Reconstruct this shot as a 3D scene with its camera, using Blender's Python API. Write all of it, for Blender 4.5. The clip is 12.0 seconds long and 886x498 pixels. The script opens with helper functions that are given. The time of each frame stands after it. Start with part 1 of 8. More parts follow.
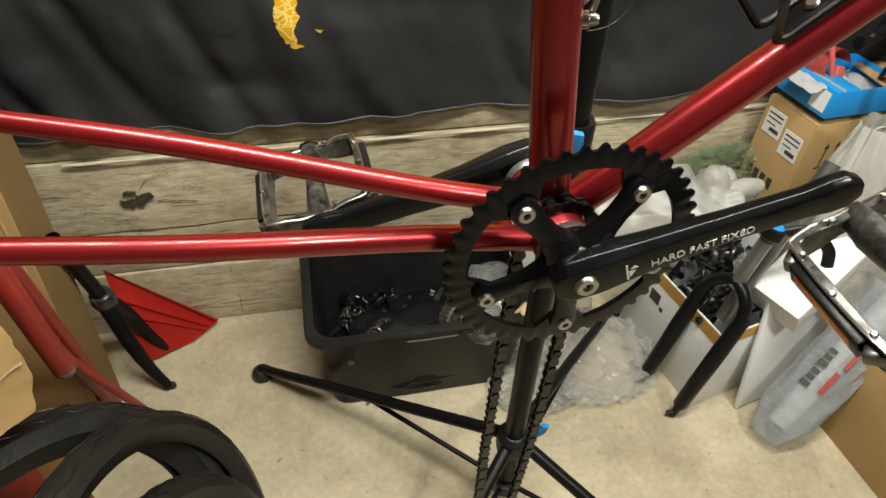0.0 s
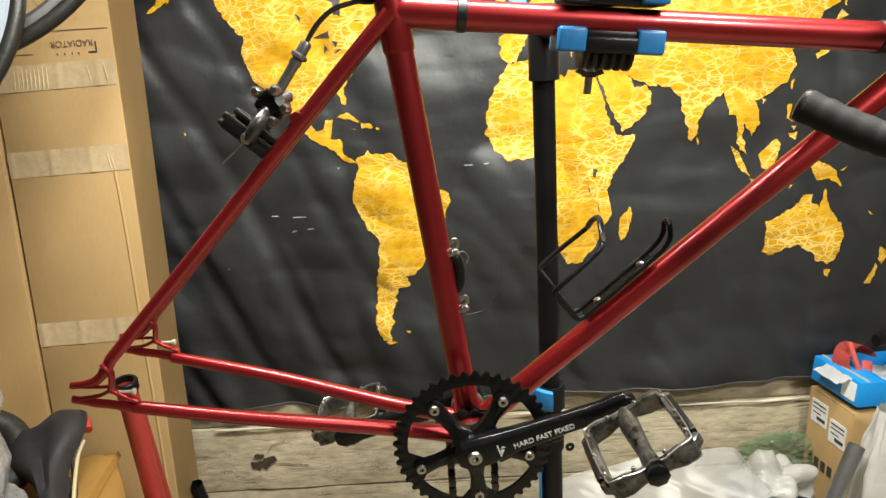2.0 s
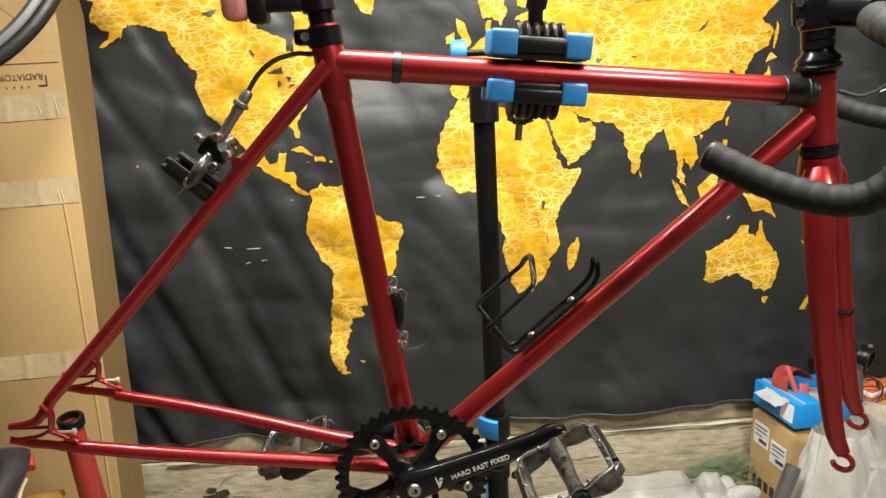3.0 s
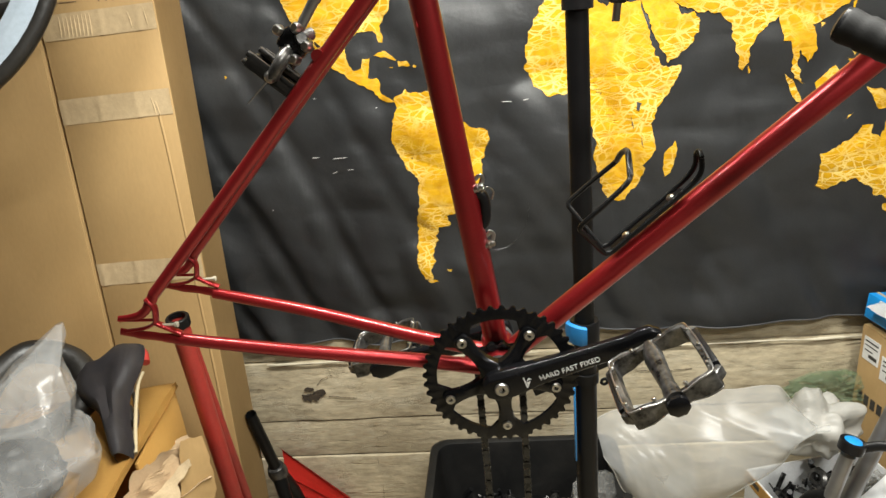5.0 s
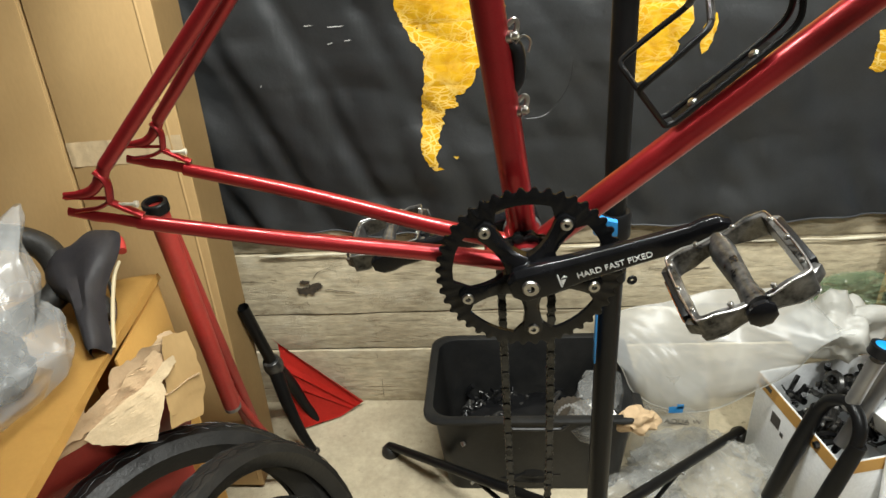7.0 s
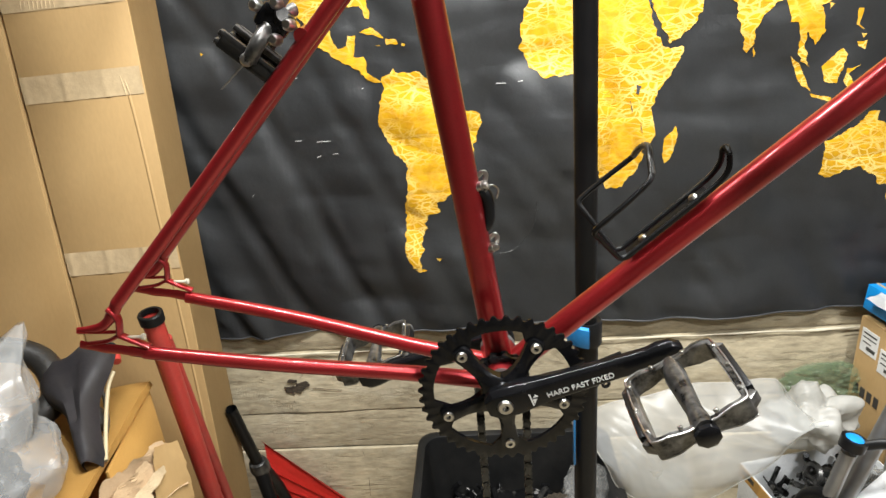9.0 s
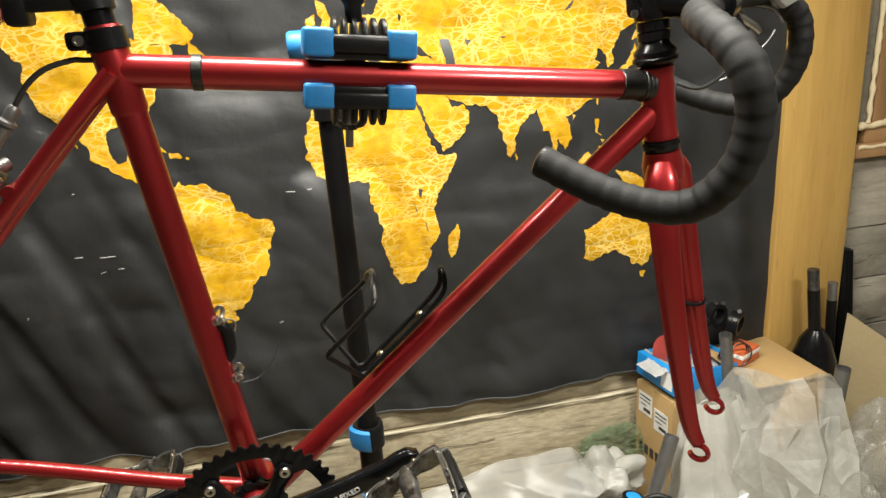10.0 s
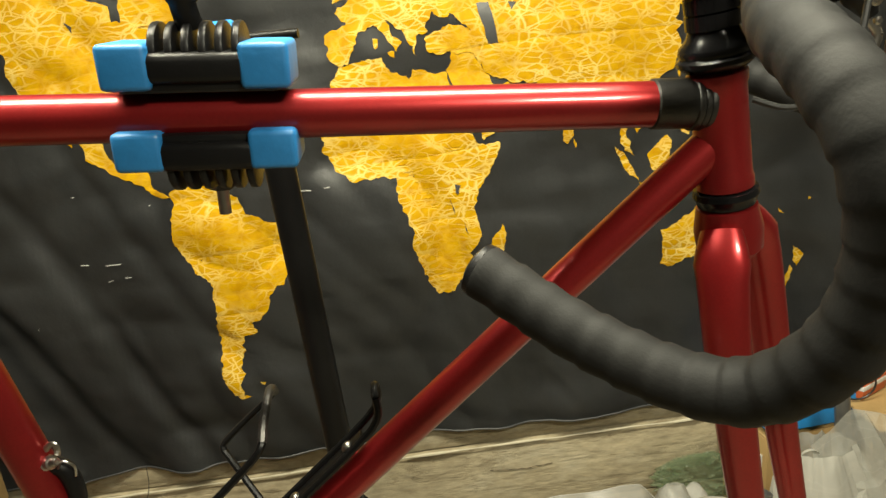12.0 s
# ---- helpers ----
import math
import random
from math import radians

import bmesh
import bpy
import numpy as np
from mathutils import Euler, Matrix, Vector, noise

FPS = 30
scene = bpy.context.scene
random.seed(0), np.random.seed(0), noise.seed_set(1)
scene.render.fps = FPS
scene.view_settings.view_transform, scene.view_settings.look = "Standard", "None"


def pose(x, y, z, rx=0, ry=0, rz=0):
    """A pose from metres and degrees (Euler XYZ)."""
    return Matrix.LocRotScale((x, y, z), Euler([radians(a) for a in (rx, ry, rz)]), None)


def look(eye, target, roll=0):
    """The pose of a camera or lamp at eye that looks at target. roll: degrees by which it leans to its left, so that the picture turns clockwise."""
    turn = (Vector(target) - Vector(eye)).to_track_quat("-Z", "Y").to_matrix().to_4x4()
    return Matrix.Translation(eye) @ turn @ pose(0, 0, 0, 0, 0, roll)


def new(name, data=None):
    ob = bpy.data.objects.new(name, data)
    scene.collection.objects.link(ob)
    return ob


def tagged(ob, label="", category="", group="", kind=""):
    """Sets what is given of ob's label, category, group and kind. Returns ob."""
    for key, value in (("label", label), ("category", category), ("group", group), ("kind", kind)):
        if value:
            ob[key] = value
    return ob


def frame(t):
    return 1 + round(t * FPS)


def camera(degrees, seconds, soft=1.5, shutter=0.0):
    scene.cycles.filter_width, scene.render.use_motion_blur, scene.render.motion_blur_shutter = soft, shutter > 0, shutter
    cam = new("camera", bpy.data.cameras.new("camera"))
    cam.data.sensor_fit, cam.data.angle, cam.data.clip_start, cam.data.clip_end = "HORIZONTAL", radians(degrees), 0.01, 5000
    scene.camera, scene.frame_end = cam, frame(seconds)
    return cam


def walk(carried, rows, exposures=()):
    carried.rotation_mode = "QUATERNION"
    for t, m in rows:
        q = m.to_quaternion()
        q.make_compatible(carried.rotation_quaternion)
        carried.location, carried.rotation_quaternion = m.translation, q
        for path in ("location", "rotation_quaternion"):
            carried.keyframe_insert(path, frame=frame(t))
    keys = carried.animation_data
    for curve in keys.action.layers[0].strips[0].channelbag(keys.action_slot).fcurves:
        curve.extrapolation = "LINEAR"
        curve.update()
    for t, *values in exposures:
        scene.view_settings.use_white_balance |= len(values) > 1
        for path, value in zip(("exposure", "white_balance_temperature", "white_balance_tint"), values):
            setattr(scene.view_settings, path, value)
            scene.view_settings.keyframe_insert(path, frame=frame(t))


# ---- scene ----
cam = camera(68.1, 12.0)
PATH = [
    (0, (-0.159, -0.306, 1.392), (0.177, 1.121, 0.031), 2.5),
    (0.5, (-0.085, -0.452, 1.399), (-0.113, 1.172, 0.232), -1.2),
    (1, (-0.051, -0.572, 1.431), (-0.292, 1.152, 0.446), -4.6),
    (1.5, (-0.032, -0.617, 1.461), (-0.216, 1.22, 0.694), -4.3),
    (2, (-0.012, -0.663, 1.507), (-0.033, 1.259, 0.955), -3.5),
    (2.5, (0.01, -0.688, 1.529), (0.088, 1.245, 1.02), -2.9),
    (2.7, (0.015, -0.69, 1.53), (0.126, 1.249, 1.055), -2.8),
    (4.3, (0.021, -0.677, 1.507), (-0.184, 1.187, 0.812), -5.6),
    (4.5, (0.016, -0.672, 1.502), (-0.216, 1.18, 0.783), -6.0),
    (5, (0.015, -0.669, 1.501), (-0.17, 1.191, 0.792), -5.7),
    (5.5, (0.005, -0.644, 1.474), (-0.178, 1.18, 0.673), -5.8),
    (6, (-0.013, -0.597, 1.439), (-0.201, 1.163, 0.509), -4.9),
    (6.5, (-0.015, -0.573, 1.43), (-0.217, 1.152, 0.439), -5.2),
    (7, (-0.02, -0.554, 1.431), (-0.21, 1.171, 0.436), -5.0),
    (7.2, (-0.023, -0.547, 1.433), (-0.202, 1.179, 0.438), -4.7),
    (8.8, (-0.019, -0.589, 1.498), (-0.201, 1.238, 0.705), -4.9),
    (9, (-0.006, -0.592, 1.501), (-0.143, 1.246, 0.725), -5.0),
    (9.5, (0.051, -0.612, 1.541), (0.143, 1.272, 0.875), -4.5),
    (10, (0.107, -0.632, 1.554), (0.46, 1.249, 0.972), -4.2),
    (10.5, (0.153, -0.631, 1.578), (0.499, 1.264, 1.04), -5.2),
    (11, (0.164, -0.568, 1.583), (0.429, 1.33, 1.01), -5.9),
    (11.5, (0.207, -0.475, 1.595), (0.234, 1.45, 1.052), -5.4),
    (12, (0.286, -0.382, 1.581), (0.321, 1.493, 0.887), -7.1),
]
walk(cam, [(t, look(eye, target, roll)) for t, eye, target, roll in PATH],
     exposures=[(0.0, 0.00, 6250, 6), (1.0, 0.15, 6250, 5), (1.5, 0.33, 6120, 7), (2.0, 0.30, 6140, 8), (2.5, 0.22, 6150, 9), (5.5, 0.31, 6050, 8), (7.0, 0.39, 5880, 6), (9.0, 0.53, 5820, 10), (9.5, 0.63, 5880, 12), (10.0, 0.20, 6330, 8), (10.5, -0.10, 6650, 3), (11.0, -0.12, 6750, 0), (12.0, -0.20, 7100, 0)])

from mathutils.geometry import tessellate_polygon

# ---- light ----
world = bpy.data.worlds.new("world")
scene.world = world
world.use_nodes = True
world.node_tree.nodes["Background"].inputs[0].default_value = (0.9, 0.95, 1.0, 1)
world.node_tree.nodes["Background"].inputs[1].default_value = 0.02
scene.view_settings.exposure = 0.0


def area_lamp(name, m, sx, sy, watts, colour):
    data = bpy.data.lights.new(name, "AREA")
    data.shape, data.size, data.size_y, data.energy, data.color = "RECTANGLE", sx, sy, watts, colour
    ob = new(name, data)
    ob.matrix_world = m
    return ob


LAMP_X, LAMP_Y, LAMP_Z = 0.16, 0.10, 2.30
for dy in (-0.055, 0.055):
    area_lamp("tube_light", look((LAMP_X, LAMP_Y + dy, LAMP_Z), (LAMP_X, LAMP_Y + dy, 0.0)), 1.2, 0.03, 31.0, (1.0, 0.94, 0.82))
# added fill lamp with no known source; it lifts front-facing surfaces and the right
area_lamp("fill_light", look((0.88, -0.85, 2.30), (0.88, -0.85, 0.0)), 0.22, 0.22, 34.0, (1.0, 0.94, 0.83))


# ---- materials ----
def material(name, colour, rough=0.5, metal=0.0, second=None, scale=8.0, amount=0.5, grain=120.0, grain_amount=0.15,
             bump=0.15, bump_scale=60.0, coat=0.0, rough_var=0.1, stretch=(1, 1, 1), transmission=0.0, alpha=1.0, vary=0.0, spots=None, spec=0.5):
    """Base colour varied at two scales, uneven gloss and a fine relief."""
    mat = bpy.data.materials.new(name)
    mat.use_nodes = True
    nt = mat.node_tree
    bsdf = nt.nodes["Principled BSDF"]
    link = nt.links.new
    tc = nt.nodes.new("ShaderNodeTexCoord")
    mp = nt.nodes.new("ShaderNodeMapping")
    mp.inputs["Scale"].default_value = stretch
    link(tc.outputs["Object"], mp.inputs[0])

    def tex(sc, detail=6.0, r=0.6):
        n = nt.nodes.new("ShaderNodeTexNoise")
        n.inputs["Scale"].default_value, n.inputs["Detail"].default_value, n.inputs["Roughness"].default_value = sc, detail, r
        link(mp.outputs[0], n.inputs["Vector"])
        return n

    big, small = tex(scale), tex(grain, 3.0)
    second = second or tuple(c * 0.7 for c in colour)
    ramp = nt.nodes.new("ShaderNodeMapRange")
    ramp.inputs[1].default_value, ramp.inputs[2].default_value = 0.35, 0.68
    link(big.outputs[0], ramp.inputs[0])
    k = nt.nodes.new("ShaderNodeMath")
    k.operation, k.inputs[1].default_value = "MULTIPLY", amount
    link(ramp.outputs[0], k.inputs[0])
    mix = nt.nodes.new("ShaderNodeMixRGB")
    mix.inputs[1].default_value, mix.inputs[2].default_value = (*colour, 1), (*second, 1)
    link(k.outputs[0], mix.inputs[0])
    g = nt.nodes.new("ShaderNodeMapRange")
    g.inputs[3].default_value, g.inputs[4].default_value = 1 - grain_amount, 1 + grain_amount
    link(small.outputs[0], g.inputs[0])
    gm = nt.nodes.new("ShaderNodeMixRGB")
    gm.blend_type, gm.inputs[0].default_value = "MULTIPLY", 1.0
    link(mix.outputs[0], gm.inputs[1])
    link(g.outputs[0], gm.inputs[2])
    last = gm
    if vary:
        info = nt.nodes.new("ShaderNodeObjectInfo")
        v = nt.nodes.new("ShaderNodeMapRange")
        v.inputs[3].default_value, v.inputs[4].default_value = 1 - vary, 1 + vary
        link(info.outputs["Random"], v.inputs[0])
        vm = nt.nodes.new("ShaderNodeMixRGB")
        vm.blend_type, vm.inputs[0].default_value = "MULTIPLY", 1.0
        link(last.outputs[0], vm.inputs[1])
        link(v.outputs[0], vm.inputs[2])
        last = vm
    if spots:
        sn = tex(38.0, 5.0, 0.65)
        st_ = nt.nodes.new("ShaderNodeMapRange")
        st_.inputs[1].default_value, st_.inputs[2].default_value = 0.63, 0.74
        link(sn.outputs[0], st_.inputs[0])
        sm = nt.nodes.new("ShaderNodeMixRGB")
        sm.inputs[2].default_value = (*spots, 1)
        link(st_.outputs[0], sm.inputs[0])
        link(last.outputs[0], sm.inputs[1])
        last = sm
    link(last.outputs[0], bsdf.inputs["Base Color"])
    rr = nt.nodes.new("ShaderNodeMapRange")
    rr.inputs[3].default_value, rr.inputs[4].default_value = max(0.02, rough - rough_var), min(1.0, rough + rough_var)
    link(big.outputs[0], rr.inputs[0])
    link(rr.outputs[0], bsdf.inputs["Roughness"])
    bsdf.inputs["Metallic"].default_value = metal
    bsdf.inputs["Specular IOR Level"].default_value = spec
    bsdf.inputs["Coat Weight"].default_value = coat
    bsdf.inputs["Coat Roughness"].default_value = 0.12
    bsdf.inputs["Transmission Weight"].default_value = transmission
    bsdf.inputs["Alpha"].default_value = alpha
    if bump:
        bt = tex(bump_scale, 4.0)
        bp = nt.nodes.new("ShaderNodeBump")
        bp.inputs["Strength"].default_value, bp.inputs["Distance"].default_value = bump, 0.004
        link(bt.outputs[0], bp.inputs["Height"])
        link(bp.outputs[0], bsdf.inputs["Normal"])
    return mat


def film_material(name, colour, clear, rough, wrinkle=20.0, crease=0.15):
    """Thin plastic film: part see-through, part lit milky skin, with soft creases and a gloss."""
    mat = bpy.data.materials.new(name)
    mat.use_nodes = True
    nt = mat.node_tree
    link = nt.links.new
    bsdf = nt.nodes["Principled BSDF"]
    bsdf.inputs["Base Color"].default_value = (*colour, 1)
    bsdf.inputs["Roughness"].default_value = rough
    tc = nt.nodes.new("ShaderNodeTexCoord")
    n = nt.nodes.new("ShaderNodeTexNoise")
    n.inputs["Scale"].default_value, n.inputs["Detail"].default_value, n.inputs["Distortion"].default_value = wrinkle, 3.0, 0.8
    link(tc.outputs["Object"], n.inputs["Vector"])
    bp = nt.nodes.new("ShaderNodeBump")
    bp.inputs["Strength"].default_value, bp.inputs["Distance"].default_value = 0.16, 0.008
    link(n.outputs[0], bp.inputs["Height"])
    link(bp.outputs[0], bsdf.inputs["Normal"])
    r = nt.nodes.new("ShaderNodeMapRange")
    r.inputs[1].default_value, r.inputs[2].default_value = 0.35, 0.70
    r.inputs[3].default_value, r.inputs[4].default_value = (1 - clear) * 0.85, min(1.0, (1 - clear) * 1.2)
    link(n.outputs[0], r.inputs[0])
    tr = nt.nodes.new("ShaderNodeBsdfTransparent")
    tr.inputs[0].default_value = (0.96, 0.96, 0.95, 1)
    tl = nt.nodes.new("ShaderNodeBsdfTranslucent")
    tl.inputs[0].default_value = (*colour, 1)
    skin = nt.nodes.new("ShaderNodeMixShader")
    skin.inputs[0].default_value = 0.35
    link(bsdf.outputs[0], skin.inputs[1])
    link(tl.outputs[0], skin.inputs[2])
    mx = nt.nodes.new("ShaderNodeMixShader")
    link(r.outputs[0], mx.inputs[0])
    link(tr.outputs[0], mx.inputs[1])
    link(skin.outputs[0], mx.inputs[2])
    link(mx.outputs[0], nt.nodes["Material Output"].inputs["Surface"])
    # sharp pale creases, bent by the broad wrinkles
    bend = nt.nodes.new("ShaderNodeMixRGB")
    bend.blend_type, bend.inputs[0].default_value = "ADD", 0.05
    link(tc.outputs["Object"], bend.inputs[1])
    link(n.outputs["Color"], bend.inputs[2])
    mp = nt.nodes.new("ShaderNodeMapping")
    mp.inputs["Rotation"].default_value, mp.inputs["Scale"].default_value = (0.3, 0.6, 0.2), (0.7, 1.0, 2.2)
    link(bend.outputs[0], mp.inputs[0])
    v = nt.nodes.new("ShaderNodeTexVoronoi")
    v.feature = "DISTANCE_TO_EDGE"
    v.inputs["Scale"].default_value = wrinkle * 0.75
    link(mp.outputs[0], v.inputs["Vector"])
    ln = nt.nodes.new("ShaderNodeMapRange")
    ln.inputs[1].default_value, ln.inputs[2].default_value, ln.inputs[3].default_value, ln.inputs[4].default_value = 0.0, 0.035, crease, 0.0
    link(v.outputs["Distance"], ln.inputs[0])
    add = nt.nodes.new("ShaderNodeMath")
    add.use_clamp = True
    link(r.outputs[0], add.inputs[0])
    link(ln.outputs[0], add.inputs[1])
    link(add.outputs[0], mx.inputs[0])
    return mat


def gold_material():
    """Printed gold foil: yellow with a net of pale, crooked creases."""
    mat = bpy.data.materials.new("gold print")
    mat.use_nodes = True
    nt = mat.node_tree
    link = nt.links.new
    bsdf = nt.nodes["Principled BSDF"]
    tc = nt.nodes.new("ShaderNodeTexCoord")
    noise_n = nt.nodes.new("ShaderNodeTexNoise")
    noise_n.inputs["Scale"].default_value, noise_n.inputs["Detail"].default_value = 22.0, 5.0
    link(tc.outputs["Object"], noise_n.inputs["Vector"])
    warp = nt.nodes.new("ShaderNodeMixRGB")
    warp.blend_type, warp.inputs[0].default_value = "ADD", 0.022
    link(tc.outputs["Object"], warp.inputs[1])
    link(noise_n.outputs["Color"], warp.inputs[2])
    lines = []
    for sc, width, turn in ((25.0, 0.060, 0.75), (33.0, 0.070, -0.6), (20.0, 0.050, 1.6)):
        mp = nt.nodes.new("ShaderNodeMapping")
        mp.inputs["Rotation"].default_value = (0, turn, 0)
        mp.inputs["Scale"].default_value = (0.75, 1.0, 1.6)
        link(warp.outputs[0], mp.inputs[0])
        v = nt.nodes.new("ShaderNodeTexVoronoi")
        v.feature = "DISTANCE_TO_EDGE"
        v.inputs["Scale"].default_value = sc
        link(mp.outputs[0], v.inputs["Vector"])
        m = nt.nodes.new("ShaderNodeMapRange")
        m.inputs[1].default_value, m.inputs[2].default_value = 0.0, width
        m.inputs[3].default_value, m.inputs[4].default_value = 1.0, 0.0
        link(v.outputs["Distance"], m.inputs[0])
        lines.append(m)
    mx = nt.nodes.new("ShaderNodeMath")
    mx.operation = "MAXIMUM"
    mx0 = nt.nodes.new("ShaderNodeMath")
    mx0.operation = "MAXIMUM"
    link(lines[0].outputs[0], mx0.inputs[0])
    link(lines[1].outputs[0], mx0.inputs[1])
    link(mx0.outputs[0], mx.inputs[0])
    link(lines[2].outputs[0], mx.inputs[1])
    fade = nt.nodes.new("ShaderNodeTexNoise")
    fade.inputs["Scale"].default_value, fade.inputs["Detail"].default_value = 9.0, 3.0
    link(tc.outputs["Object"], fade.inputs["Vector"])
    fr = nt.nodes.new("ShaderNodeMapRange")
    fr.inputs[1].default_value, fr.inputs[2].default_value, fr.inputs[3].default_value, fr.inputs[4].default_value = 0.38, 0.62, 0.08, 0.92
    link(fade.outputs[0], fr.inputs[0])
    mul = nt.nodes.new("ShaderNodeMath")
    mul.operation = "MULTIPLY"
    link(mx.outputs[0], mul.inputs[0])
    link(fr.outputs[0], mul.inputs[1])
    base = nt.nodes.new("ShaderNodeMixRGB")
    base.inputs[1].default_value, base.inputs[2].default_value = (0.535, 0.303, 0.006, 1), (0.44, 0.226, 0.004, 1)
    tone = nt.nodes.new("ShaderNodeTexNoise")
    tone.inputs["Scale"].default_value, tone.inputs["Detail"].default_value = 45.0, 6.0
    link(warp.outputs[0], tone.inputs["Vector"])
    tr = nt.nodes.new("ShaderNodeMapRange")
    tr.inputs[1].default_value, tr.inputs[2].default_value = 0.4, 0.65
    link(tone.outputs[0], tr.inputs[0])
    link(tr.outputs[0], base.inputs[0])
    top = nt.nodes.new("ShaderNodeMixRGB")
    top.inputs[2].default_value = (0.72, 0.55, 0.18, 1)
    link(mul.outputs[0], top.inputs[0])
    link(base.outputs[0], top.inputs[1])
    link(top.outputs[0], bsdf.inputs["Base Color"])
    bsdf.inputs["Roughness"].default_value = 0.62
    bsdf.inputs["Specular IOR Level"].default_value = 0.15
    bp = nt.nodes.new("ShaderNodeBump")
    bp.inputs["Strength"].default_value, bp.inputs["Distance"].default_value = 0.25, 0.003
    link(tone.outputs[0], bp.inputs["Height"])
    link(bp.outputs[0], bsdf.inputs["Normal"])
    return mat


def creased(mat):
    """Adds the net of long sharp creases of a cloth that was packed flat to a material's relief."""
    nt = mat.node_tree
    link = nt.links.new
    old = [n for n in nt.nodes if n.type == "BUMP"][0]
    tc = [n for n in nt.nodes if n.type == "TEX_COORD"][0]
    wob = nt.nodes.new("ShaderNodeTexNoise")
    wob.inputs["Scale"].default_value, wob.inputs["Detail"].default_value = 3.2, 4.0
    link(tc.outputs["Object"], wob.inputs["Vector"])
    warp = nt.nodes.new("ShaderNodeMixRGB")
    warp.blend_type, warp.inputs[0].default_value = "ADD", 0.10
    link(tc.outputs["Object"], warp.inputs[1])
    link(wob.outputs["Color"], warp.inputs[2])
    last = old.outputs[0]
    for sc, turn, stretch, width, depth in ((4.6, -0.75, (0.5, 1.0, 1.3), 0.20, 0.0024), (7.0, 0.6, (0.6, 1.0, 1.2), 0.26, 0.0012)):
        mp = nt.nodes.new("ShaderNodeMapping")
        mp.inputs["Rotation"].default_value, mp.inputs["Scale"].default_value = (0, turn, 0), stretch
        link(warp.outputs[0], mp.inputs[0])
        v = nt.nodes.new("ShaderNodeTexVoronoi")
        v.feature = "DISTANCE_TO_EDGE"
        v.inputs["Scale"].default_value = sc
        link(mp.outputs[0], v.inputs["Vector"])
        r = nt.nodes.new("ShaderNodeMapRange")
        r.interpolation_type = "SMOOTHSTEP"
        r.inputs[1].default_value, r.inputs[2].default_value, r.inputs[3].default_value, r.inputs[4].default_value = 0.0, width, 1.0, 0.0
        link(v.outputs["Distance"], r.inputs[0])
        b = nt.nodes.new("ShaderNodeBump")
        b.inputs["Strength"].default_value, b.inputs["Distance"].default_value = 0.55, depth
        link(r.outputs[0], b.inputs["Height"])
        link(last, b.inputs["Normal"])
        last = b.outputs[0]
    link(last, nt.nodes["Principled BSDF"].inputs["Normal"])
    return mat


def grained(mat, dark, pale):
    """Adds the print of rough-sawn boards: long dark hair cracks, fine streaks and pale lime patches."""
    nt = mat.node_tree
    link = nt.links.new
    bsdf = nt.nodes["Principled BSDF"]
    tc = [n for n in nt.nodes if n.type == "TEX_COORD"][0]
    last = bsdf.inputs["Base Color"].links[0].from_socket
    bump = bsdf.inputs["Normal"].links[0].from_socket

    def field(scale, stretch, detail, lo, hi, rough=0.6):
        mp = nt.nodes.new("ShaderNodeMapping")
        mp.inputs["Scale"].default_value = stretch
        link(tc.outputs["Object"], mp.inputs[0])
        n = nt.nodes.new("ShaderNodeTexNoise")
        n.inputs["Scale"].default_value, n.inputs["Detail"].default_value, n.inputs["Roughness"].default_value = scale, detail, rough
        link(mp.outputs[0], n.inputs["Vector"])
        r = nt.nodes.new("ShaderNodeMapRange")
        r.inputs[1].default_value, r.inputs[2].default_value = lo, hi
        link(n.outputs[0], r.inputs[0])
        return r.outputs[0]

    for mask, colour, k in ((field(7.0, (1.2, 1, 1.6), 7.0, 0.52, 0.72), pale, 0.55), (field(14.0, (0.45, 1, 2.6), 6.0, 0.56, 0.74), dark, 0.36), (field(30.0, (0.14, 1, 2.2), 2.0, 0.68, 0.72), dark, 0.70), (field(9.0, (0.8, 1, 1.2), 9.0, 0.56, 0.70, 0.75), dark, 0.55)):
        f = nt.nodes.new("ShaderNodeMath")
        f.operation, f.inputs[1].default_value = "MULTIPLY", k
        link(mask, f.inputs[0])
        mix = nt.nodes.new("ShaderNodeMixRGB")
        mix.inputs[2].default_value = (*colour, 1)
        link(f.outputs[0], mix.inputs[0])
        link(last, mix.inputs[1])
        last = mix.outputs[0]
        if colour is dark:
            b = nt.nodes.new("ShaderNodeBump")
            b.invert = True
            b.inputs["Strength"].default_value, b.inputs["Distance"].default_value = 0.5, 0.003
            link(mask, b.inputs["Height"])
            link(bump, b.inputs["Normal"])
            bump = b.outputs[0]
    link(last, bsdf.inputs["Base Color"])
    link(bump, bsdf.inputs["Normal"])
    return mat


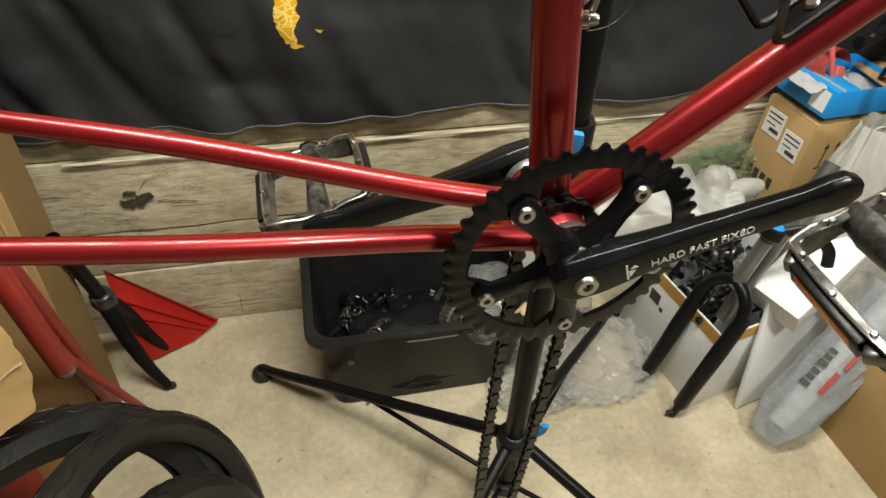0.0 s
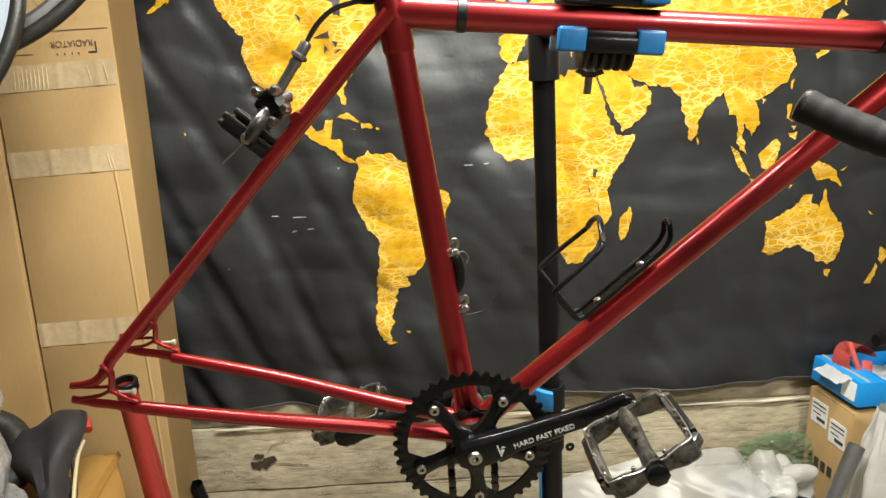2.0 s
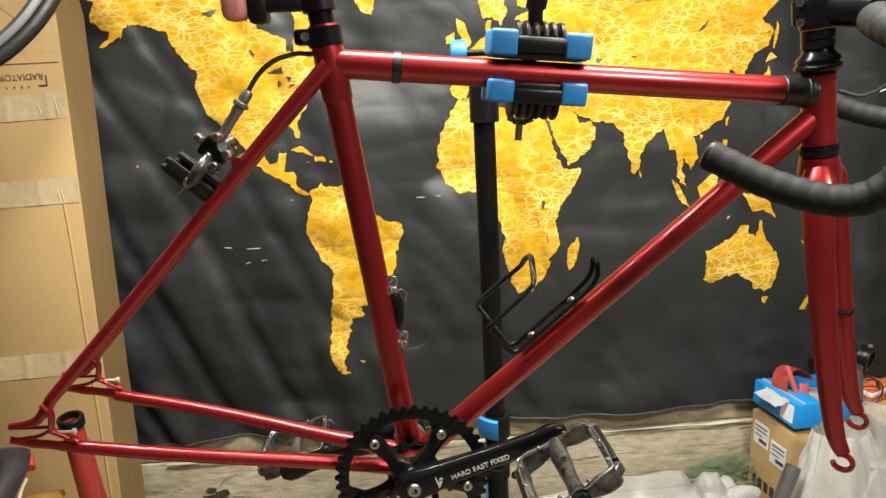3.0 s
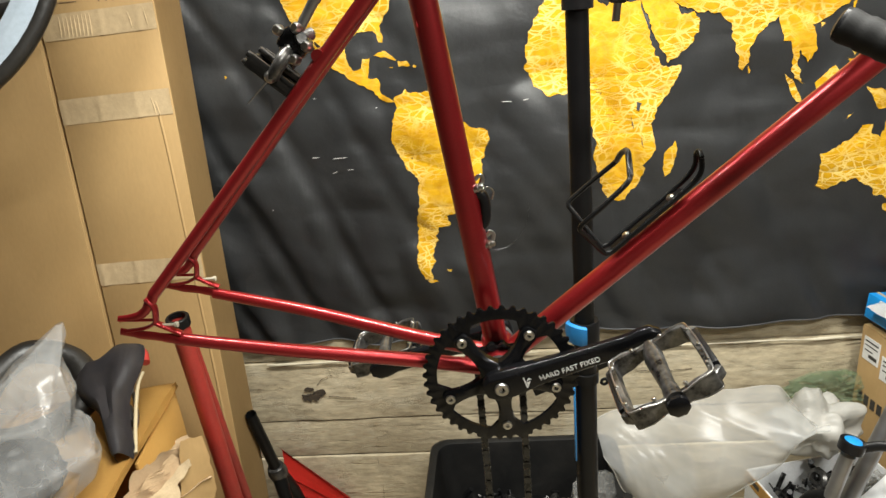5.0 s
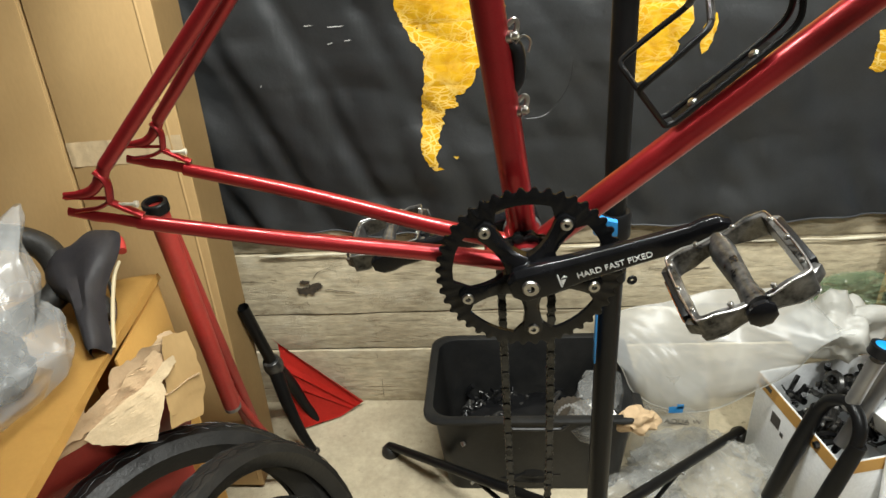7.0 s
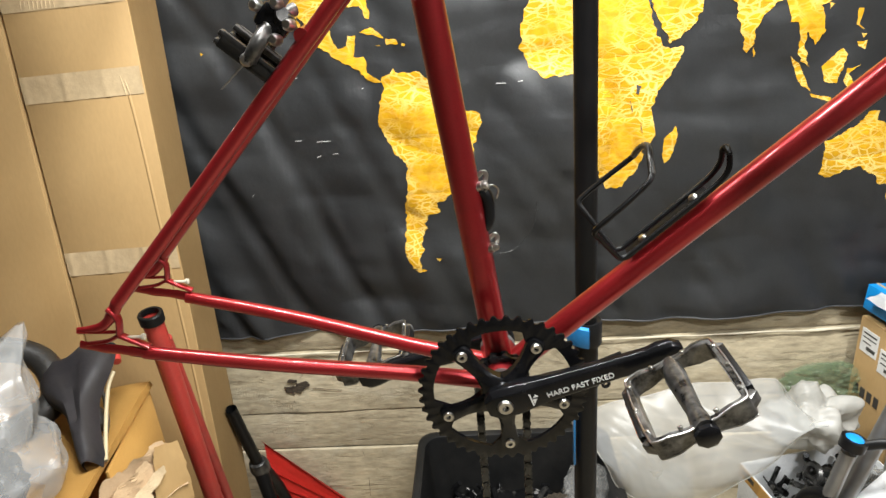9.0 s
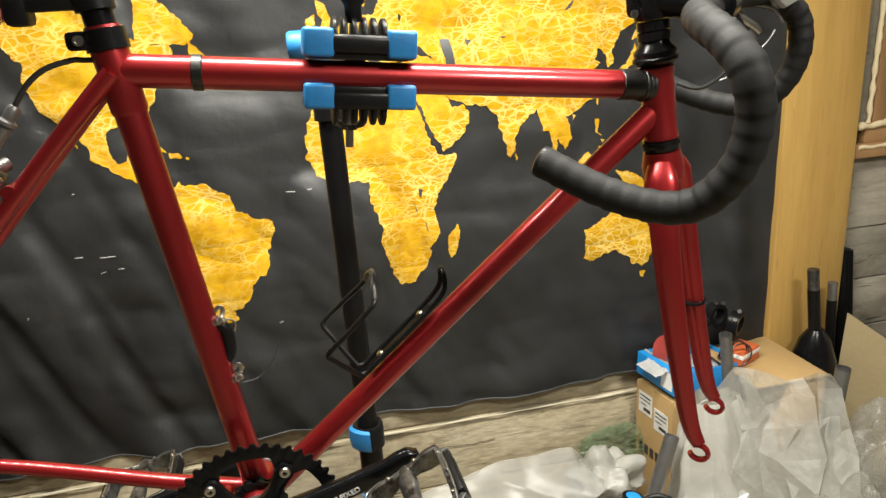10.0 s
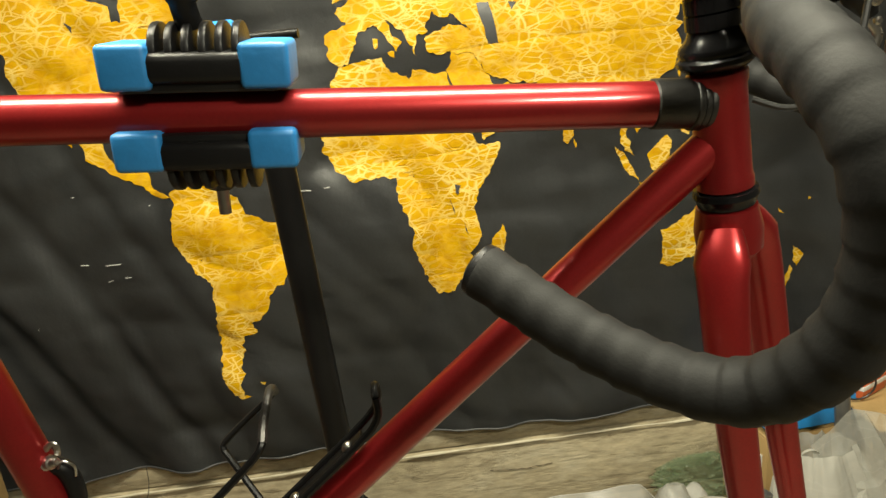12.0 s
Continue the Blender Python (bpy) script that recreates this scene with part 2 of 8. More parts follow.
CONCRETE = material("floor concrete", (0.49, 0.425, 0.295), 0.8, 0, (0.27, 0.225, 0.15), 4.0, 0.8, 60.0, 0.26, 0.6, 40.0, spots=(0.12, 0.095, 0.065))
BOARD_CONC = grained(material("board-formed concrete", (0.44, 0.380, 0.262), 0.9, 0, (0.26, 0.212, 0.132), 5.0, 0.75, 55.0, 0.50, 1.0, 34.0, stretch=(0.45, 1, 1.2), vary=0.10, spots=(0.17, 0.125, 0.07)), (0.15, 0.115, 0.065), (0.56, 0.51, 0.39))
DARK_CONC = grained(material("damp old masonry", (0.34, 0.31, 0.25), 0.92, 0, (0.16, 0.14, 0.105), 5.0, 0.8, 40.0, 0.4, 0.8, 26.0, stretch=(0.6, 1, 1.3), vary=0.12, spots=(0.10, 0.085, 0.06)), (0.08, 0.07, 0.05), (0.44, 0.41, 0.34))
PALE_CEMENT = material("pale cement", (0.60, 0.55, 0.42), 0.9, 0, (0.46, 0.41, 0.30), 20.0, 0.6, bump=0.6)
PLASTER = material("dull wall plaster", (0.20, 0.185, 0.16), 0.9, 0, (0.13, 0.12, 0.10), 4.0, 0.7)
CEILING = material("grey ceiling boards", (0.26, 0.24, 0.21), 0.9, 0, (0.18, 0.165, 0.14), 4.0, 0.6)
PINE = material("planed pine", (0.47, 0.295, 0.085), 0.55, 0, (0.37, 0.215, 0.055), 9.0, 0.7, 60.0, 0.1, 0.15, 40.0, stretch=(3.0, 3.0, 0.25), spots=(0.25, 0.13, 0.04))
OLDWOOD = material("brown window board", (0.30, 0.17, 0.07), 0.7, 0, (0.2, 0.11, 0.05), 9.0, 0.7, stretch=(2.0, 2.0, 0.4))
FOAM = material("cured foam", (0.66, 0.56, 0.36), 0.9, 0, (0.52, 0.42, 0.26), 30.0, 0.6, bump=0.7, bump_scale=90.0)
PALE_PANEL = material("pale painted panel", (0.66, 0.67, 0.65), 0.6, 0, (0.58, 0.59, 0.57), 8.0, 0.5)
CLOTH = creased(material("black polyester cloth", (0.038, 0.0395, 0.042), 0.45, 0, (0.060, 0.062, 0.065), 5.0, 0.6, 300.0, 0.2, 0.25, 30.0, spec=0.70))
GOLD = creased(gold_material())
KRAFT = material("corrugated cardboard", (0.45, 0.30, 0.132), 0.62, 0, (0.36, 0.228, 0.088), 3.0, 0.75, 150.0, 0.09, 0.20, 16.0, stretch=(1, 1, 0.35))
KRAFT_ORANGE = material("orange-brown cardboard", (0.49, 0.280, 0.070), 0.6, 0, (0.40, 0.215, 0.05), 5.0, 0.6, 150.0, 0.07, 0.12, 22.0)
PALE_PAPER = material("pale torn kraft paper", (0.62, 0.49, 0.31), 0.85, 0, (0.52, 0.39, 0.23), 9.0, 0.6, 200.0, 0.1, 0.4, 40.0)
PAPER = material("torn packing paper", (0.50, 0.36, 0.21), 0.85, 0, (0.41, 0.28, 0.155), 9.0, 0.6, 200.0, 0.1, 0.4, 40.0)
WHITE_CARD = material("white printed card", (0.72, 0.73, 0.74), 0.5, 0, (0.62, 0.63, 0.63), 7.0, 0.4)
BLUE_CARD = material("bright blue card", (0.02, 0.27, 0.68), 0.4, 0, (0.015, 0.21, 0.56), 8.0, 0.5)
RED_CARD = material("red printed card", (0.30, 0.032, 0.022), 0.5, 0, (0.22, 0.024, 0.016), 8.0, 0.6)
ORANGE_CARD = material("orange red card", (0.55, 0.12, 0.04), 0.5, 0, (0.45, 0.09, 0.03), 8.0, 0.5)
LABEL = material("white paper label", (0.74, 0.74, 0.72), 0.6, 0, (0.68, 0.68, 0.66), 20.0, 0.3)
INK = material("dark print", (0.05, 0.045, 0.04), 0.6, 0)
TAPE = material("clear packing tape", (0.52, 0.40, 0.24), 0.18, 0, (0.47, 0.35, 0.20), 12.0, 0.5, bump=0.4, bump_scale=30.0)
RED_PAINT = material("dark red metallic lacquer", (0.285, 0.0140, 0.0165), 0.34, 0.66, (0.20, 0.0105, 0.0125), 14.0, 0.6, 500.0, 0.15, 0.02, 200.0, coat=0.45, rough_var=0.06)
OLD_RED = material("worn red paint", (0.33, 0.030, 0.022), 0.42, 0.0, (0.22, 0.026, 0.020), 16.0, 0.8, 200.0, 0.2, 0.15, 90.0)
PINK_RED = material("faded red plastic", (0.58, 0.105, 0.085), 0.42, 0, (0.50, 0.08, 0.065), 12.0, 0.5)
RED_PLASTIC = material("red plastic", (0.58, 0.025, 0.015), 0.4, 0, (0.48, 0.02, 0.012), 10.0, 0.5)
BLACK_ALU = material("black anodised alloy", (0.0038, 0.0039, 0.0046), 0.22, 0.15, (0.010, 0.010, 0.011), 30.0, 0.6, bump=0.03, spec=0.24)
BLACK_STEEL = material("black powder-coated steel", (0.0045, 0.0045, 0.0048), 0.34, 0.0, (0.0075, 0.0075, 0.0075), 20.0, 0.5, bump=0.08, bump_scale=200.0, spec=0.16)
SCUFFED = material("scuffed black alloy", (0.018, 0.0178, 0.0175), 0.32, 0.6, (0.26, 0.25, 0.235), 55.0, 0.38, bump=0.1)
WORN_ALLOY = material("black alloy worn to silver", (0.016, 0.016, 0.016), 0.30, 0.7, (0.40, 0.39, 0.37), 60.0, 0.42, bump=0.08)
ZINC = material("pale zinc plating", (0.62, 0.58, 0.46), 0.35, 0.35, (0.50, 0.47, 0.38), 40.0, 0.5, bump=0.03)
STEEL = material("dull bright steel", (0.46, 0.45, 0.43), 0.3, 1.0, (0.30, 0.29, 0.275), 50.0, 0.6, bump=0.08, bump_scale=200.0)
GREY_STEEL = material("grey steel tube", (0.24, 0.24, 0.24), 0.4, 0.8, (0.15, 0.15, 0.15), 30.0, 0.6)
OILY_BROWN = material("oily brown steel", (0.075, 0.060, 0.042), 0.36, 0.7, (0.03, 0.026, 0.02), 60.0, 0.7)
PALE_RIM = material("pale blue-grey anodised rim", (0.42, 0.49, 0.56), 0.34, 0.35, (0.33, 0.39, 0.46), 20.0, 0.5, bump=0.03)
CHAIN_STEEL = material("oily chain steel", (0.050, 0.051, 0.053), 0.26, 0.75, (0.008, 0.008, 0.008), 90.0, 0.8)
BAR_TAPE = material("black cork bar tape", (0.0085, 0.0085, 0.0085), 0.66, 0, (0.013, 0.013, 0.0125), 40.0, 0.6, 300.0, 0.3, 0.08, 400.0, spec=0.20)
RUBBER = material("black rubber", (0.0085, 0.0082, 0.0078), 0.42, 0, (0.021, 0.019, 0.016), 14.0, 0.6, 120.0, 0.25, 0.25, 120.0, spec=0.45)
BLACK_PLASTIC = material("black moulded plastic", (0.0055, 0.0055, 0.006), 0.36, 0, (0.010, 0.010, 0.0105), 20.0, 0.5, bump=0.08, bump_scale=300.0, spec=0.20)
TUB_PLASTIC = material("dusty dark grey tub plastic", (0.0085, 0.0088, 0.0092), 0.36, 0, (0.026, 0.0245, 0.022), 7.0, 0.6, 60.0, 0.3, 0.12, 90.0, spec=0.24)
BLUE_PLASTIC = material("light blue plastic", (0.018, 0.17, 0.43), 0.45, 0, (0.016, 0.15, 0.38), 20.0, 0.5)
LEATHER = material("black saddle vinyl", (0.040, 0.037, 0.040), 0.34, 0, (0.062, 0.058, 0.060), 20.0, 0.5, 200.0, 0.2, 0.12, 250.0, spec=0.55)
CREAM = material("cream saddle base", (0.40, 0.33, 0.20), 0.6, 0)
PRINT_WHITE = material("white print", (0.75, 0.75, 0.73), 0.5, 0)
CABLE = material("black cable sleeve", (0.02, 0.02, 0.02), 0.4, 0)
AMBER = material("amber reflector", (0.75, 0.22, 0.02), 0.2, 0, coat=0.5)
LAMP_BLUE = material("dark blue-black plastic", (0.006, 0.007, 0.022), 0.25, 0, (0.012, 0.013, 0.03), 20.0, 0.5, bump=0.03)
CLEAR_LENS = material("clear lamp lens", (0.70, 0.70, 0.66), 0.10, 0, (0.5, 0.5, 0.48), 60.0, 0.6, coat=0.5, transmission=0.65)
RED_LENS = material("pale red lamp lens", (0.55, 0.12, 0.10), 0.12, 0, (0.65, 0.4, 0.36), 40.0, 0.6, coat=0.5)
FILM = film_material("milky plastic film", (0.70, 0.71, 0.70), 0.60, 0.22, 5.0, 0.03)
FILM_THIN = film_material("thin milky film", (0.60, 0.61, 0.60), 0.70, 0.20, 12.0, 0.06)
FILM_BAG = film_material("thin stiff bag film", (0.56, 0.57, 0.57), 0.66, 0.16, 10.0, 0.05)
FILM_CLEAR = film_material("clear plastic film", (0.66, 0.66, 0.64), 0.76, 0.18, 30.0)
WHITE_BAG = film_material("white carrier film", (0.60, 0.59, 0.55), 0.16, 0.40, 8.0, 0.04)
FOAM_WRAP = film_material("thin packing foam", (0.52, 0.515, 0.475), 0.50, 0.38, 14.0, 0.06)
BUBBLE = film_material("bubble wrap film", (0.46, 0.455, 0.42), 0.64, 0.20, 70.0, 0.20)
GREY_FILM = film_material("silver grey bag film", (0.42, 0.45, 0.48), 0.45, 0.24, 18.0)
GREEN_FILM = film_material("green tinted film", (0.30, 0.38, 0.24), 0.72, 0.16, 40.0, 0.25)


# ---- building blocks ----
def where(ob):
    m = Matrix.Identity(4)
    while ob:
        m = ob.matrix_basis @ m
        ob = ob.parent
    return m


def thing(name, m, label, category, group="", kind=""):
    ob = new(name)
    ob.empty_display_size = 0.05
    ob.matrix_basis = m if isinstance(m, Matrix) else Matrix.Translation(m)
    return tagged(ob, label, category, group, kind)


def part(name, bm, mat, parent, label="", local=False, smooth=True, kind=""):
    """Links a bmesh, drawn in the world (or in its thing's own space), as one mesh under a thing or a part."""
    mesh = bpy.data.meshes.new(name)
    bmesh.ops.recalc_face_normals(bm, faces=bm.faces[:])
    bm.to_mesh(mesh)
    bm.free()
    if parent and not local:
        mesh.transform(where(parent).inverted())
    for m in (mat if isinstance(mat, (list, tuple)) else [mat]):
        mesh.materials.append(m)
    ob = new(name, mesh)
    ob.parent = parent
    if smooth:
        mesh.polygons.foreach_set("use_smooth", [True] * len(mesh.polygons))
        mesh.set_sharp_from_angle(angle=radians(38))
    return tagged(ob, label, kind=kind)


def lone(name, bm, mat, label, category, group="", kind="", smooth=True):
    ob = part(name, bm, mat, None, label, smooth=smooth)
    return tagged(ob, label, category, group, kind)


I4 = Matrix.Identity(4)


def box(bm, size, m=I4, bevel=0.0, segs=2):
    r = bmesh.ops.create_cube(bm, size=1.0)
    vs = r["verts"]
    for v in vs:
        v.co = Vector((v.co.x * size[0], v.co.y * size[1], v.co.z * size[2]))
    if bevel:
        es = list({e for v in vs for e in v.link_edges})
        r = bmesh.ops.bevel(bm, geom=es, offset=bevel, segments=segs, affect="EDGES", profile=0.5)
        vs = list({v for f in r["faces"] for v in f.verts} | {v for v in vs if v.is_valid})
    for v in vs:
        v.co = m @ v.co
    return bm


def slab(lo, hi, bevel=0.0, segs=2):
    bm = bmesh.new()
    c = [(a + b) / 2 for a, b in zip(lo, hi)]
    return box(bm, [b - a for a, b in zip(lo, hi)], Matrix.Translation(c), bevel, segs)


def tube(bm, pts, radius, segs=14, closed=False, squash=1.0, up=None, caps=True):
    """A round or oval rod along a line. radius: one number or one for each point; squash: its second half-axis to the first."""
    pts = [Vector(p) for p in pts]
    n = len(pts)
    rad = list(radius) if isinstance(radius, (list, tuple)) else [radius] * n
    ref = Vector(up) if up else None
    rings = []
    prev = None
    for i, p in enumerate(pts):
        a, b = pts[(i - 1) % n if closed else max(i - 1, 0)], pts[(i + 1) % n if closed else min(i + 1, n - 1)]
        d = (b - a).normalized()
        if ref:
            u = ref - d * ref.dot(d)
        elif prev is None:
            u = Vector((0, 0, 1)) - d * d.z if abs(d.z) < 0.9 else Vector((1, 0, 0)) - d * d.x
        else:
            u = prev - d * prev.dot(d)
        u.normalize()
        prev = u
        w = d.cross(u)
        rings.append([bm.verts.new(p + (u * math.cos(t) + w * math.sin(t) * squash) * rad[i]) for t in (2 * math.pi * k / segs for k in range(segs))])
    for i in range(n if closed else n - 1):
        r0, r1 = rings[i], rings[(i + 1) % n]
        for k in range(segs):
            bm.faces.new((r0[k], r0[(k + 1) % segs], r1[(k + 1) % segs], r1[k]))
    if caps and not closed:
        bm.faces.new(rings[0][::-1])
        bm.faces.new(rings[-1])
    return bm


def lathe(bm, profile, m=I4, segs=24, closed=False):
    """Turns (radius, height) pairs round the z axis of m."""
    rings = [[bm.verts.new(m @ Vector((r * math.cos(t), r * math.sin(t), z))) for t in (2 * math.pi * k / segs for k in range(segs))] for r, z in profile]
    pairs = list(zip(rings, rings[1:])) + ([(rings[-1], rings[0])] if closed else [])
    for r0, r1 in pairs:
        for k in range(segs):
            bm.faces.new((r0[k], r0[(k + 1) % segs], r1[(k + 1) % segs], r1[k]))
    if not closed:
        for ring in (rings[0], rings[-1]):
            if (ring[0].co - ring[segs // 2].co).length > 1e-5:
                bm.faces.new(ring)
    return bm


def aim(p, q, roll=0.0):
    """A pose at p whose z axis points to q."""
    d = Vector(q) - Vector(p)
    return Matrix.Translation(p) @ d.to_track_quat("Z", "Y").to_matrix().to_4x4() @ Matrix.Rotation(radians(roll), 4, "Z")


def rod(p, q, r, r2=None, segs=16):
    return tube(bmesh.new(), [p, q], [r, r if r2 is None else r2], segs)


def smooth_line(pts, steps=6, closed=False):
    """A Catmull-Rom line through the points."""
    pts = [Vector(p) for p in pts]
    n = len(pts)
    out = []
    for i in range(n if closed else n - 1):
        if closed:
            a, b, c, d = (pts[(i + j) % n] for j in (-1, 0, 1, 2))
        else:
            a, b, c, d = pts[max(i - 1, 0)], pts[i], pts[i + 1], pts[min(i + 2, n - 1)]
        for s in range(steps):
            t = s / steps
            out.append(0.5 * (2 * b + (c - a) * t + (2 * a - 5 * b + 4 * c - d) * t * t + (3 * b - a - 3 * c + d) * t ** 3))
    if not closed:
        out.append(pts[-1])
    return out


def plate(bm, outline, thick, m=I4, bevel=0.0):
    """A flat plate of that outline in the x-y plane of m, thick along z, centred on it."""
    lo = [bm.verts.new(m @ Vector((x, y, -thick / 2))) for x, y in outline]
    hi = [bm.verts.new(m @ Vector((x, y, thick / 2))) for x, y in outline]
    f0, f1 = bm.faces.new(lo[::-1]), bm.faces.new(hi)
    n = len(outline)
    for i in range(n):
        bm.faces.new((lo[i], lo[(i + 1) % n], hi[(i + 1) % n], hi[i]))
    if bevel:
        bmesh.ops.bevel(bm, geom=list(f0.edges) + list(f1.edges), offset=bevel, segments=2, affect="EDGES", profile=0.5)
    return bm


def sheet(fn, nu, nv, thick=0.0):
    """A skin from fn(u, v), u and v from 0 to 1; with a thickness it gets a back and rims."""
    bm = bmesh.new()
    g = [[bm.verts.new(fn(i / nu, j / nv)) for j in range(nv + 1)] for i in range(nu + 1)]
    for i in range(nu):
        for j in range(nv):
            bm.faces.new((g[i][j], g[i + 1][j], g[i + 1][j + 1], g[i][j + 1]))
    if thick:
        bmesh.ops.solidify(bm, geom=bm.faces[:], thickness=thick)
    return bm


def lettering(name, text, size, m, mat, parent, label="", depth=0.0004, local=True):
    cu = bpy.data.curves.new(name, "FONT")
    cu.body, cu.size, cu.extrude, cu.align_x, cu.align_y = text, size, depth, "LEFT", "CENTER"
    tmp = new(name, cu)
    mesh = bpy.data.meshes.new_from_object(tmp.evaluated_get(bpy.context.evaluated_depsgraph_get()))
    bpy.data.objects.remove(tmp)
    mesh.name = name
    mesh.transform(m)
    if not local:
        mesh.transform(where(parent).inverted())
    mesh.materials.clear()
    mesh.materials.append(mat)
    ob = new(name, mesh)
    ob.parent = parent
    return tagged(ob, label)


# ---- the room ----
lone("floor", slab((-2.6, -2.6, -0.12), (2.9, 1.2, 0.0)), CONCRETE, "rough beige concrete floor with grey stains", "floor", kind="structure", smooth=False)
lone("wall_north", slab((-2.6, 1.0, 0.0), (2.9, 1.2, 2.42)), PLASTER, "grey basement wall behind the tapestry", "wall", kind="structure", smooth=False)
lone("wall_west", slab((-2.8, -2.6, 0.0), (-2.6, 1.2, 2.42)), PLASTER, "plain grey basement wall", "wall", kind="structure", smooth=False)
lone("wall_east", slab((2.9, -2.6, 0.0), (3.1, 1.2, 2.42)), PLASTER, "plain grey basement wall", "wall", kind="structure", smooth=False)
lone("wall_south", slab((-2.6, -2.8, 0.0), (2.9, -2.6, 2.42)), PLASTER, "plain grey basement wall", "wall", kind="structure", smooth=False)
lone("ceiling", slab((-2.6, -2.6, 2.42), (2.9, 1.2, 2.52)), CEILING, "low grey basement ceiling", "ceiling", kind="structure", smooth=False)


# ---- the tapestry ----
CLOTH_Y = 0.972


def drape(x, z):
    """How far the hung cloth stands in front of the wall, with its folds."""
    low = max(0.0, min(1.0, (1.35 - z) / 0.65))
    left = max(0.0, min(1.0, (0.10 - x) / 0.75))
    f = 0.012 * noise.noise(Vector((x * 2.2, z * 1.1, 3.0))) + 0.010 * noise.noise(Vector((x * 7.0 + z * 1.2, z * 2.0, 31.0)))
    f += 0.018 * (0.45 - 1.8 * abs(noise.noise(Vector((x * 2.6 + z * 2.2, z * 2.4 - x * 1.6, 12.0)))))
    f += (0.35 + 0.65 * low) * 0.010 * (0.4 - 2.0 * abs(noise.noise(Vector((x * 7.5 + z * 4.0, z * 3.2, 15.0)))))
    f += low * 0.022 * noise.noise(Vector((x * 4.6 + z * 0.8, z * 1.3, 7.0)))
    f += 0.005 * (0.5 - 2 * abs(noise.noise(Vector((x * 3.0 + z * 5.0, z * 6.5 - x * 1.4, 2.0)))))
    f += left * 0.014 * math.sin((x * 0.92 + z * 0.42) * 24.0 + 1.6 * noise.noise(Vector((x * 2, z * 2, 1.0)))) * (0.3 + 0.7 * low)
    right = max(0.0, min(1.0, (x - 0.70) / 0.4))
    f += right * 0.010 * math.sin(x * 27.0 + z * 3.0 + 1.5 * noise.noise(Vector((x * 3, z * 3, 4.0)))) * (0.3 + 0.7 * low)
    # creases from having been packed flat
    for zc in (1.148, 1.012, 0.809, 1.30, 1.48, 1.72):
        f += 0.0014 * math.exp(-abs(z - zc - 0.020 * noise.noise(Vector((x * 2.0, zc * 7, 1.0))) - 0.025 * x) / 0.007)
    for xc in (-0.52, -0.20, 0.36, 0.62, 0.93):
        f += 0.0016 * math.exp(-abs(x - xc - 0.015 * noise.noise(Vector((z * 2.0, xc * 7, 6.0)))) / 0.008)
    # long slanting folds
    f += (0.25 + 0.75 * left) * 0.020 * max(0.0, math.sin((x * 0.90 + z * 0.44) * 31.0 + 2.2 * noise.noise(Vector((x * 1.8, z * 1.4, 21.0))))) ** 3 * (0.35 + 0.65 * low)
    f *= max(0.1, min(1.0, (1.382 - x) / 0.14))
    return CLOTH_Y - 0.022 + 0.034 * math.tanh(f / 0.025)


TAP = thing("tapestry", (0.24, CLOTH_Y, 0.61), "black cloth tapestry with a golden world map hanging on the wall", "tapestry")


def cloth_fn(u, v):
    x, z = -1.02 + 2.392 * u, 0.612 + 1.62 * v
    if v == 0:
        z += 0.004 * math.sin(x * 9.0)
    return (x, drape(x, z), z)


part("cloth", sheet(cloth_fn, 220, 150, 0.0012), CLOTH, TAP, "black cloth with soft folds")
for mx_, mz_, ln, sl in ((-0.450, 1.152, 0.018, 0.0), (-0.385, 1.149, 0.036, 0.05), (-0.404, 1.111, 0.012, 0.3), (-0.360, 1.118, 0.014, 0.1), (-0.583, 1.024, 0.004, 0.9), (-0.274, 1.268, 0.004, 0.4), (0.045, 1.256, 0.022, 0.0), (0.09, 1.258, 0.012, 0.1), (-0.02, 0.93, 0.008, 0.2), (0.62, 1.02, 0.010, 0.3), (-0.43, 1.30, 0.006, 0.1)):
    part("lint", tube(bmesh.new(), [(mx_ + ln * q * math.cos(sl), drape(mx_ + ln * q * math.cos(sl), mz_ + ln * q * math.sin(sl)) - 0.0016, mz_ + ln * q * math.sin(sl)) for q in (-0.5, 0.0, 0.5)], 0.0007, 5), PRINT_WHITE, TAP, "pale fleck of lint")
part("hem", tube(bmesh.new(), [(x, drape(x, 0.613) - 0.0015, 0.613 + 0.004 * math.sin(x * 9.0)) for x in (-1.02 + 2.392 * i / 90 for i in range(91))], 0.0022, 6), CLOTH, TAP)
part("side_hem", tube(bmesh.new(), [(1.3735, drape(1.372, z), z) for z in (0.614 + 1.60 * i / 60 for i in range(61))], 0.0016, 6), PRINT_WHITE, TAP, "pale raw edge of the cloth")


def map_xz(lon, lat):
    """Place of a longitude and latitude on the cloth."""
    z = np.interp(lat, (-55, -46, -43.3, -34.7, -25.5, -12, -7, 0, 4.5, 8, 11.8, 25, 37, 42, 47, 60, 68, 75, 84),
                  (0.797, 0.880, 0.910, 0.982, 1.044, 1.130, 1.177, 1.226, 1.262, 1.280, 1.306, 1.416, 1.496, 1.543, 1.577, 1.695, 1.79, 1.90, 2.08))
    return 0.183 + 0.0053 * lon, float(z)


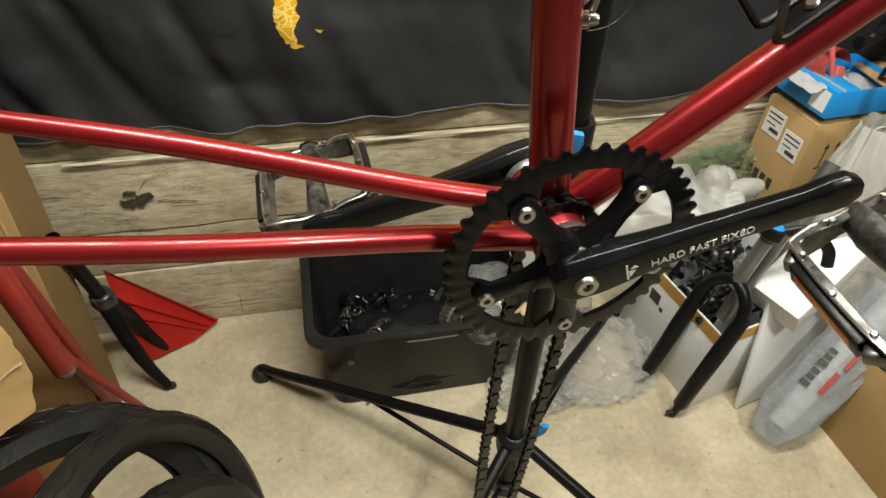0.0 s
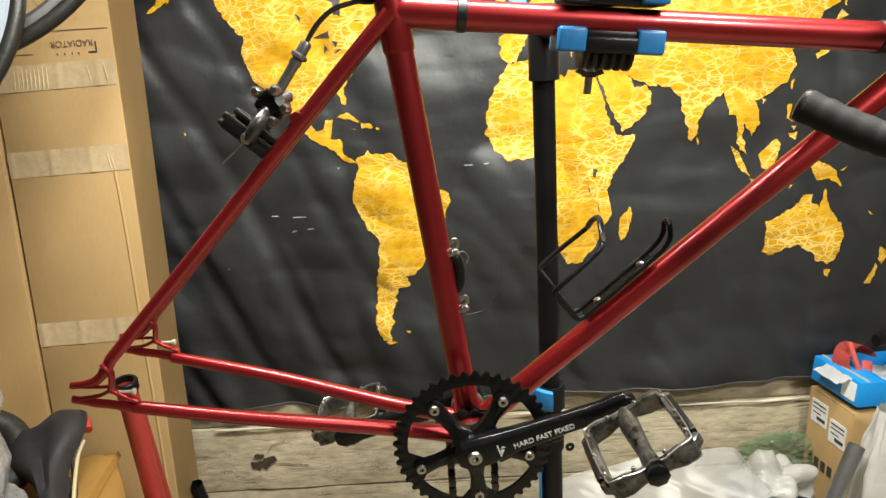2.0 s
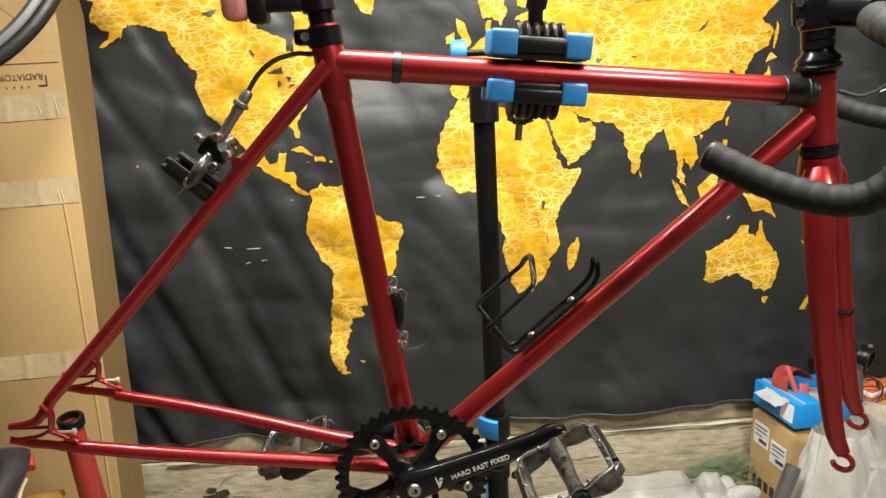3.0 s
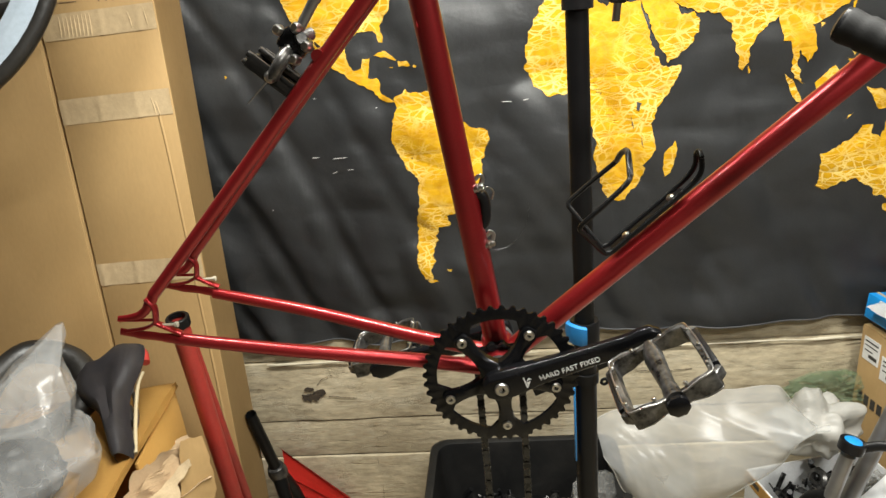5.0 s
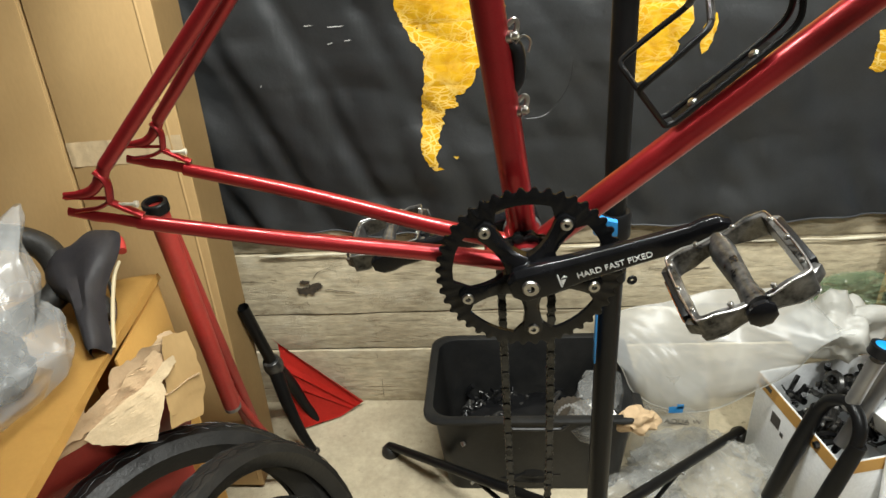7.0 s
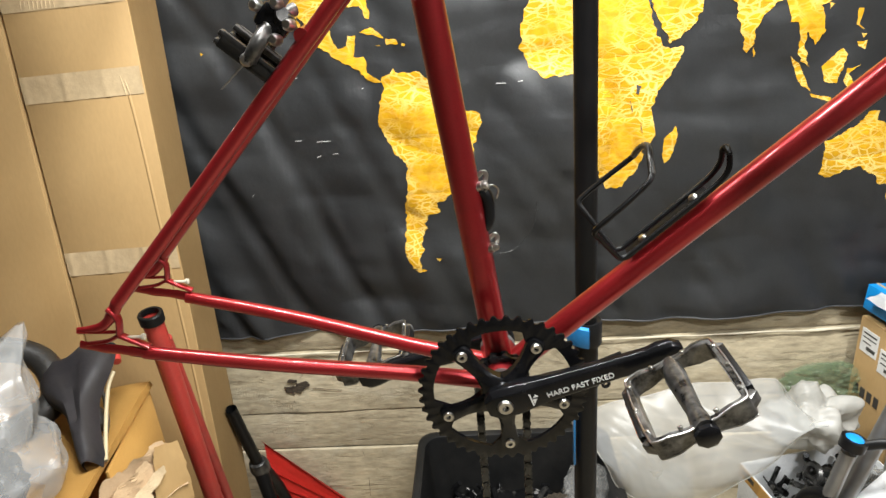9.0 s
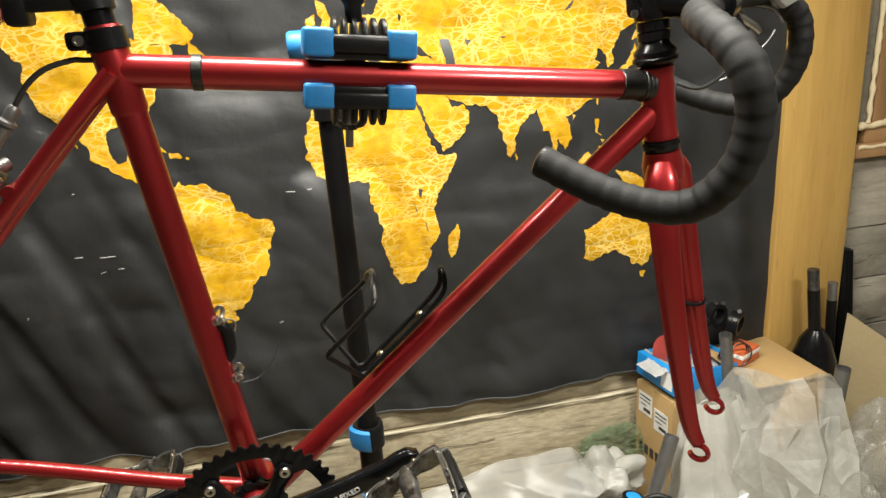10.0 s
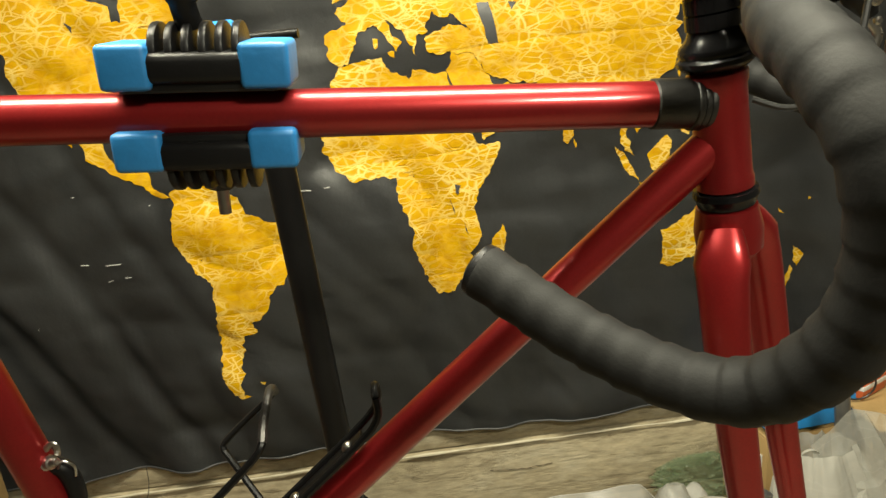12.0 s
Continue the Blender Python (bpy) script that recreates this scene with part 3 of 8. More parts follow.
def coast(lonlat, rough=0.0055, step=0.006):
    """The outline on the cloth, with a ragged edge."""
    pts = [Vector(map_xz(*p)) for p in zip(lonlat[::2], lonlat[1::2])]
    out = []
    for a, b in zip(pts, pts[1:] + pts[:1]):
        n = max(1, int((b - a).length / step))
        side = (b - a).orthogonal().normalized() if (b - a).length > 1e-6 else Vector((0, 0))
        for k in range(n):
            p = a.lerp(b, k / n)
            w = noise.noise(Vector((p.x * 70, p.y * 70, 0.5))) + 0.7 * noise.noise(Vector((p.x * 190, p.y * 190, 4.5)))
            out.append(p + side * w * rough)
    return out


def land(name, lonlat, label="", mat=GOLD, lift=0.0016, rough=0.0055):
    """A printed patch that follows the folds of the cloth."""
    line = coast(lonlat, rough)
    bm = bmesh.new()
    vs = [bm.verts.new((p.x, p.y, 0)) for p in line]
    for tri in tessellate_polygon([[Vector((p.x, p.y, 0)) for p in line]]):
        try:
            bm.faces.new([vs[i] for i in tri])
        except ValueError:
            pass
    for _ in range(6):
        es = [e for e in bm.edges if e.calc_length() > 0.020]
        if not es:
            break
        bmesh.ops.subdivide_edges(bm, edges=es, cuts=1)
        bmesh.ops.triangulate(bm, faces=[f for f in bm.faces if len(f.verts) > 3])
    for v in bm.verts:
        x, z = v.co.x, v.co.y
        v.co = Vector((x, drape(x, z) - lift, z))
    return part(name, bm, mat, TAP, label)


land("continent", (-168, 66, -160, 71, -141, 70, -125, 70, -115, 68, -100, 68, -94, 72, -88, 68, -82, 69, -86, 66, -94, 61, -94, 58, -88, 56.5, -82, 55, -82, 52,
                   -79, 51.5, -79, 55, -77, 57, -78, 62, -72, 62, -66, 58.5, -62, 57, -56, 52, -60, 50, -66, 50, -64, 46, -70, 43, -70, 41.5, -74, 40, -76, 36,
                   -81, 31, -80, 25.5, -82, 27, -84, 30, -90, 29.5, -97, 27, -112, 35, -121, 50, -140, 62), "golden print of a northern continent")
land("continent", (-97.5, 27, -97.5, 22, -95, 18.5, -91, 18.8, -90, 21.2, -87, 21.3, -88.5, 16, -83.5, 15, -83.5, 10.5, -80, 9.2, -77.5, 8.2, -79, 7.6, -83, 8.3, -86, 11, -92, 14.5,
                   -96, 15.8, -105, 20, -106, 23.5, -112, 29.5, -109.5, 23, -112, 26, -117, 33, -121, 35.5, -124.3, 42, -123, 48, -128, 51, -134, 58, -142, 60, -150, 60.5,
                   -153, 58, -163, 55, -158, 58.5, -165, 61, -161, 64.5, -168, 66, -141, 66, -110, 50, -98, 32), "golden print of a northern continent", lift=0.0024)
land("continent", (-77.5, 8.5, -72, 12, -71, 10.5, -62, 10.6, -52, 5, -50, 0.5, -44, -2.6, -37, -4.8, -34.8, -8, -39, -14, -39.5, -20, -42, -23, -48.5, -26, -49, -29,
                   -53.5, -34, -58, -35, -57, -38, -62, -39, -65, -41.5, -64, -43, -67, -46, -66, -48.5, -69, -51, -68, -54.5, -72, -53.8, -75, -50, -74, -45, -73.5, -38, -71.5, -31,
                   -70.3, -19, -76, -14, -81, -6, -80, -2.5, -79.5, 1, -77.3, 4), "golden print of a southern continent")
land("continent", (-6, 35.8, 3, 37, 10, 37.2, 11, 34, 19, 30.3, 21, 32.8, 29, 31, 33, 31, 36, 24, 39, 16, 43, 12, 51, 11.8, 48, 4.5, 41, -2, 39, -7, 40.5, -15,
                   35.5, -21, 35.3, -24, 32.5, -28.5, 27, -33.7, 20, -34.7, 18, -32, 14.5, -23, 12, -17, 13.6, -10.5, 9, -1, 9.5, 4, 5, 4.6, -7.5, 4.5, -13, 9, -17.2, 14.5,
                   -16.5, 20, -13, 27.5), "golden print of a continent")
land("continent", (-9.3, 43, -1.5, 43.5, -1, 46, -4.6, 48.4, 2, 51, 8, 54, 8.2, 57, 10.5, 57.5, 11, 54.2, 19, 54.5, 21, 57, 24, 59, 30, 60, 30, 52, 31, 46.6, 13, 46.5, 3, 44),
     "golden print of a wide continent")
land("continent", (30, 50, 30, 60, 22, 60.5, 22, 63, 25, 65.5, 20, 64, 17, 61, 18.5, 59.5, 15, 56, 11, 58.5, 6, 58.2, 5, 61.5, 14, 68, 26, 71, 41, 67, 35, 64.5, 44, 66, 54, 68.5, 68, 68.5,
                   73, 72, 82, 72, 104, 77, 114, 74, 140, 72.5, 160, 70, 179, 69, 178, 64.5, 163, 60, 156, 52, 156, 58, 160, 61.5, 143, 59.5, 135, 54.5, 141, 52, 128, 43,
                   90, 38, 60, 36, 50, 37.5, 42, 41.5, 37, 45.3, 33.5, 44.6, 31, 46.5), "golden print of a wide continent", lift=0.0022)
land("continent", (141, 52, 140, 48, 132, 43, 128, 40, 129, 36, 126, 35, 125, 39, 121, 40.5, 119, 38, 122, 37, 119.5, 35, 122, 30, 118, 24.5, 110, 20.5, 106, 19.5, 109, 13,
                   105, 9, 100.5, 13.3, 100, 9, 104, 1.5, 101, 3, 98, 8.5, 97.5, 16.5, 94, 16, 91.5, 22.5, 87, 21, 80, 15, 80, 11, 77.5, 8, 73, 18, 72.5, 21, 67, 24.5,
                   60, 25.5, 60, 38, 90, 42, 128, 47), "golden print of a wide continent", lift=0.0028)
land("continent", (26.5, 40, 35, 42, 42, 41.5, 50, 38, 67, 38, 67, 24.6, 57, 25.8, 51, 28, 48, 30, 44, 35, 36, 36.5, 30.5, 36.4, 27, 37.5), "golden print of a wide continent", lift=0.0034)
land("continent", (48, 30, 51, 25, 56.3, 26, 59.8, 22.5, 55, 17, 45, 12.8, 42.8, 16, 39, 21, 35, 28, 34.3, 31.3, 36, 37, 44, 37), "golden print of a wide continent", lift=0.0019)
land("continent", (-9, 38.5, -9.3, 43, 0, 46, 13, 48, 31, 47, 30, 45.5, 28, 43.5, 28.5, 41.3, 24, 40.5, 22.8, 36.6, 19.5, 41.5, 13.5, 45.5, 16, 41.5, 18, 40, 16, 38, 12.5, 41.8, 9, 44.3, 3.3, 43,
                   0, 39.5, -2.5, 36.8, -6, 36.3), "golden print of a wide continent", lift=0.0028)
land("continent", (114, -22, 122, -18, 129.5, -14.8, 131, -12, 136.5, -12, 135.5, -15, 140.5, -17.5, 142.5, -10.8, 146, -19, 153, -25.5, 153, -30, 150, -37.5, 146, -39, 140.5, -38,
                   138, -35, 135.5, -34.8, 131, -31.5, 124, -33, 118, -35, 115, -34.2, 115.8, -31.8), "golden print of a southern island continent")
ISLANDS = (
    (-73, 78, -60, 76, -53, 70.5, -53, 66, -48, 61, -43, 60, -40, 65, -24, 69.5, -20, 74, -18, 80, -35, 83, -60, 82),
    (-80, 73.5, -70, 70, -62, 66, -65, 62.5, -72, 65, -73, 68, -80, 70),
    (-118, 73, -105, 73, -102, 69.5, -116, 69.5), (-90, 82, -65, 82.5, -76, 77, -88, 77),
    (-24, 65.5, -15, 66.2, -14, 64.5, -20, 63.5), (-5, 58.5, -2, 57.5, 1.5, 52.5, 0.5, 51, -5, 50.2, -3, 53.5, -5, 55), (-10, 54, -6, 55, -6.2, 52.3, -10, 52),
    (49.3, -12, 50.3, -16, 47.5, -24.5, 45, -25.5, 43.5, -22, 44.5, -16.5), (145, -41, 148, -41, 147.3, -43.5, 145.6, -42.8),
    (173, -34.8, 178, -37.8, 175.5, -41.5, 174, -39.3), (172.5, -40.7, 174, -42, 170.5, -46.3, 166.8, -46), (131, -1, 141, -2.6, 147, -6, 150.5, -10.5, 144, -8, 138, -8.3, 134, -4),
    (109, 1.5, 114, 4.5, 117, 7, 119, 4.5, 116, -4, 111, -3), (95.5, 5.5, 100, 2.5, 105.8, -5.7, 102, -4, 98.5, 1), (105.5, -6.5, 114.4, -7.8, 114, -8.6, 106.5, -7.4),
    (119.5, 0.5, 125, 1.5, 120.5, -1, 123, -4, 120.5, -5.5, 119, -3), (120, 18, 122, 18, 121.5, 14, 124, 12.6, 120.5, 14), (122, 9, 126, 9.5, 125.5, 6, 122.5, 7.5), (123, 11.8, 125.5, 11.3, 124, 10),
    (130, 33.5, 136, 35.5, 140, 39.5, 141.5, 41.3, 142, 39.5, 140.8, 35.8, 136, 33.6, 131, 31.3), (140, 42, 141.5, 45.4, 145, 43.5, 142, 42.2), (142, 54, 143.5, 53, 143, 46.5, 142, 47),
    (80, 9.6, 81.8, 7.5, 80.5, 6), (120.3, 24.6, 122, 25, 120.8, 22), (109, 20, 111, 19.6, 109.3, 18.3), (-85, 22, -80, 23.2, -74.5, 20.2, -78, 20.6), (-74, 19.8, -69, 19.6, -68.5, 18.4, -74, 18.3),
    (-67, 18.5, -65.7, 18.4, -66, 17.9, -67.2, 18), (-78.3, 18.5, -76.3, 18.1, -77.2, 17.8), (-59, 51, -53, 47, -59, 47.6), (8, 41, 9.6, 41, 9.5, 39.2, 8.4, 39), (12.6, 38, 15.5, 38.2, 15, 36.8),
    (55, 71, 62, 76, 68, 76.8, 57, 71), (10, 79.5, 22, 80, 17, 77), (164, -20, 167, -22.2, 165, -21.4), (177, -17.3, 178.5, -18, 177.3, -18.3), (-61, -51.5, -58, -51.5, -59, -52.2),
    (-67, -54, -65.3, -54.8, -70, -55.3, -71, -54), (152, -4.2, 150, -6, 148.5, -5.6), (124.5, -9, 127, -8.5, 124, -10.2), (-155.9, 20.2, -154.9, 19.5, -155.8, 19), (-152, 58, -153.8, 57, -153.5, 57.9),
)
for isle in ISLANDS:
    land("island", isle, rough=0.003)
for lake in ((47, 47, 51.5, 46.8, 53, 42, 53.8, 37.2, 50, 37.5, 49, 41, 47.8, 43), (104, 51.6, 109.5, 55, 108.5, 53), (58.5, 46.5, 61.5, 46, 59.5, 44),
             (31.8, 0.5, 34, 0, 33, -2.5, 31.8, -2), (29.2, -3.5, 30.5, -6.5, 30.8, -8.6, 29.6, -6), (34, -10, 35, -14, 34.2, -12), (-92, 46.8, -85, 48.3, -84.5, 46.6, -88, 46.8),
             (-87.5, 45, -86, 43, -87.5, 41.7), (-84, 45.8, -81, 45, -82.3, 43.3), (-83, 41.6, -79, 42.7, -81, 42.6), (-99, 53, -97, 50.8, -96.5, 52), (-117, 61.8, -110, 62.5, -113, 61),
             (-123, 66, -118, 65.5, -121, 65), (74, 46.5, 79, 46.4, 76, 46), (30, 61.4, 33, 60.4, 31.5, 60), (34.5, 62.5, 36.4, 61, 35, 61.2)):
    land("lake", lake, "black patch of sea or lake in the print", CLOTH, 0.0040, 0.002)

# ---- the bicycle ----
BIKE_M = pose(0.0, 0.041, 1.075, 1.2, 0, 2.0)
BIKE = thing("bicycle", BIKE_M, "dark red bicycle frame with fork and cranks clamped in a stand", "bicycle")

P_SEATTOP, P_HEADTOP, P_HEADLOW = (-0.0612, 0, 0.520), (0.4857, 0, 0.4461), (0.4954, 0, 0.3640)
TT_A, TT_B = Vector((-0.058, 0, 0.4815)), Vector((0.484, 0, 0.4246))


def bpart(name, bm, mat, label="", parent=None):
    return part(name, bm, mat, parent or BIKE, label, local=True)


bpart("seat_tube", rod((0.002, 0, 0), P_SEATTOP, 0.0147, segs=24), RED_PAINT)
bpart("top_tube", rod(TT_A, TT_B, 0.0152, segs=24), RED_PAINT)
bpart("down_tube", rod((-0.001, 0, 0.002), (0.482, 0, 0.394), 0.0138, segs=24), RED_PAINT)
hd = (Vector(P_HEADTOP) - Vector(P_HEADLOW)).normalized()
ht = bpart("head_tube", lathe(bmesh.new(), [(0.0165, 0), (0.0192, 0.002), (0.0192, 0.008), (0.0182, 0.011), (0.0182, 0.072), (0.0192, 0.075), (0.0192, 0.081), (0.0165, 0.083)],
                              aim(P_HEADLOW, P_HEADTOP), 32), RED_PAINT)
for cs in (-1, 1):
    bpart("bearing_cup", lathe(bmesh.new(), [(0.0095, 0.0), (0.0195, 0.0), (0.0206, 0.002), (0.0206, 0.006), (0.0095, 0.007)], aim((0, cs * 0.0335, 0.012), (0, cs, 0.012)), 24, True), GREY_STEEL, "dull steel bearing cup")
bpart("bottom_bracket_shell", lathe(bmesh.new(), [(0.0, -0.034), (0.0195, -0.034), (0.021, -0.031), (0.021, 0.031), (0.0195, 0.034), (0.0, 0.034)], pose(0, 0, 0.010, 90), 28), RED_PAINT)
bpart("seat_lug", lathe(bmesh.new(), [(0.0150, -0.028), (0.0164, -0.024), (0.0164, 0.046), (0.0150, 0.050)], aim((-0.0551, 0, 0.470), P_SEATTOP), 24), RED_PAINT)
for s in (-1, 1):
    cs = smooth_line([(-0.012, s * 0.020, 0.006), (-0.10, s * 0.028, 0.029), (-0.24, s * 0.049, 0.066), (-0.362, s * 0.059, 0.0965)], 5)
    bpart("chainstay", tube(bmesh.new(), cs, [0.0098 - 0.0028 * i / (len(cs) - 1) for i in range(len(cs))], 16), RED_PAINT)
    ss = smooth_line([(-0.0585, s * 0.014, 0.480), (-0.111, s * 0.020, 0.427), (-0.246, s * 0.035, 0.287), (-0.375, s * 0.059, 0.1535)], 5)
    bpart("seatstay", tube(bmesh.new(), ss, [0.0086 - 0.0022 * i / (len(ss) - 1) for i in range(len(ss))], 16), RED_PAINT)
    # rear-facing slotted dropout with a cut-out web
    dm = pose(0, s * 0.061, 0, 90)
    d = bpart("dropout", tube(bmesh.new(), smooth_line([(-0.360, s * 0.0605, 0.0962), (-0.374, s * 0.061, 0.100), (-0.386, s * 0.061, 0.103), (-0.402, s * 0.061, 0.106), (-0.423, s * 0.061, 0.112)], 4),
                              [0.0062] * 5 + [0.0056] * 8 + [0.0048] * 4, 10, squash=0.5, up=(0, 0, 1)), RED_PAINT, "red slotted rear dropout")
    bm = tube(bmesh.new(), smooth_line([(-0.374, s * 0.0605, 0.1545), (-0.384, s * 0.061, 0.140), (-0.398, s * 0.061, 0.1295), (-0.421, s * 0.061, 0.1275)], 4), [0.006] * 5 + [0.005] * 5 + [0.0042] * 3, 10, squash=0.55, up=(0, 0, 1))
    for run, wr in (([(-0.384, 0.151), (-0.377, 0.139), (-0.380, 0.121)], 0.0052), ([(-0.422, 0.1268), (-0.400, 0.1245), (-0.380, 0.1235)], 0.0028), ([(-0.381, 0.120), (-0.370, 0.113), (-0.354, 0.104)], 0.0046), ([(-0.381, 0.120), (-0.394, 0.114), (-0.416, 0.112)], 0.0034)):
        tube(bm, smooth_line([(x, s * 0.061, z) for x, z in run], 4), wr, 10, squash=0.6, up=(0, 1, 0))
    bpart("web", bm, RED_PAINT, parent=d)
    bm = rod((-0.388, s * 0.061, 0.1172), (-0.359, s * 0.061, 0.1160), 0.0017, segs=8)
    lathe(bm, [(0.0, 0), (0.0032, 0.0), (0.0034, 0.003), (0.0, 0.0035)], aim((-0.359, s * 0.061, 0.1160), (-0.33, s * 0.061, 0.1148)), 12)
    bpart("adjuster_screw", bm, ZINC, "small steel adjuster screw", d)
bpart("stay_bridge", rod((-0.036, -0.026, 0.012), (-0.036, 0.026, 0.012), 0.006), RED_PAINT)
bpart("brake_bridge", rod((-0.158, -0.031, 0.386), (-0.158, 0.031, 0.386), 0.0065), RED_PAINT)
for name, at, w in (("band", 0.0715 / 0.55, 0.010), ("cable_wrap", 0.522 / 0.55, 0.030)):
    a, b = TT_A, TT_B
    c = a.lerp(b, at)
    dd = (b - a).normalized()
    bpart(name, lathe(bmesh.new(), [(0.0154, -w / 2), (0.0166, -w / 2 + 0.001), (0.0166, w / 2 - 0.001), (0.0154, w / 2)], aim(c, c + dd), 24), RUBBER, "black rubber band round the top tube")
# rolled rings by the head tube
a, b = TT_A, TT_B
for k in range(3):
    c = a.lerp(b, (0.5355 + 0.004 * k) / 0.55)
    bpart("rubber_ring", lathe(bmesh.new(), [(0.0155 + 0.0028 * (1 + math.cos(t)) / 2, 0.0024 * math.sin(t)) for t in (2 * math.pi * i / 8 for i in range(8))], aim(c, c + dd), 20, True), RUBBER, "black rolled rubber ring")

# seat post, its clamp and the lamp bracket
sd = (Vector(P_SEATTOP) - Vector((0, 0, 0))).normalized()
st = Vector(P_SEATTOP)
bpart("seat_post", tube(bmesh.new(), [st - sd * 0.02, st + sd * 0.125, st + sd * 0.132 + Vector((-0.006, 0, 0)), st + sd * 0.145 + Vector((-0.035, 0, 0.0))], [0.0132, 0.0132, 0.0135, 0.012], 24), BLACK_ALU, "glossy black seat post")
cl = bpart("seat_clamp", lathe(bmesh.new(), [(0.0150, -0.010), (0.0186, -0.009), (0.0186, 0.009), (0.0150, 0.010)], aim(st - sd * 0.012, st), 28), BLACK_ALU, "black seat post clamp")
bm = bmesh.new()
box(bm, (0.022, 0.026, 0.016), Matrix.Translation(st - sd * 0.012 + Vector((-0.020, 0, 0))), 0.004)
bpart("clamp_lug", bm, BLACK_ALU, parent=cl)
bpart("bolt", lathe(bmesh.new(), [(0, 0), (0.0045, 0), (0.0045, 0.003), (0.0028, 0.003), (0.0024, 0.001), (0, 0.001)], aim(st - sd * 0.012 + Vector((-0.019, -0.014, 0)), st - sd * 0.012 + Vector((-0.019, -0.1, 0))), 14), STEEL, "steel socket bolt", cl)
br = bpart("lamp_bracket", lathe(bmesh.new(), [(0.0135, -0.010), (0.0172, -0.009), (0.0172, 0.009), (0.0135, 0.010)], aim(st + sd * 0.022, st + sd), 24), BLACK_PLASTIC, "black plastic lamp bracket")
bm = bmesh.new()
box(bm, (0.046, 0.018, 0.014), Matrix.Translation(st + sd * 0.022 + Vector((-0.036, 0, -0.001))), 0.003)
box(bm, (0.020, 0.026, 0.030), Matrix.Translation(st + sd * 0.022 + Vector((-0.060, 0, -0.004))), 0.005)
bpart("arm", bm, BLACK_PLASTIC, parent=br)
bm = bmesh.new()
box(bm, (0.026, 0.036, 0.040), Matrix.Translation(st + sd * 0.026 + Vector((-0.082, 0, 0.0))), 0.010, 3)
bpart("rear_lamp", bm, RED_LENS, "pale red rear lamp")

# headset and the turned front end
STEER = 45.0
FORK_M = aim(P_HEADLOW, P_HEADTOP)
yaw0 = (FORK_M.to_3x3() @ Vector((1, 0, 0)))
FORK_M = Matrix.Translation(P_HEADLOW) @ Matrix.Rotation(math.atan2(hd.x, hd.z), 4, "Y") @ Matrix.Rotation(radians(-STEER), 4, "Z")


def fpart(name, bm, mat, label="", parent=None):
    bm.transform(FORK_M)
    return bpart(name, bm, mat, label, parent)


fpart("lower_headset_cup", lathe(bmesh.new(), [(0.017, 0.001), (0.0215, 0.0), (0.0222, -0.004), (0.0200, -0.008), (0.0195, -0.011), (0.015, -0.011)], segs=28), BLACK_ALU, "black lower headset cup")
fpart("upper_headset_cup", lathe(bmesh.new(), [(0.017, 0.083), (0.0200, 0.084), (0.0246, 0.088), (0.0248, 0.091), (0.0222, 0.093), (0.0232, 0.096), (0.0225, 0.099), (0.0176, 0.104), (0.0155, 0.109)], segs=28), BLACK_ALU, "black upper headset cup")
for k in range(2):
    fpart("spacer", lathe(bmesh.new(), [(0.0145, 0.1092 + 0.0105 * k), (0.0172, 0.1096 + 0.0105 * k), (0.0172, 0.1188 + 0.0105 * k), (0.0145, 0.1192 + 0.0105 * k)], segs=24), BLACK_ALU)
bm = lathe(bmesh.new(), [(0.0145, -0.011), (0.0205, -0.013), (0.0235, -0.030), (0.0225, -0.045), (0.016, -0.052), (0.0, -0.052)], segs=28)
fpart("fork_crown", bm, RED_PAINT, "dark red fork crown")
for s in (-1, 1):
    bl = [(0.002, s * 0.020, -0.024), (0.006, s * 0.036, -0.055), (0.009, s * 0.045, -0.12), (0.015, s * 0.0485, -0.24), (0.0235, s * 0.0505, -0.34), (0.0329, s * 0.0515, -0.3718)]
    bl = smooth_line(bl, 4)
    n = len(bl) - 1
    bm = tube(bmesh.new(), bl, [0.0195 - 0.0105 * (i / n) ** 1.2 if i > 3 else 0.014 + 0.0018 * i for i in range(n + 1)], 18, squash=0.62, up=(1, 0, 0))
    fb = fpart("fork_blade", bm, RED_PAINT, "dark red tapered fork blade")
    # hooked fork end
    hook = [(0.0329 + 0.011 * math.cos(t), -0.3848 + 0.011 * math.sin(t)) for t in (radians(120 - 290 * i / 14) for i in range(15))]
    bm = tube(bmesh.new(), [(x, s * 0.0515, z) for x, z in hook], 0.0046, 8, squash=0.7, up=(0, 1, 0))
    fpart("fork_end", bm, RED_PAINT, parent=fb)
    if s > 0:
        fpart("cable_guide", lathe(bmesh.new(), [(0.012, -0.002), (0.0155, -0.0015), (0.0155, 0.0015), (0.012, 0.002)], Matrix.Translation((0.0145, s * 0.0485, -0.225)), 16), BLACK_ALU, parent=fb)
# stem
STEM_Z, STEM_F, BAR_DROP, BAR_TURN = 0.163, 0.0655, 0.0272, 12.7
bm = lathe(bmesh.new(), [(0.0, 0.131), (0.0185, 0.131), (0.0195, 0.134), (0.0195, 0.166), (0.018, 0.1695), (0.0, 0.1695)], segs=26)
tube(bm, [(0, 0, STEM_Z - 0.011), (STEM_F, 0, STEM_Z - BAR_DROP)], [0.0175, 0.0165], 20)
lathe(bm, [(0.016, -0.022), (0.0205, -0.021), (0.0205, 0.021), (0.016, 0.022)], Matrix.Translation((STEM_F, 0, STEM_Z - BAR_DROP)) @ pose(0, 0, 0, 90), 22)
box(bm, (0.018, 0.034, 0.030), Matrix.Translation((-0.014, -0.002, STEM_Z - 0.012)), 0.005)
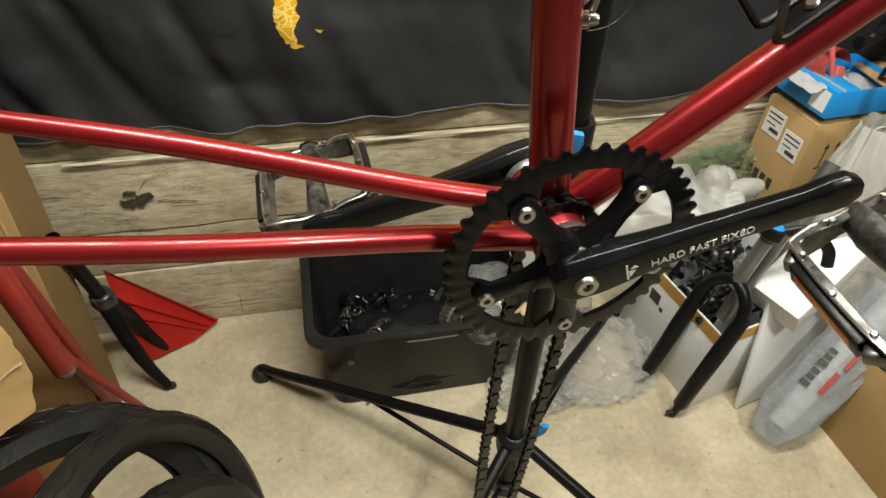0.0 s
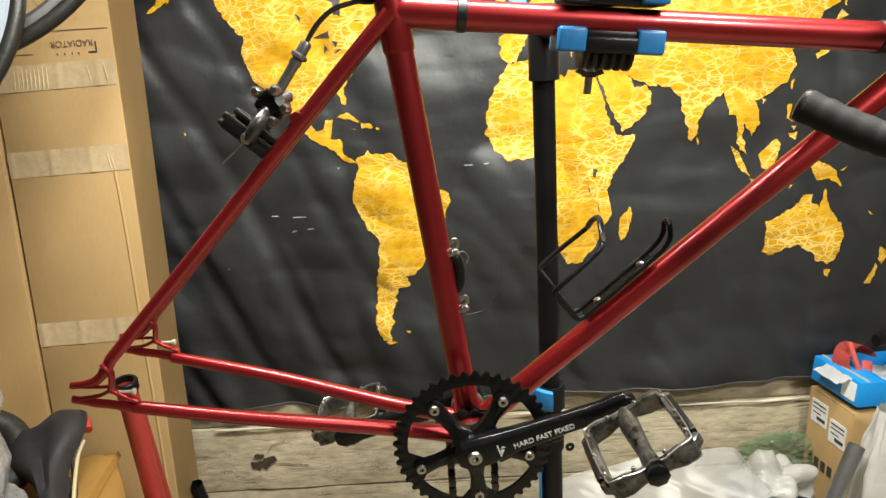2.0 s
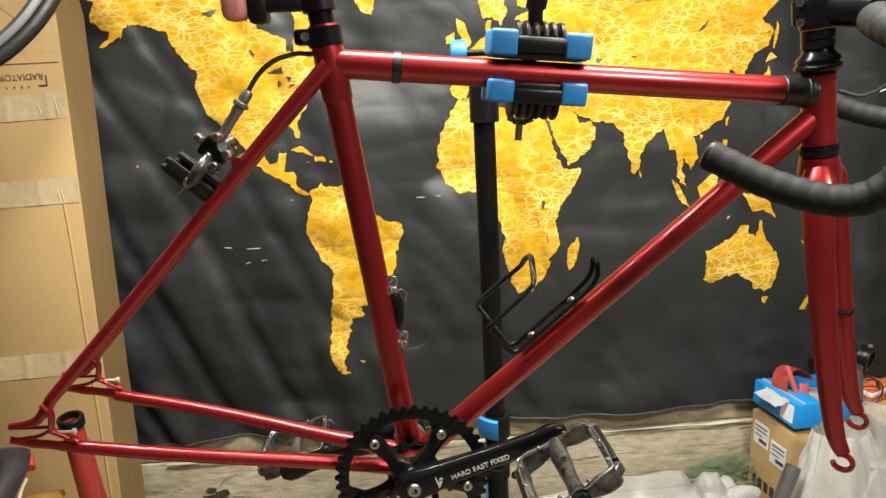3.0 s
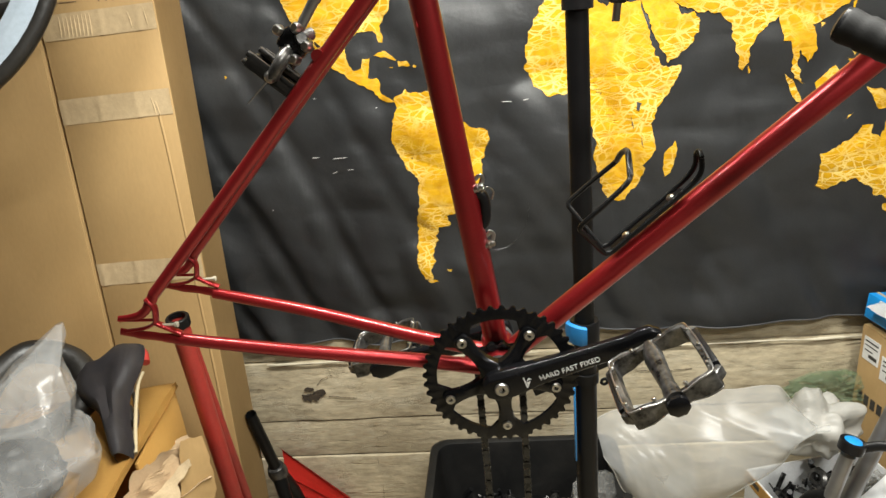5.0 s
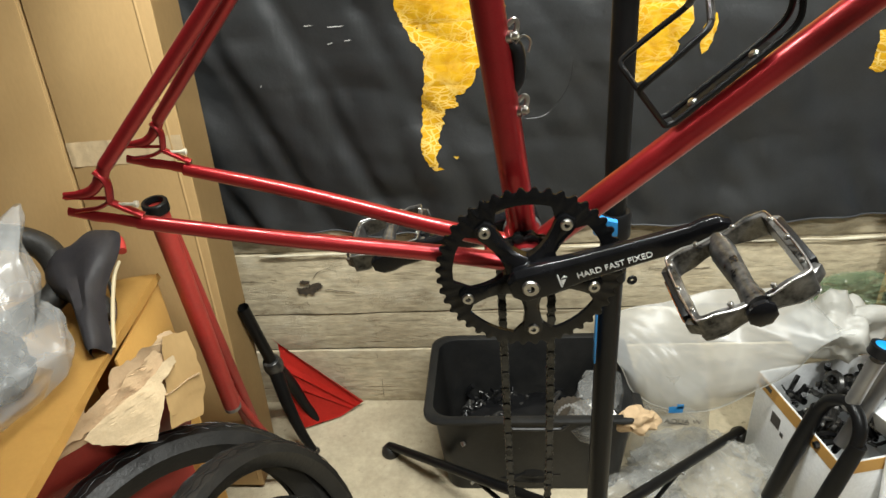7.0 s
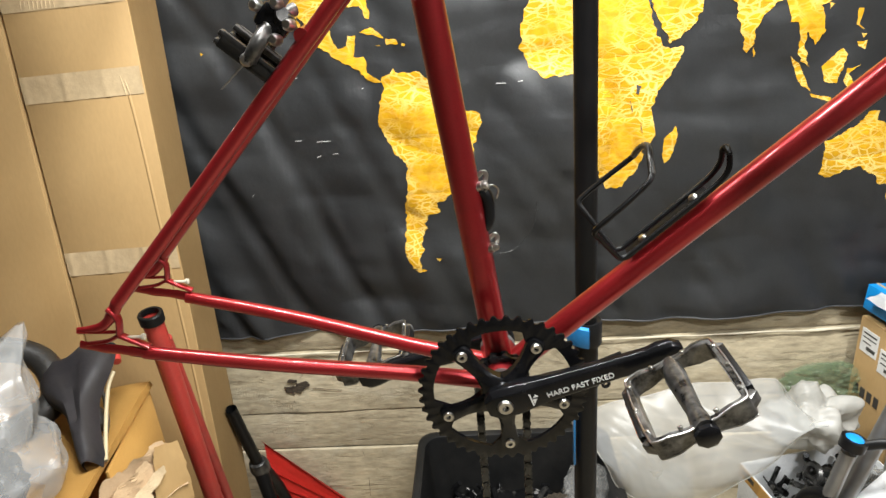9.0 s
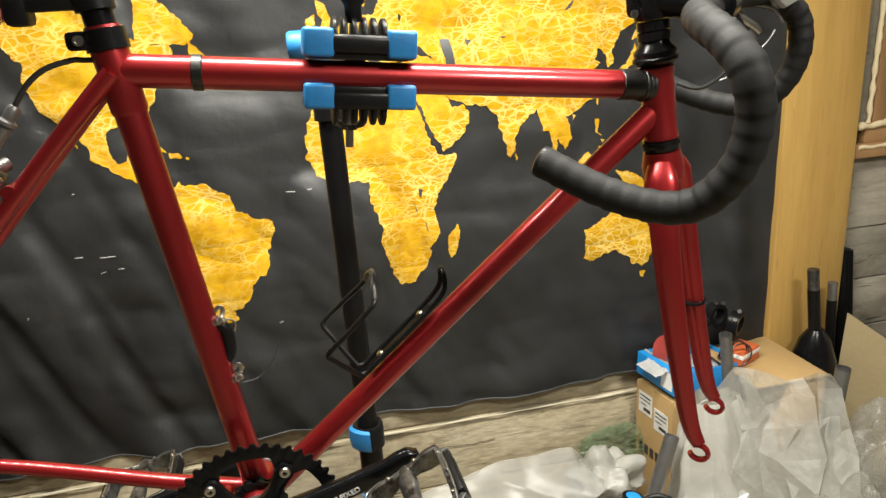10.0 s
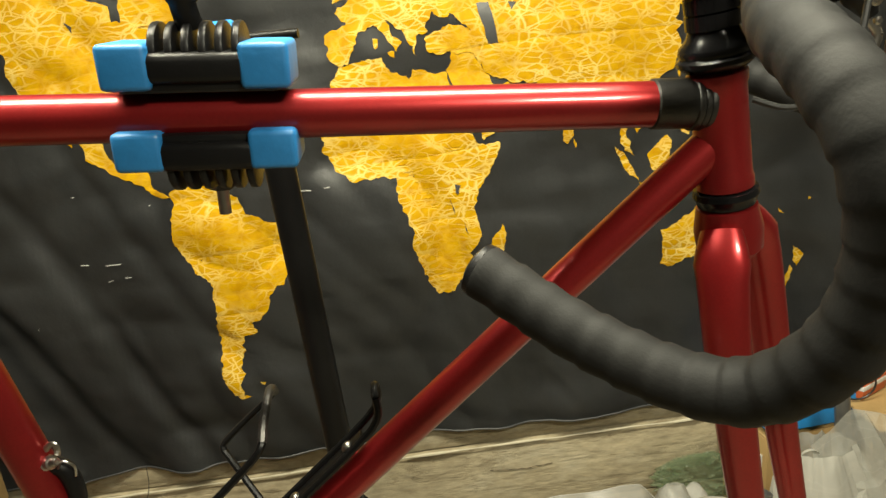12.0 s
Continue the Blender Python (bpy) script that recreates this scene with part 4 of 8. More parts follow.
stem = fpart("stem", bm, BLACK_ALU, "black handlebar stem")
for z in (STEM_Z - 0.023, STEM_Z - 0.002):
    fpart("bolt", lathe(bmesh.new(), [(0, 0), (0.0042, 0), (0.0042, 0.003), (0.0026, 0.003), (0.0022, 0.001), (0, 0.001)], aim((-0.013, -0.0190, z), (-0.013, -0.1, z)), 14), STEEL, "steel socket bolt", stem)
fpart("top_cap", lathe(bmesh.new(), [(0.0, 0.1745), (0.012, 0.1745), (0.0165, 0.1725), (0.0175, 0.1696), (0.0, 0.1696)], segs=24), BLACK_ALU, parent=stem)

# drop bar with wound tape
BAR_HALF = 0.210
bz = STEM_Z - BAR_DROP
BAR_M = Matrix.Translation((STEM_F, 0, bz)) @ Matrix.Rotation(radians(BAR_TURN), 4, 'Y')
fpart("handlebar", tube(bmesh.new(), [(STEM_F, y, bz) for y in (-0.075, 0.0, 0.075)], [0.0125, 0.0155, 0.0125], 18), BLACK_ALU, "black alloy handlebar middle")
for s in (-1, 1):
    bend = [(0, 0.071, 0), (0.003, 0.112, 0), (0.018, 0.160, -0.001), (0.042, 0.192, -0.009), (0.0638, BAR_HALF, -0.028), (0.0739, BAR_HALF, -0.063), (0.0685, BAR_HALF, -0.1015),
            (0.0467, BAR_HALF, -0.1335), (0.0156, BAR_HALF, -0.145), (-0.0345, BAR_HALF, -0.141), (-0.0937, BAR_HALF, -0.124)]
    line = [BAR_M @ Vector((x, s * y, z)) for x, y, z in bend]
    fine = smooth_line(line, 16)
    rad, run = [], 0.0
    for i, p in enumerate(fine):
        run += (p - fine[i - 1]).length if i else 0
        wind = (run / 0.0165) % 1.0
        rad.append(0.0140 + 0.0014 * wind if wind < 0.8 else 0.01512 - 0.0056 * (wind - 0.8))
    tp = fpart("bar_tape", tube(bmesh.new(), fine, rad, 18), BAR_TAPE, "black bar tape wound in overlapping turns")
    e = Vector(line[-1])
    dr = (e - Vector(line[-2])).normalized()
    fpart("end_plug", lathe(bmesh.new(), [(0, 0.004), (0.011, 0.004), (0.0145, 0.002), (0.0148, -0.001), (0.0, -0.001)], aim(e, e + dr), 18), BLACK_PLASTIC, parent=tp)

BIKE_INV = pose(0, 0.041, 1.075, 1.2, 0, 2).inverted()


def wl(x, z, y=0.10):
    return BIKE_INV @ Vector((x, y, z))


# brake lever hanging inside the far bend
lv = bpart("brake_lever", tube(bmesh.new(), smooth_line([wl(0.572, 1.590), wl(0.592, 1.578), wl(0.610, 1.558), wl(0.622, 1.538)], 5), [0.010] * 4 + [0.0135] * 8 + [0.011, 0.009, 0.007, 0.006], 12, squash=0.8), BLACK_PLASTIC, "black brake lever body inside the bend")
for sx, sz, sr in ((0.604, 1.562, 0.0046), (0.616, 1.550, 0.0050), (0.619, 1.535, 0.0030)):
    bpart("pivot_bolt", lathe(bmesh.new(), [(0, 0), (sr, 0), (sr, 0.002), (sr * 0.6, 0.003), (0, 0.003)], aim(wl(sx, sz, 0.0885), wl(sx, sz, -1.0)), 12), STEEL, "bright steel bolt", lv)
for run_, r_ in (([(0.612, 1.577), (0.628, 1.563), (0.645, 1.552), (0.650, 1.546)], 0.0042), ([(0.634, 1.550), (0.644, 1.535), (0.640, 1.515), (0.645, 1.500), (0.662, 1.486)], 0.0046), ([(0.618, 1.537), (0.629, 1.524), (0.625, 1.508), (0.637, 1.494), (0.652, 1.490)], 0.0038)):
    pts = smooth_line([wl(x, z) for x, z in run_], 5)
    bpart("lever_blade", tube(bmesh.new(), pts, [r_ * (0.7 + 0.4 * math.sin(math.pi * i / (len(pts) - 1))) for i in range(len(pts))], 10, squash=0.55), STEEL, "bright curved lever blade", lv)
for run_, r_ in (([(0.612, 1.574), (0.640, 1.578), (0.668, 1.572), (0.682, 1.556)], 0.0016), ([(0.600, 1.494), (0.618, 1.500), (0.634, 1.509)], 0.0014), ([(0.650, 1.525), (0.662, 1.535), (0.672, 1.548)], 0.0012), ([(0.600, 1.580), (0.612, 1.584), (0.622, 1.590), (0.625, 1.586)], 0.0020)):
    bpart("cable", tube(bmesh.new(), smooth_line([wl(x, z, 0.103) for x, z in run_], 6), r_, 8), GREY_STEEL, "thin grey cable", lv)
# cable stub behind the stem
fpart("cable", tube(bmesh.new(), smooth_line([(0.075, 0.06, 0.105), (0.070, 0.03, 0.070), (0.045, 0.010, 0.052), (0.02, 0.004, 0.060)], 8), 0.0022, 8), CABLE, "black brake cable")
# front lamp on the bar
lamp_turn = Matrix.Rotation(radians(30), 4, "Y")
bm = bmesh.new()
box(bm, (0.088, 0.034, 0.030), BIKE_INV @ Matrix.Translation((0.632, 0.10, 1.618)) @ lamp_turn, 0.009, 3)
box(bm, (0.070, 0.026, 0.006), BIKE_INV @ Matrix.Translation((0.638, 0.10, 1.636)) @ lamp_turn, 0.002)
fl = bpart("front_lamp", bm, LAMP_BLUE, "dark blue-black front lamp with a clear lens")
bm = plate(bmesh.new(), [(-0.014, -0.018), (0.006, -0.022), (0.019, -0.004), (0.022, 0.012), (0.004, 0.019), (-0.014, 0.016)], 0.034, BIKE_INV @ Matrix.Translation((0.676, 0.10, 1.594)) @ lamp_turn @ pose(0, 0, 0, 90), 0.003)
fpl = bpart("lens", bm, CLEAR_LENS, "clear faceted lens", fl)
bpart("lamp_clamp", tube(bmesh.new(), smooth_line([wl(0.600, 1.622), wl(0.588, 1.606), wl(0.583, 1.590)], 4), 0.011, 12, squash=0.8), BLACK_PLASTIC, parent=fl)
for k in range(3):
    bpart("strap", tube(bmesh.new(), smooth_line([wl(0.566 + 0.010 * k, 1.600), wl(0.574 + 0.010 * k, 1.606, 0.085), wl(0.586 + 0.010 * k, 1.596, 0.083), wl(0.590 + 0.010 * k, 1.584, 0.09)], 4), 0.0034, 8, squash=0.6), BLACK_PLASTIC, "black rubber strap", fl)

# chainring, cranks and pedals
RY = -0.046
CR_A = radians(18.5)
CZ = 0.012
RING_M = Matrix.Translation((0, RY, CZ)) @ Matrix.Rotation(radians(90), 4, "X")
TEETH = 44


def ring_face(bm, thick):
    """Toothed annulus with scalloped windows between five tabs."""
    n = TEETH * 6
    outer, inner = [], []
    for i in range(n):
        a = 2 * math.pi * i / n
        ph = (i % 6) / 6
        tooth = max(0.0, 1 - abs(ph - 0.5) / 0.36)
        r = 0.0865 + 0.0050 * min(1.0, tooth * 1.5)
        d = min(abs(((a - (CR_A + radians(39 + 72 * k)) + math.pi) % (2 * math.pi)) - math.pi) for k in range(5))
        ri = 0.0745 - 0.0180 * max(0.0, 1 - (d / 0.27) ** 2)
        outer.append((r * math.cos(a), r * math.sin(a)))
        inner.append((ri * math.cos(a), ri * math.sin(a)))
    lay = []
    for z in (-thick / 2, thick / 2):
        lay.append(([bm.verts.new(RING_M @ Vector((x, y, z * (0.55)))) for x, y in outer], [bm.verts.new(RING_M @ Vector((x * 0.952, y * 0.952, z))) for x, y in outer],
                    [bm.verts.new(RING_M @ Vector((x, y, z))) for x, y in inner]))
    for i in range(n):
        j = (i + 1) % n
        for o, mid, inn in lay:
            bm.faces.new((o[i], o[j], mid[j], mid[i]))
            bm.faces.new((mid[i], mid[j], inn[j], inn[i]))
        bm.faces.new((lay[0][0][i], lay[0][0][j], lay[1][0][j], lay[1][0][i]))
        bm.faces.new((lay[0][2][i], lay[0][2][j], lay[1][2][j], lay[1][2][i]))
    return bm


CRANK = bpart("crankset", ring_face(bmesh.new(), 0.0042), BLACK_ALU, "black forty-four tooth chainring")
bm = lathe(bmesh.new(), [(0.0, -0.012), (0.0190, -0.012), (0.0205, -0.008), (0.0205, 0.010), (0.017, 0.015), (0.010, 0.016), (0.0, 0.016)], RING_M @ Matrix.Translation((0, 0, 0.004)), 28)
bpart("spider", bm, BLACK_ALU, "black five-armed spider", CRANK)
for k in range(5):
    a = CR_A + radians(39 + 72 * k)
    m = RING_M @ Matrix.Rotation(a, 4, "Z")
    prof = [(0.008, 0.0150, 0.016), (0.018, 0.0150, 0.0135), (0.025, 0.0112, 0.0115), (0.034, 0.0086, 0.0095), (0.045, 0.0080, 0.0078), (0.055, 0.0092, 0.0066), (0.062, 0.0108, 0.0060), (0.068, 0.0098, 0.0056), (0.0725, 0.0066, 0.005)]
    bm = bmesh.new()
    rings = []
    for r, w, h in prof:
        rings.append([bm.verts.new(m @ Vector((r, y, z))) for y, z in ((-w, 0.0022), (-w * 0.92, 0.0022 + h * 0.7), (-w * 0.55, 0.0022 + h), (w * 0.55, 0.0022 + h), (w * 0.92, 0.0022 + h * 0.7), (w, 0.0022))])
    for r0, r1 in zip(rings, rings[1:]):
        for q in range(6):
            bm.faces.new((r0[q], r0[(q + 1) % 6], r1[(q + 1) % 6], r1[q]))
    bm.faces.new(rings[0])
    bm.faces.new(rings[-1])
    bpart("spider_arm", bm, BLACK_ALU, parent=CRANK)
for k in range(5):
    a = CR_A + radians(39 + 72 * k)
    p = RING_M @ Vector((0.065 * math.cos(a), 0.065 * math.sin(a), 0.0075))
    bpart("chainring_bolt", lathe(bmesh.new(), [(0, 0.0005), (0.0022, 0.0005), (0.0026, 0.003), (0.0052, 0.003), (0.006, 0.0015), (0.006, -0.002), (0, -0.002)], aim(p, p + Vector((0, -1, 0))), 18), STEEL, "steel chainring bolt", CRANK)


def crank_arm(m, name, parent, label):
    """A forged arm along x of m, 170 mm from axle to pedal, its face towards z."""
    bm = bmesh.new()
    prof = [(-0.020, 0.010, 0.008, 0.0), (-0.010, 0.0185, 0.011, 0.0), (0.010, 0.0185, 0.012, 0.001), (0.045, 0.0148, 0.0095, 0.003), (0.10, 0.0124, 0.0072, 0.007), (0.150, 0.0120, 0.0066, 0.011), (0.164, 0.0145, 0.0072, 0.012), (0.176, 0.0140, 0.0072, 0.0125), (0.185, 0.0070, 0.0062, 0.013)]
    rings = []
    for x, w, h, z in prof:
        rings.append([bm.verts.new(m @ Vector((x, y, z + q))) for y, q in ((-w, -h * 0.5), (-w, h * 0.45), (-w * 0.72, h), (w * 0.72, h), (w, h * 0.45), (w, -h * 0.5), (w * 0.7, -h), (-w * 0.7, -h))])
    for r0, r1 in zip(rings, rings[1:]):
        for q in range(8):
            bm.faces.new((r0[q], r0[(q + 1) % 8], r1[(q + 1) % 8], r1[q]))
    bm.faces.new(rings[0])
    bm.faces.new(rings[-1])
    bmesh.ops.bevel(bm, geom=[e for e in bm.edges], offset=0.0012, segments=2, affect="EDGES", profile=0.5)
    return bpart(name, bm, BLACK_ALU, label, parent)


ARM_R = Matrix.Translation((0, RY - 0.017, CZ)) @ Matrix.Rotation(radians(90), 4, "X") @ Matrix.Rotation(CR_A, 4, "Z")
arm = crank_arm(ARM_R, "crank_arm", CRANK, "black crank arm with white lettering")
lettering("lettering", "HARD FAST FIXED", 0.0086, ARM_R @ Matrix.Translation((0.044, -0.0026, 0.0129)) @ Matrix.Rotation(radians(-2.2), 4, "Y"), PRINT_WHITE, CRANK, "white letters")
bm = bmesh.new()
LM = ARM_R @ Matrix.Translation((0.027, -0.002, 0.0134)) @ Matrix.Scale(0.66, 4)
for pts in (((0, -0.010), (0.0022, -0.010), (0.0022, 0.012), (0, 0.012)), ((0.003, -0.008), (0.010, 0.001), (0.003, 0.002)), ((0.004, 0.004), (0.013, 0.004), (0.009, 0.008))):
    plate(bm, pts, 0.0005, LM)
bpart("emblem", bm, PRINT_WHITE, "white printed emblem", CRANK)
p = ARM_R @ Vector((0, 0, 0.011))
bpart("axle_bolt", lathe(bmesh.new(), [(0, 0.001), (0.0032, 0.001), (0.0036, 0.004), (0.0072, 0.004), (0.0085, 0.002), (0.0085, -0.003), (0, -0.003)], aim(p, p + Vector((0, -1, 0))), 20), STEEL, "steel axle bolt", CRANK)
ARM_L = Matrix(((-math.cos(CR_A), math.sin(CR_A), 0, 0), (0, 0, 1, 0.060), (-math.sin(CR_A), -math.cos(CR_A), 0, CZ), (0, 0, 0, 1)))
crank_arm(ARM_L, "crank_arm", CRANK, "black crank arm")
bpart("axle", rod((0, -0.050, CZ), (0, 0.062, CZ), 0.0095), GREY_STEEL, parent=CRANK)


def pedal(centre, tilt, s):
    """Caged platform pedal; its spindle runs along y away from the crank (side s)."""
    m = Matrix.Translation(centre) @ Matrix.Rotation(radians(tilt), 4, "Y")
    bm = tube(bmesh.new(), [m @ Vector((0, -s * 0.050, 0)), m @ Vector((0, -s * 0.030, 0)), m @ Vector((0, s * 0.020, 0)), m @ Vector((0, s * 0.048, 0))], [0.009, 0.0125, 0.0088, 0.0128], 12, squash=0.8)
    pd = bpart("pedal", bm, WORN_ALLOY, "scuffed black alloy cage pedal")
    w, l, h = 0.0445, 0.046, 0.0105
    ring = smooth_line([(-w, -l * 0.8, 0), (-w * 0.86, -l, 0), (0, -l * 1.02, 0), (w * 0.86, -l, 0), (w, -l * 0.8, 0), (w * 1.04, 0, 0), (w, l * 0.8, 0), (w * 0.86, l, 0), (0, l * 1.06, 0), (-w * 0.86, l, 0), (-w, l * 0.8, 0), (-w * 1.04, 0, 0)], 3, True)
    for k, (za, zb) in enumerate(((-h, h),)):
        bm = bmesh.new()
        n = len(ring)
        rows = []
        for off, z in ((0.0, -h), (0.0, h), (-0.0065, h), (-0.0065, -h)):
            rows.append([bm.verts.new(m @ (Vector((p.x, p.y, 0)) * (1 + off / p.length) + Vector((0, 0, z - 0.35 * h * (abs(p.x) < w * 0.6) * (1 if z > 0 else -1))))) for p in ring])
        for r0, r1 in zip(rows, rows[1:] + rows[:1]):
            for i in range(n):
                bm.faces.new((r0[i], r0[(i + 1) % n], r1[(i + 1) % n], r1[i]))
        bmesh.ops.bevel(bm, geom=bm.edges[:], offset=0.0007, segments=1, affect="EDGES")
        bpart("cage", bm, WORN_ALLOY, "worn alloy cage", pd)
        for zz in (h, -h):
            edge = [m @ (Vector((p.x, p.y, 0)) * (1 - 0.0005 / p.length) + Vector((0, 0, zz - 0.35 * zz * (abs(p.x) < w * 0.6)))) for p in ring]
            bpart("worn_edge", tube(bmesh.new(), edge, 0.0011, 6, True), STEEL, "bare silver edge", pd)
    for sx in (-1, 1):
        for y in (-0.020, 0.020):
            bm = bmesh.new()
            box(bm, (0.012, 0.008, 0.012), m @ Matrix.Translation((sx * 0.0455, y * 1.85, 0)) @ Matrix.Rotation(radians(-40 * sx * (1 if y > 0 else -1)), 4, "Z"), 0.002)
            bpart("web", bm, WORN_ALLOY, parent=pd)
    for x, y in ((-0.042, -0.031), (-0.0445, 0), (-0.042, 0.031), (0.042, -0.031), (0.0445, 0), (0.042, 0.031), (-0.016, -0.043), (0.016, 0.043), (0.016, -0.043), (-0.016, 0.043)):
        p = m @ Vector((x, y, h - 0.0005))
        bpart("pin", lathe(bmesh.new(), [(0.0022, 0), (0.0022, 0.002), (0.0014, 0.003), (0, 0.003)], m @ Matrix.Translation((x, y, h - 0.0005)), 10), STEEL, parent=pd)
    for q in (-1, 1):
        bm = bmesh.new()
        box(bm, (0.006, 0.062, 0.017), m @ Matrix.Translation((q * (w + 0.004), 0, 0)), 0.001)
        holder = bpart("reflector_holder", bm, BLACK_PLASTIC, parent=pd)
    for q in (-1,):
        bm = bmesh.new()
        box(bm, (0.003, 0.050, 0.008), m @ Matrix.Translation((q * (w + 0.0068), 0, 0)), 0.001)
        bpart("reflector", bm, AMBER, "amber reflector", pd)
    bpart("cap", lathe(bmesh.new(), [(0, 0), (0.0112, 0), (0.0112, 0.004), (0.008, 0.006), (0, 0.006)], aim(m @ Vector((0, s * 0.051, 0)), m @ Vector((0, s * 1.0, 0))), 8), BLACK_ALU, parent=pd)


PX, PZ = 0.170 * math.cos(CR_A), 0.170 * math.sin(CR_A)
pedal((PX - 0.005, -0.146, CZ + PZ + 0.001), -29, -1)
pedal((-PX, 0.072 + 0.058, CZ - PZ), -14, 1)


# chain hung over the bottom bracket
def chain_links(line):
    bm_all = bmesh.new()
    pts = [Vector(p) for p in line]
    cum = [0.0]
    for a, b in zip(pts, pts[1:]):
        cum.append(cum[-1] + (b - a).length)

    def at(s):
        for i in range(len(pts) - 1):
            if cum[i + 1] >= s:
                return pts[i].lerp(pts[i + 1], (s - cum[i]) / max(1e-9, cum[i + 1] - cum[i]))
        return pts[-1]

    n = int(cum[-1] / 0.0127)
    for i in range(n):
        a, b = at(i * 0.0127), at((i + 1) * 0.0127)
        d = (b - a).normalized()
        side = Vector((0, 1, 0))
        w = side.cross(d).normalized()
        mid = (a + b) / 2
        fr = Matrix((d, w, side)).transposed().to_4x4()
        fr.translation = mid
        gap = 0.0042 if i % 2 else 0.0028
        for q in (-1, 1):
            out = [(-0.0063 + 0.0048 * math.cos(t), 0.0048 * math.sin(t)) for t in (radians(90 + 36 * k) for k in range(6))]
            out += [(0.0, -0.0030)] + [(0.0063 + 0.0048 * math.cos(t), 0.0048 * math.sin(t)) for t in (radians(-90 + 36 * k) for k in range(6))] + [(0.0, 0.0030)]
            plate(bm_all, out, 0.0011, fr @ Matrix.Translation((0, 0, q * gap)))
        lathe(bm_all, [(0, -0.0044), (0.0038, -0.002), (0.0038, 0.002), (0, 0.0044)], Matrix.Translation(a) @ pose(0, 0, 0, 90), 8)
    return bm_all


ch = [(0.012, 0.0, -0.60), (0.021, -0.004, -0.52), (0.026, -0.012, -0.30), (0.026, -0.018, -0.02)]
ch += [(0.0265 * math.cos(t), -0.019, 0.010 + 0.0265 * math.sin(t)) for t in (radians(10 * k) for k in range(0, 19))]
ch += [(-0.0265, -0.018, -0.02), (-0.024, -0.010, -0.30), (-0.018, -0.004, -0.52), (-0.004, 0.0, -0.605), (0.012, 0.0, -0.60)]
chain = bpart("chain", chain_links(ch), CHAIN_STEEL, "oily roller chain hanging over the bottom bracket")

# bottle cage on the down tube
dt = Vector((0.480, 0, 0.402)).normalized()
dn = Vector((-dt.z, 0, dt.x))
C0 = Vector((0.16, 0, 0.16 * 0.402 / 0.480))


def dtp(a, h, y):
    return C0 + dt * a + dn * h + Vector((0, y, 0))


bm = bmesh.new()
for y in (-0.011, 0.011):
    tube(bm, smooth_line([dtp(-0.020, 0.026, y), dtp(-0.014, 0.0225, y), dtp(0.0, 0.022, y), dtp(0.085, 0.022, y), dtp(0.112, 0.026, y), dtp(0.124, 0.038, y * 0.8)], 5), 0.0030, 8)
tube(bm, smooth_line([dtp(0.124, 0.038, -0.0088), dtp(0.127, 0.042, 0.0), dtp(0.124, 0.038, 0.0088)], 4), 0.0030, 8)
cage = bpart("bottle_cage", bm, BLACK_STEEL, "black bottle cage of bent rod")
for s in (-1, 1):
    bm = tube(bmesh.new(), smooth_line([dtp(-0.020, 0.026, s * 0.011), dtp(-0.020, 0.034, s * 0.015), dtp(-0.018, 0.072, s * 0.036), dtp(-0.017, 0.080, s * 0.040), dtp(-0.010, 0.083, s * 0.042),
                                        dtp(0.02, 0.083, s * 0.041), dtp(0.050, 0.083, s * 0.037), dtp(0.058, 0.085, s * 0.032)], 4), 0.0029, 8)
    bpart("side_rod", bm, BLACK_STEEL, parent=cage)
bpart("end_loop", tube(bmesh.new(), smooth_line([dtp(0.058, 0.085, -0.032), dtp(0.066, 0.092, -0.020), dtp(0.073, 0.097, 0.0), dtp(0.066, 0.092, 0.020), dtp(0.058, 0.085, 0.032)], 5), 0.0034, 8), SCUFFED, parent=cage)
bm = bmesh.new()
box(bm, (0.100, 0.013, 0.003), Matrix.Translation(dtp(0.038, 0.0205, 0)) @ Matrix.Rotation(-math.atan2(dt.z, dt.x), 4, "Y"), 0.001)
bpart("base_strip", bm, BLACK_STEEL, parent=cage)
for a in (0.010, 0.073):
    p = dtp(a, 0.022, 0)
    bpart("bolt", lathe(bmesh.new(), [(0.0, 0.003), (0.003, 0.003), (0.0048, 0.0012), (0.0048, 0), (0, 0)], aim(p, p + dn), 14), STEEL, "steel bolt", cage)
    bpart("boss", lathe(bmesh.new(), [(0.0065, 0.0), (0.0055, 0.005), (0, 0.005)], aim(dtp(a, 0.015, 0), dtp(a, 0.03, 0)), 14), RED_PAINT)

# fittings on the front of the seat tube
fu = Vector(P_SEATTOP).normalized()
fnrm = Vector((fu.z, 0, -fu.x))


def stp(a, h, y):
    return fu * a + fnrm * h + Vector((0, y, 0))


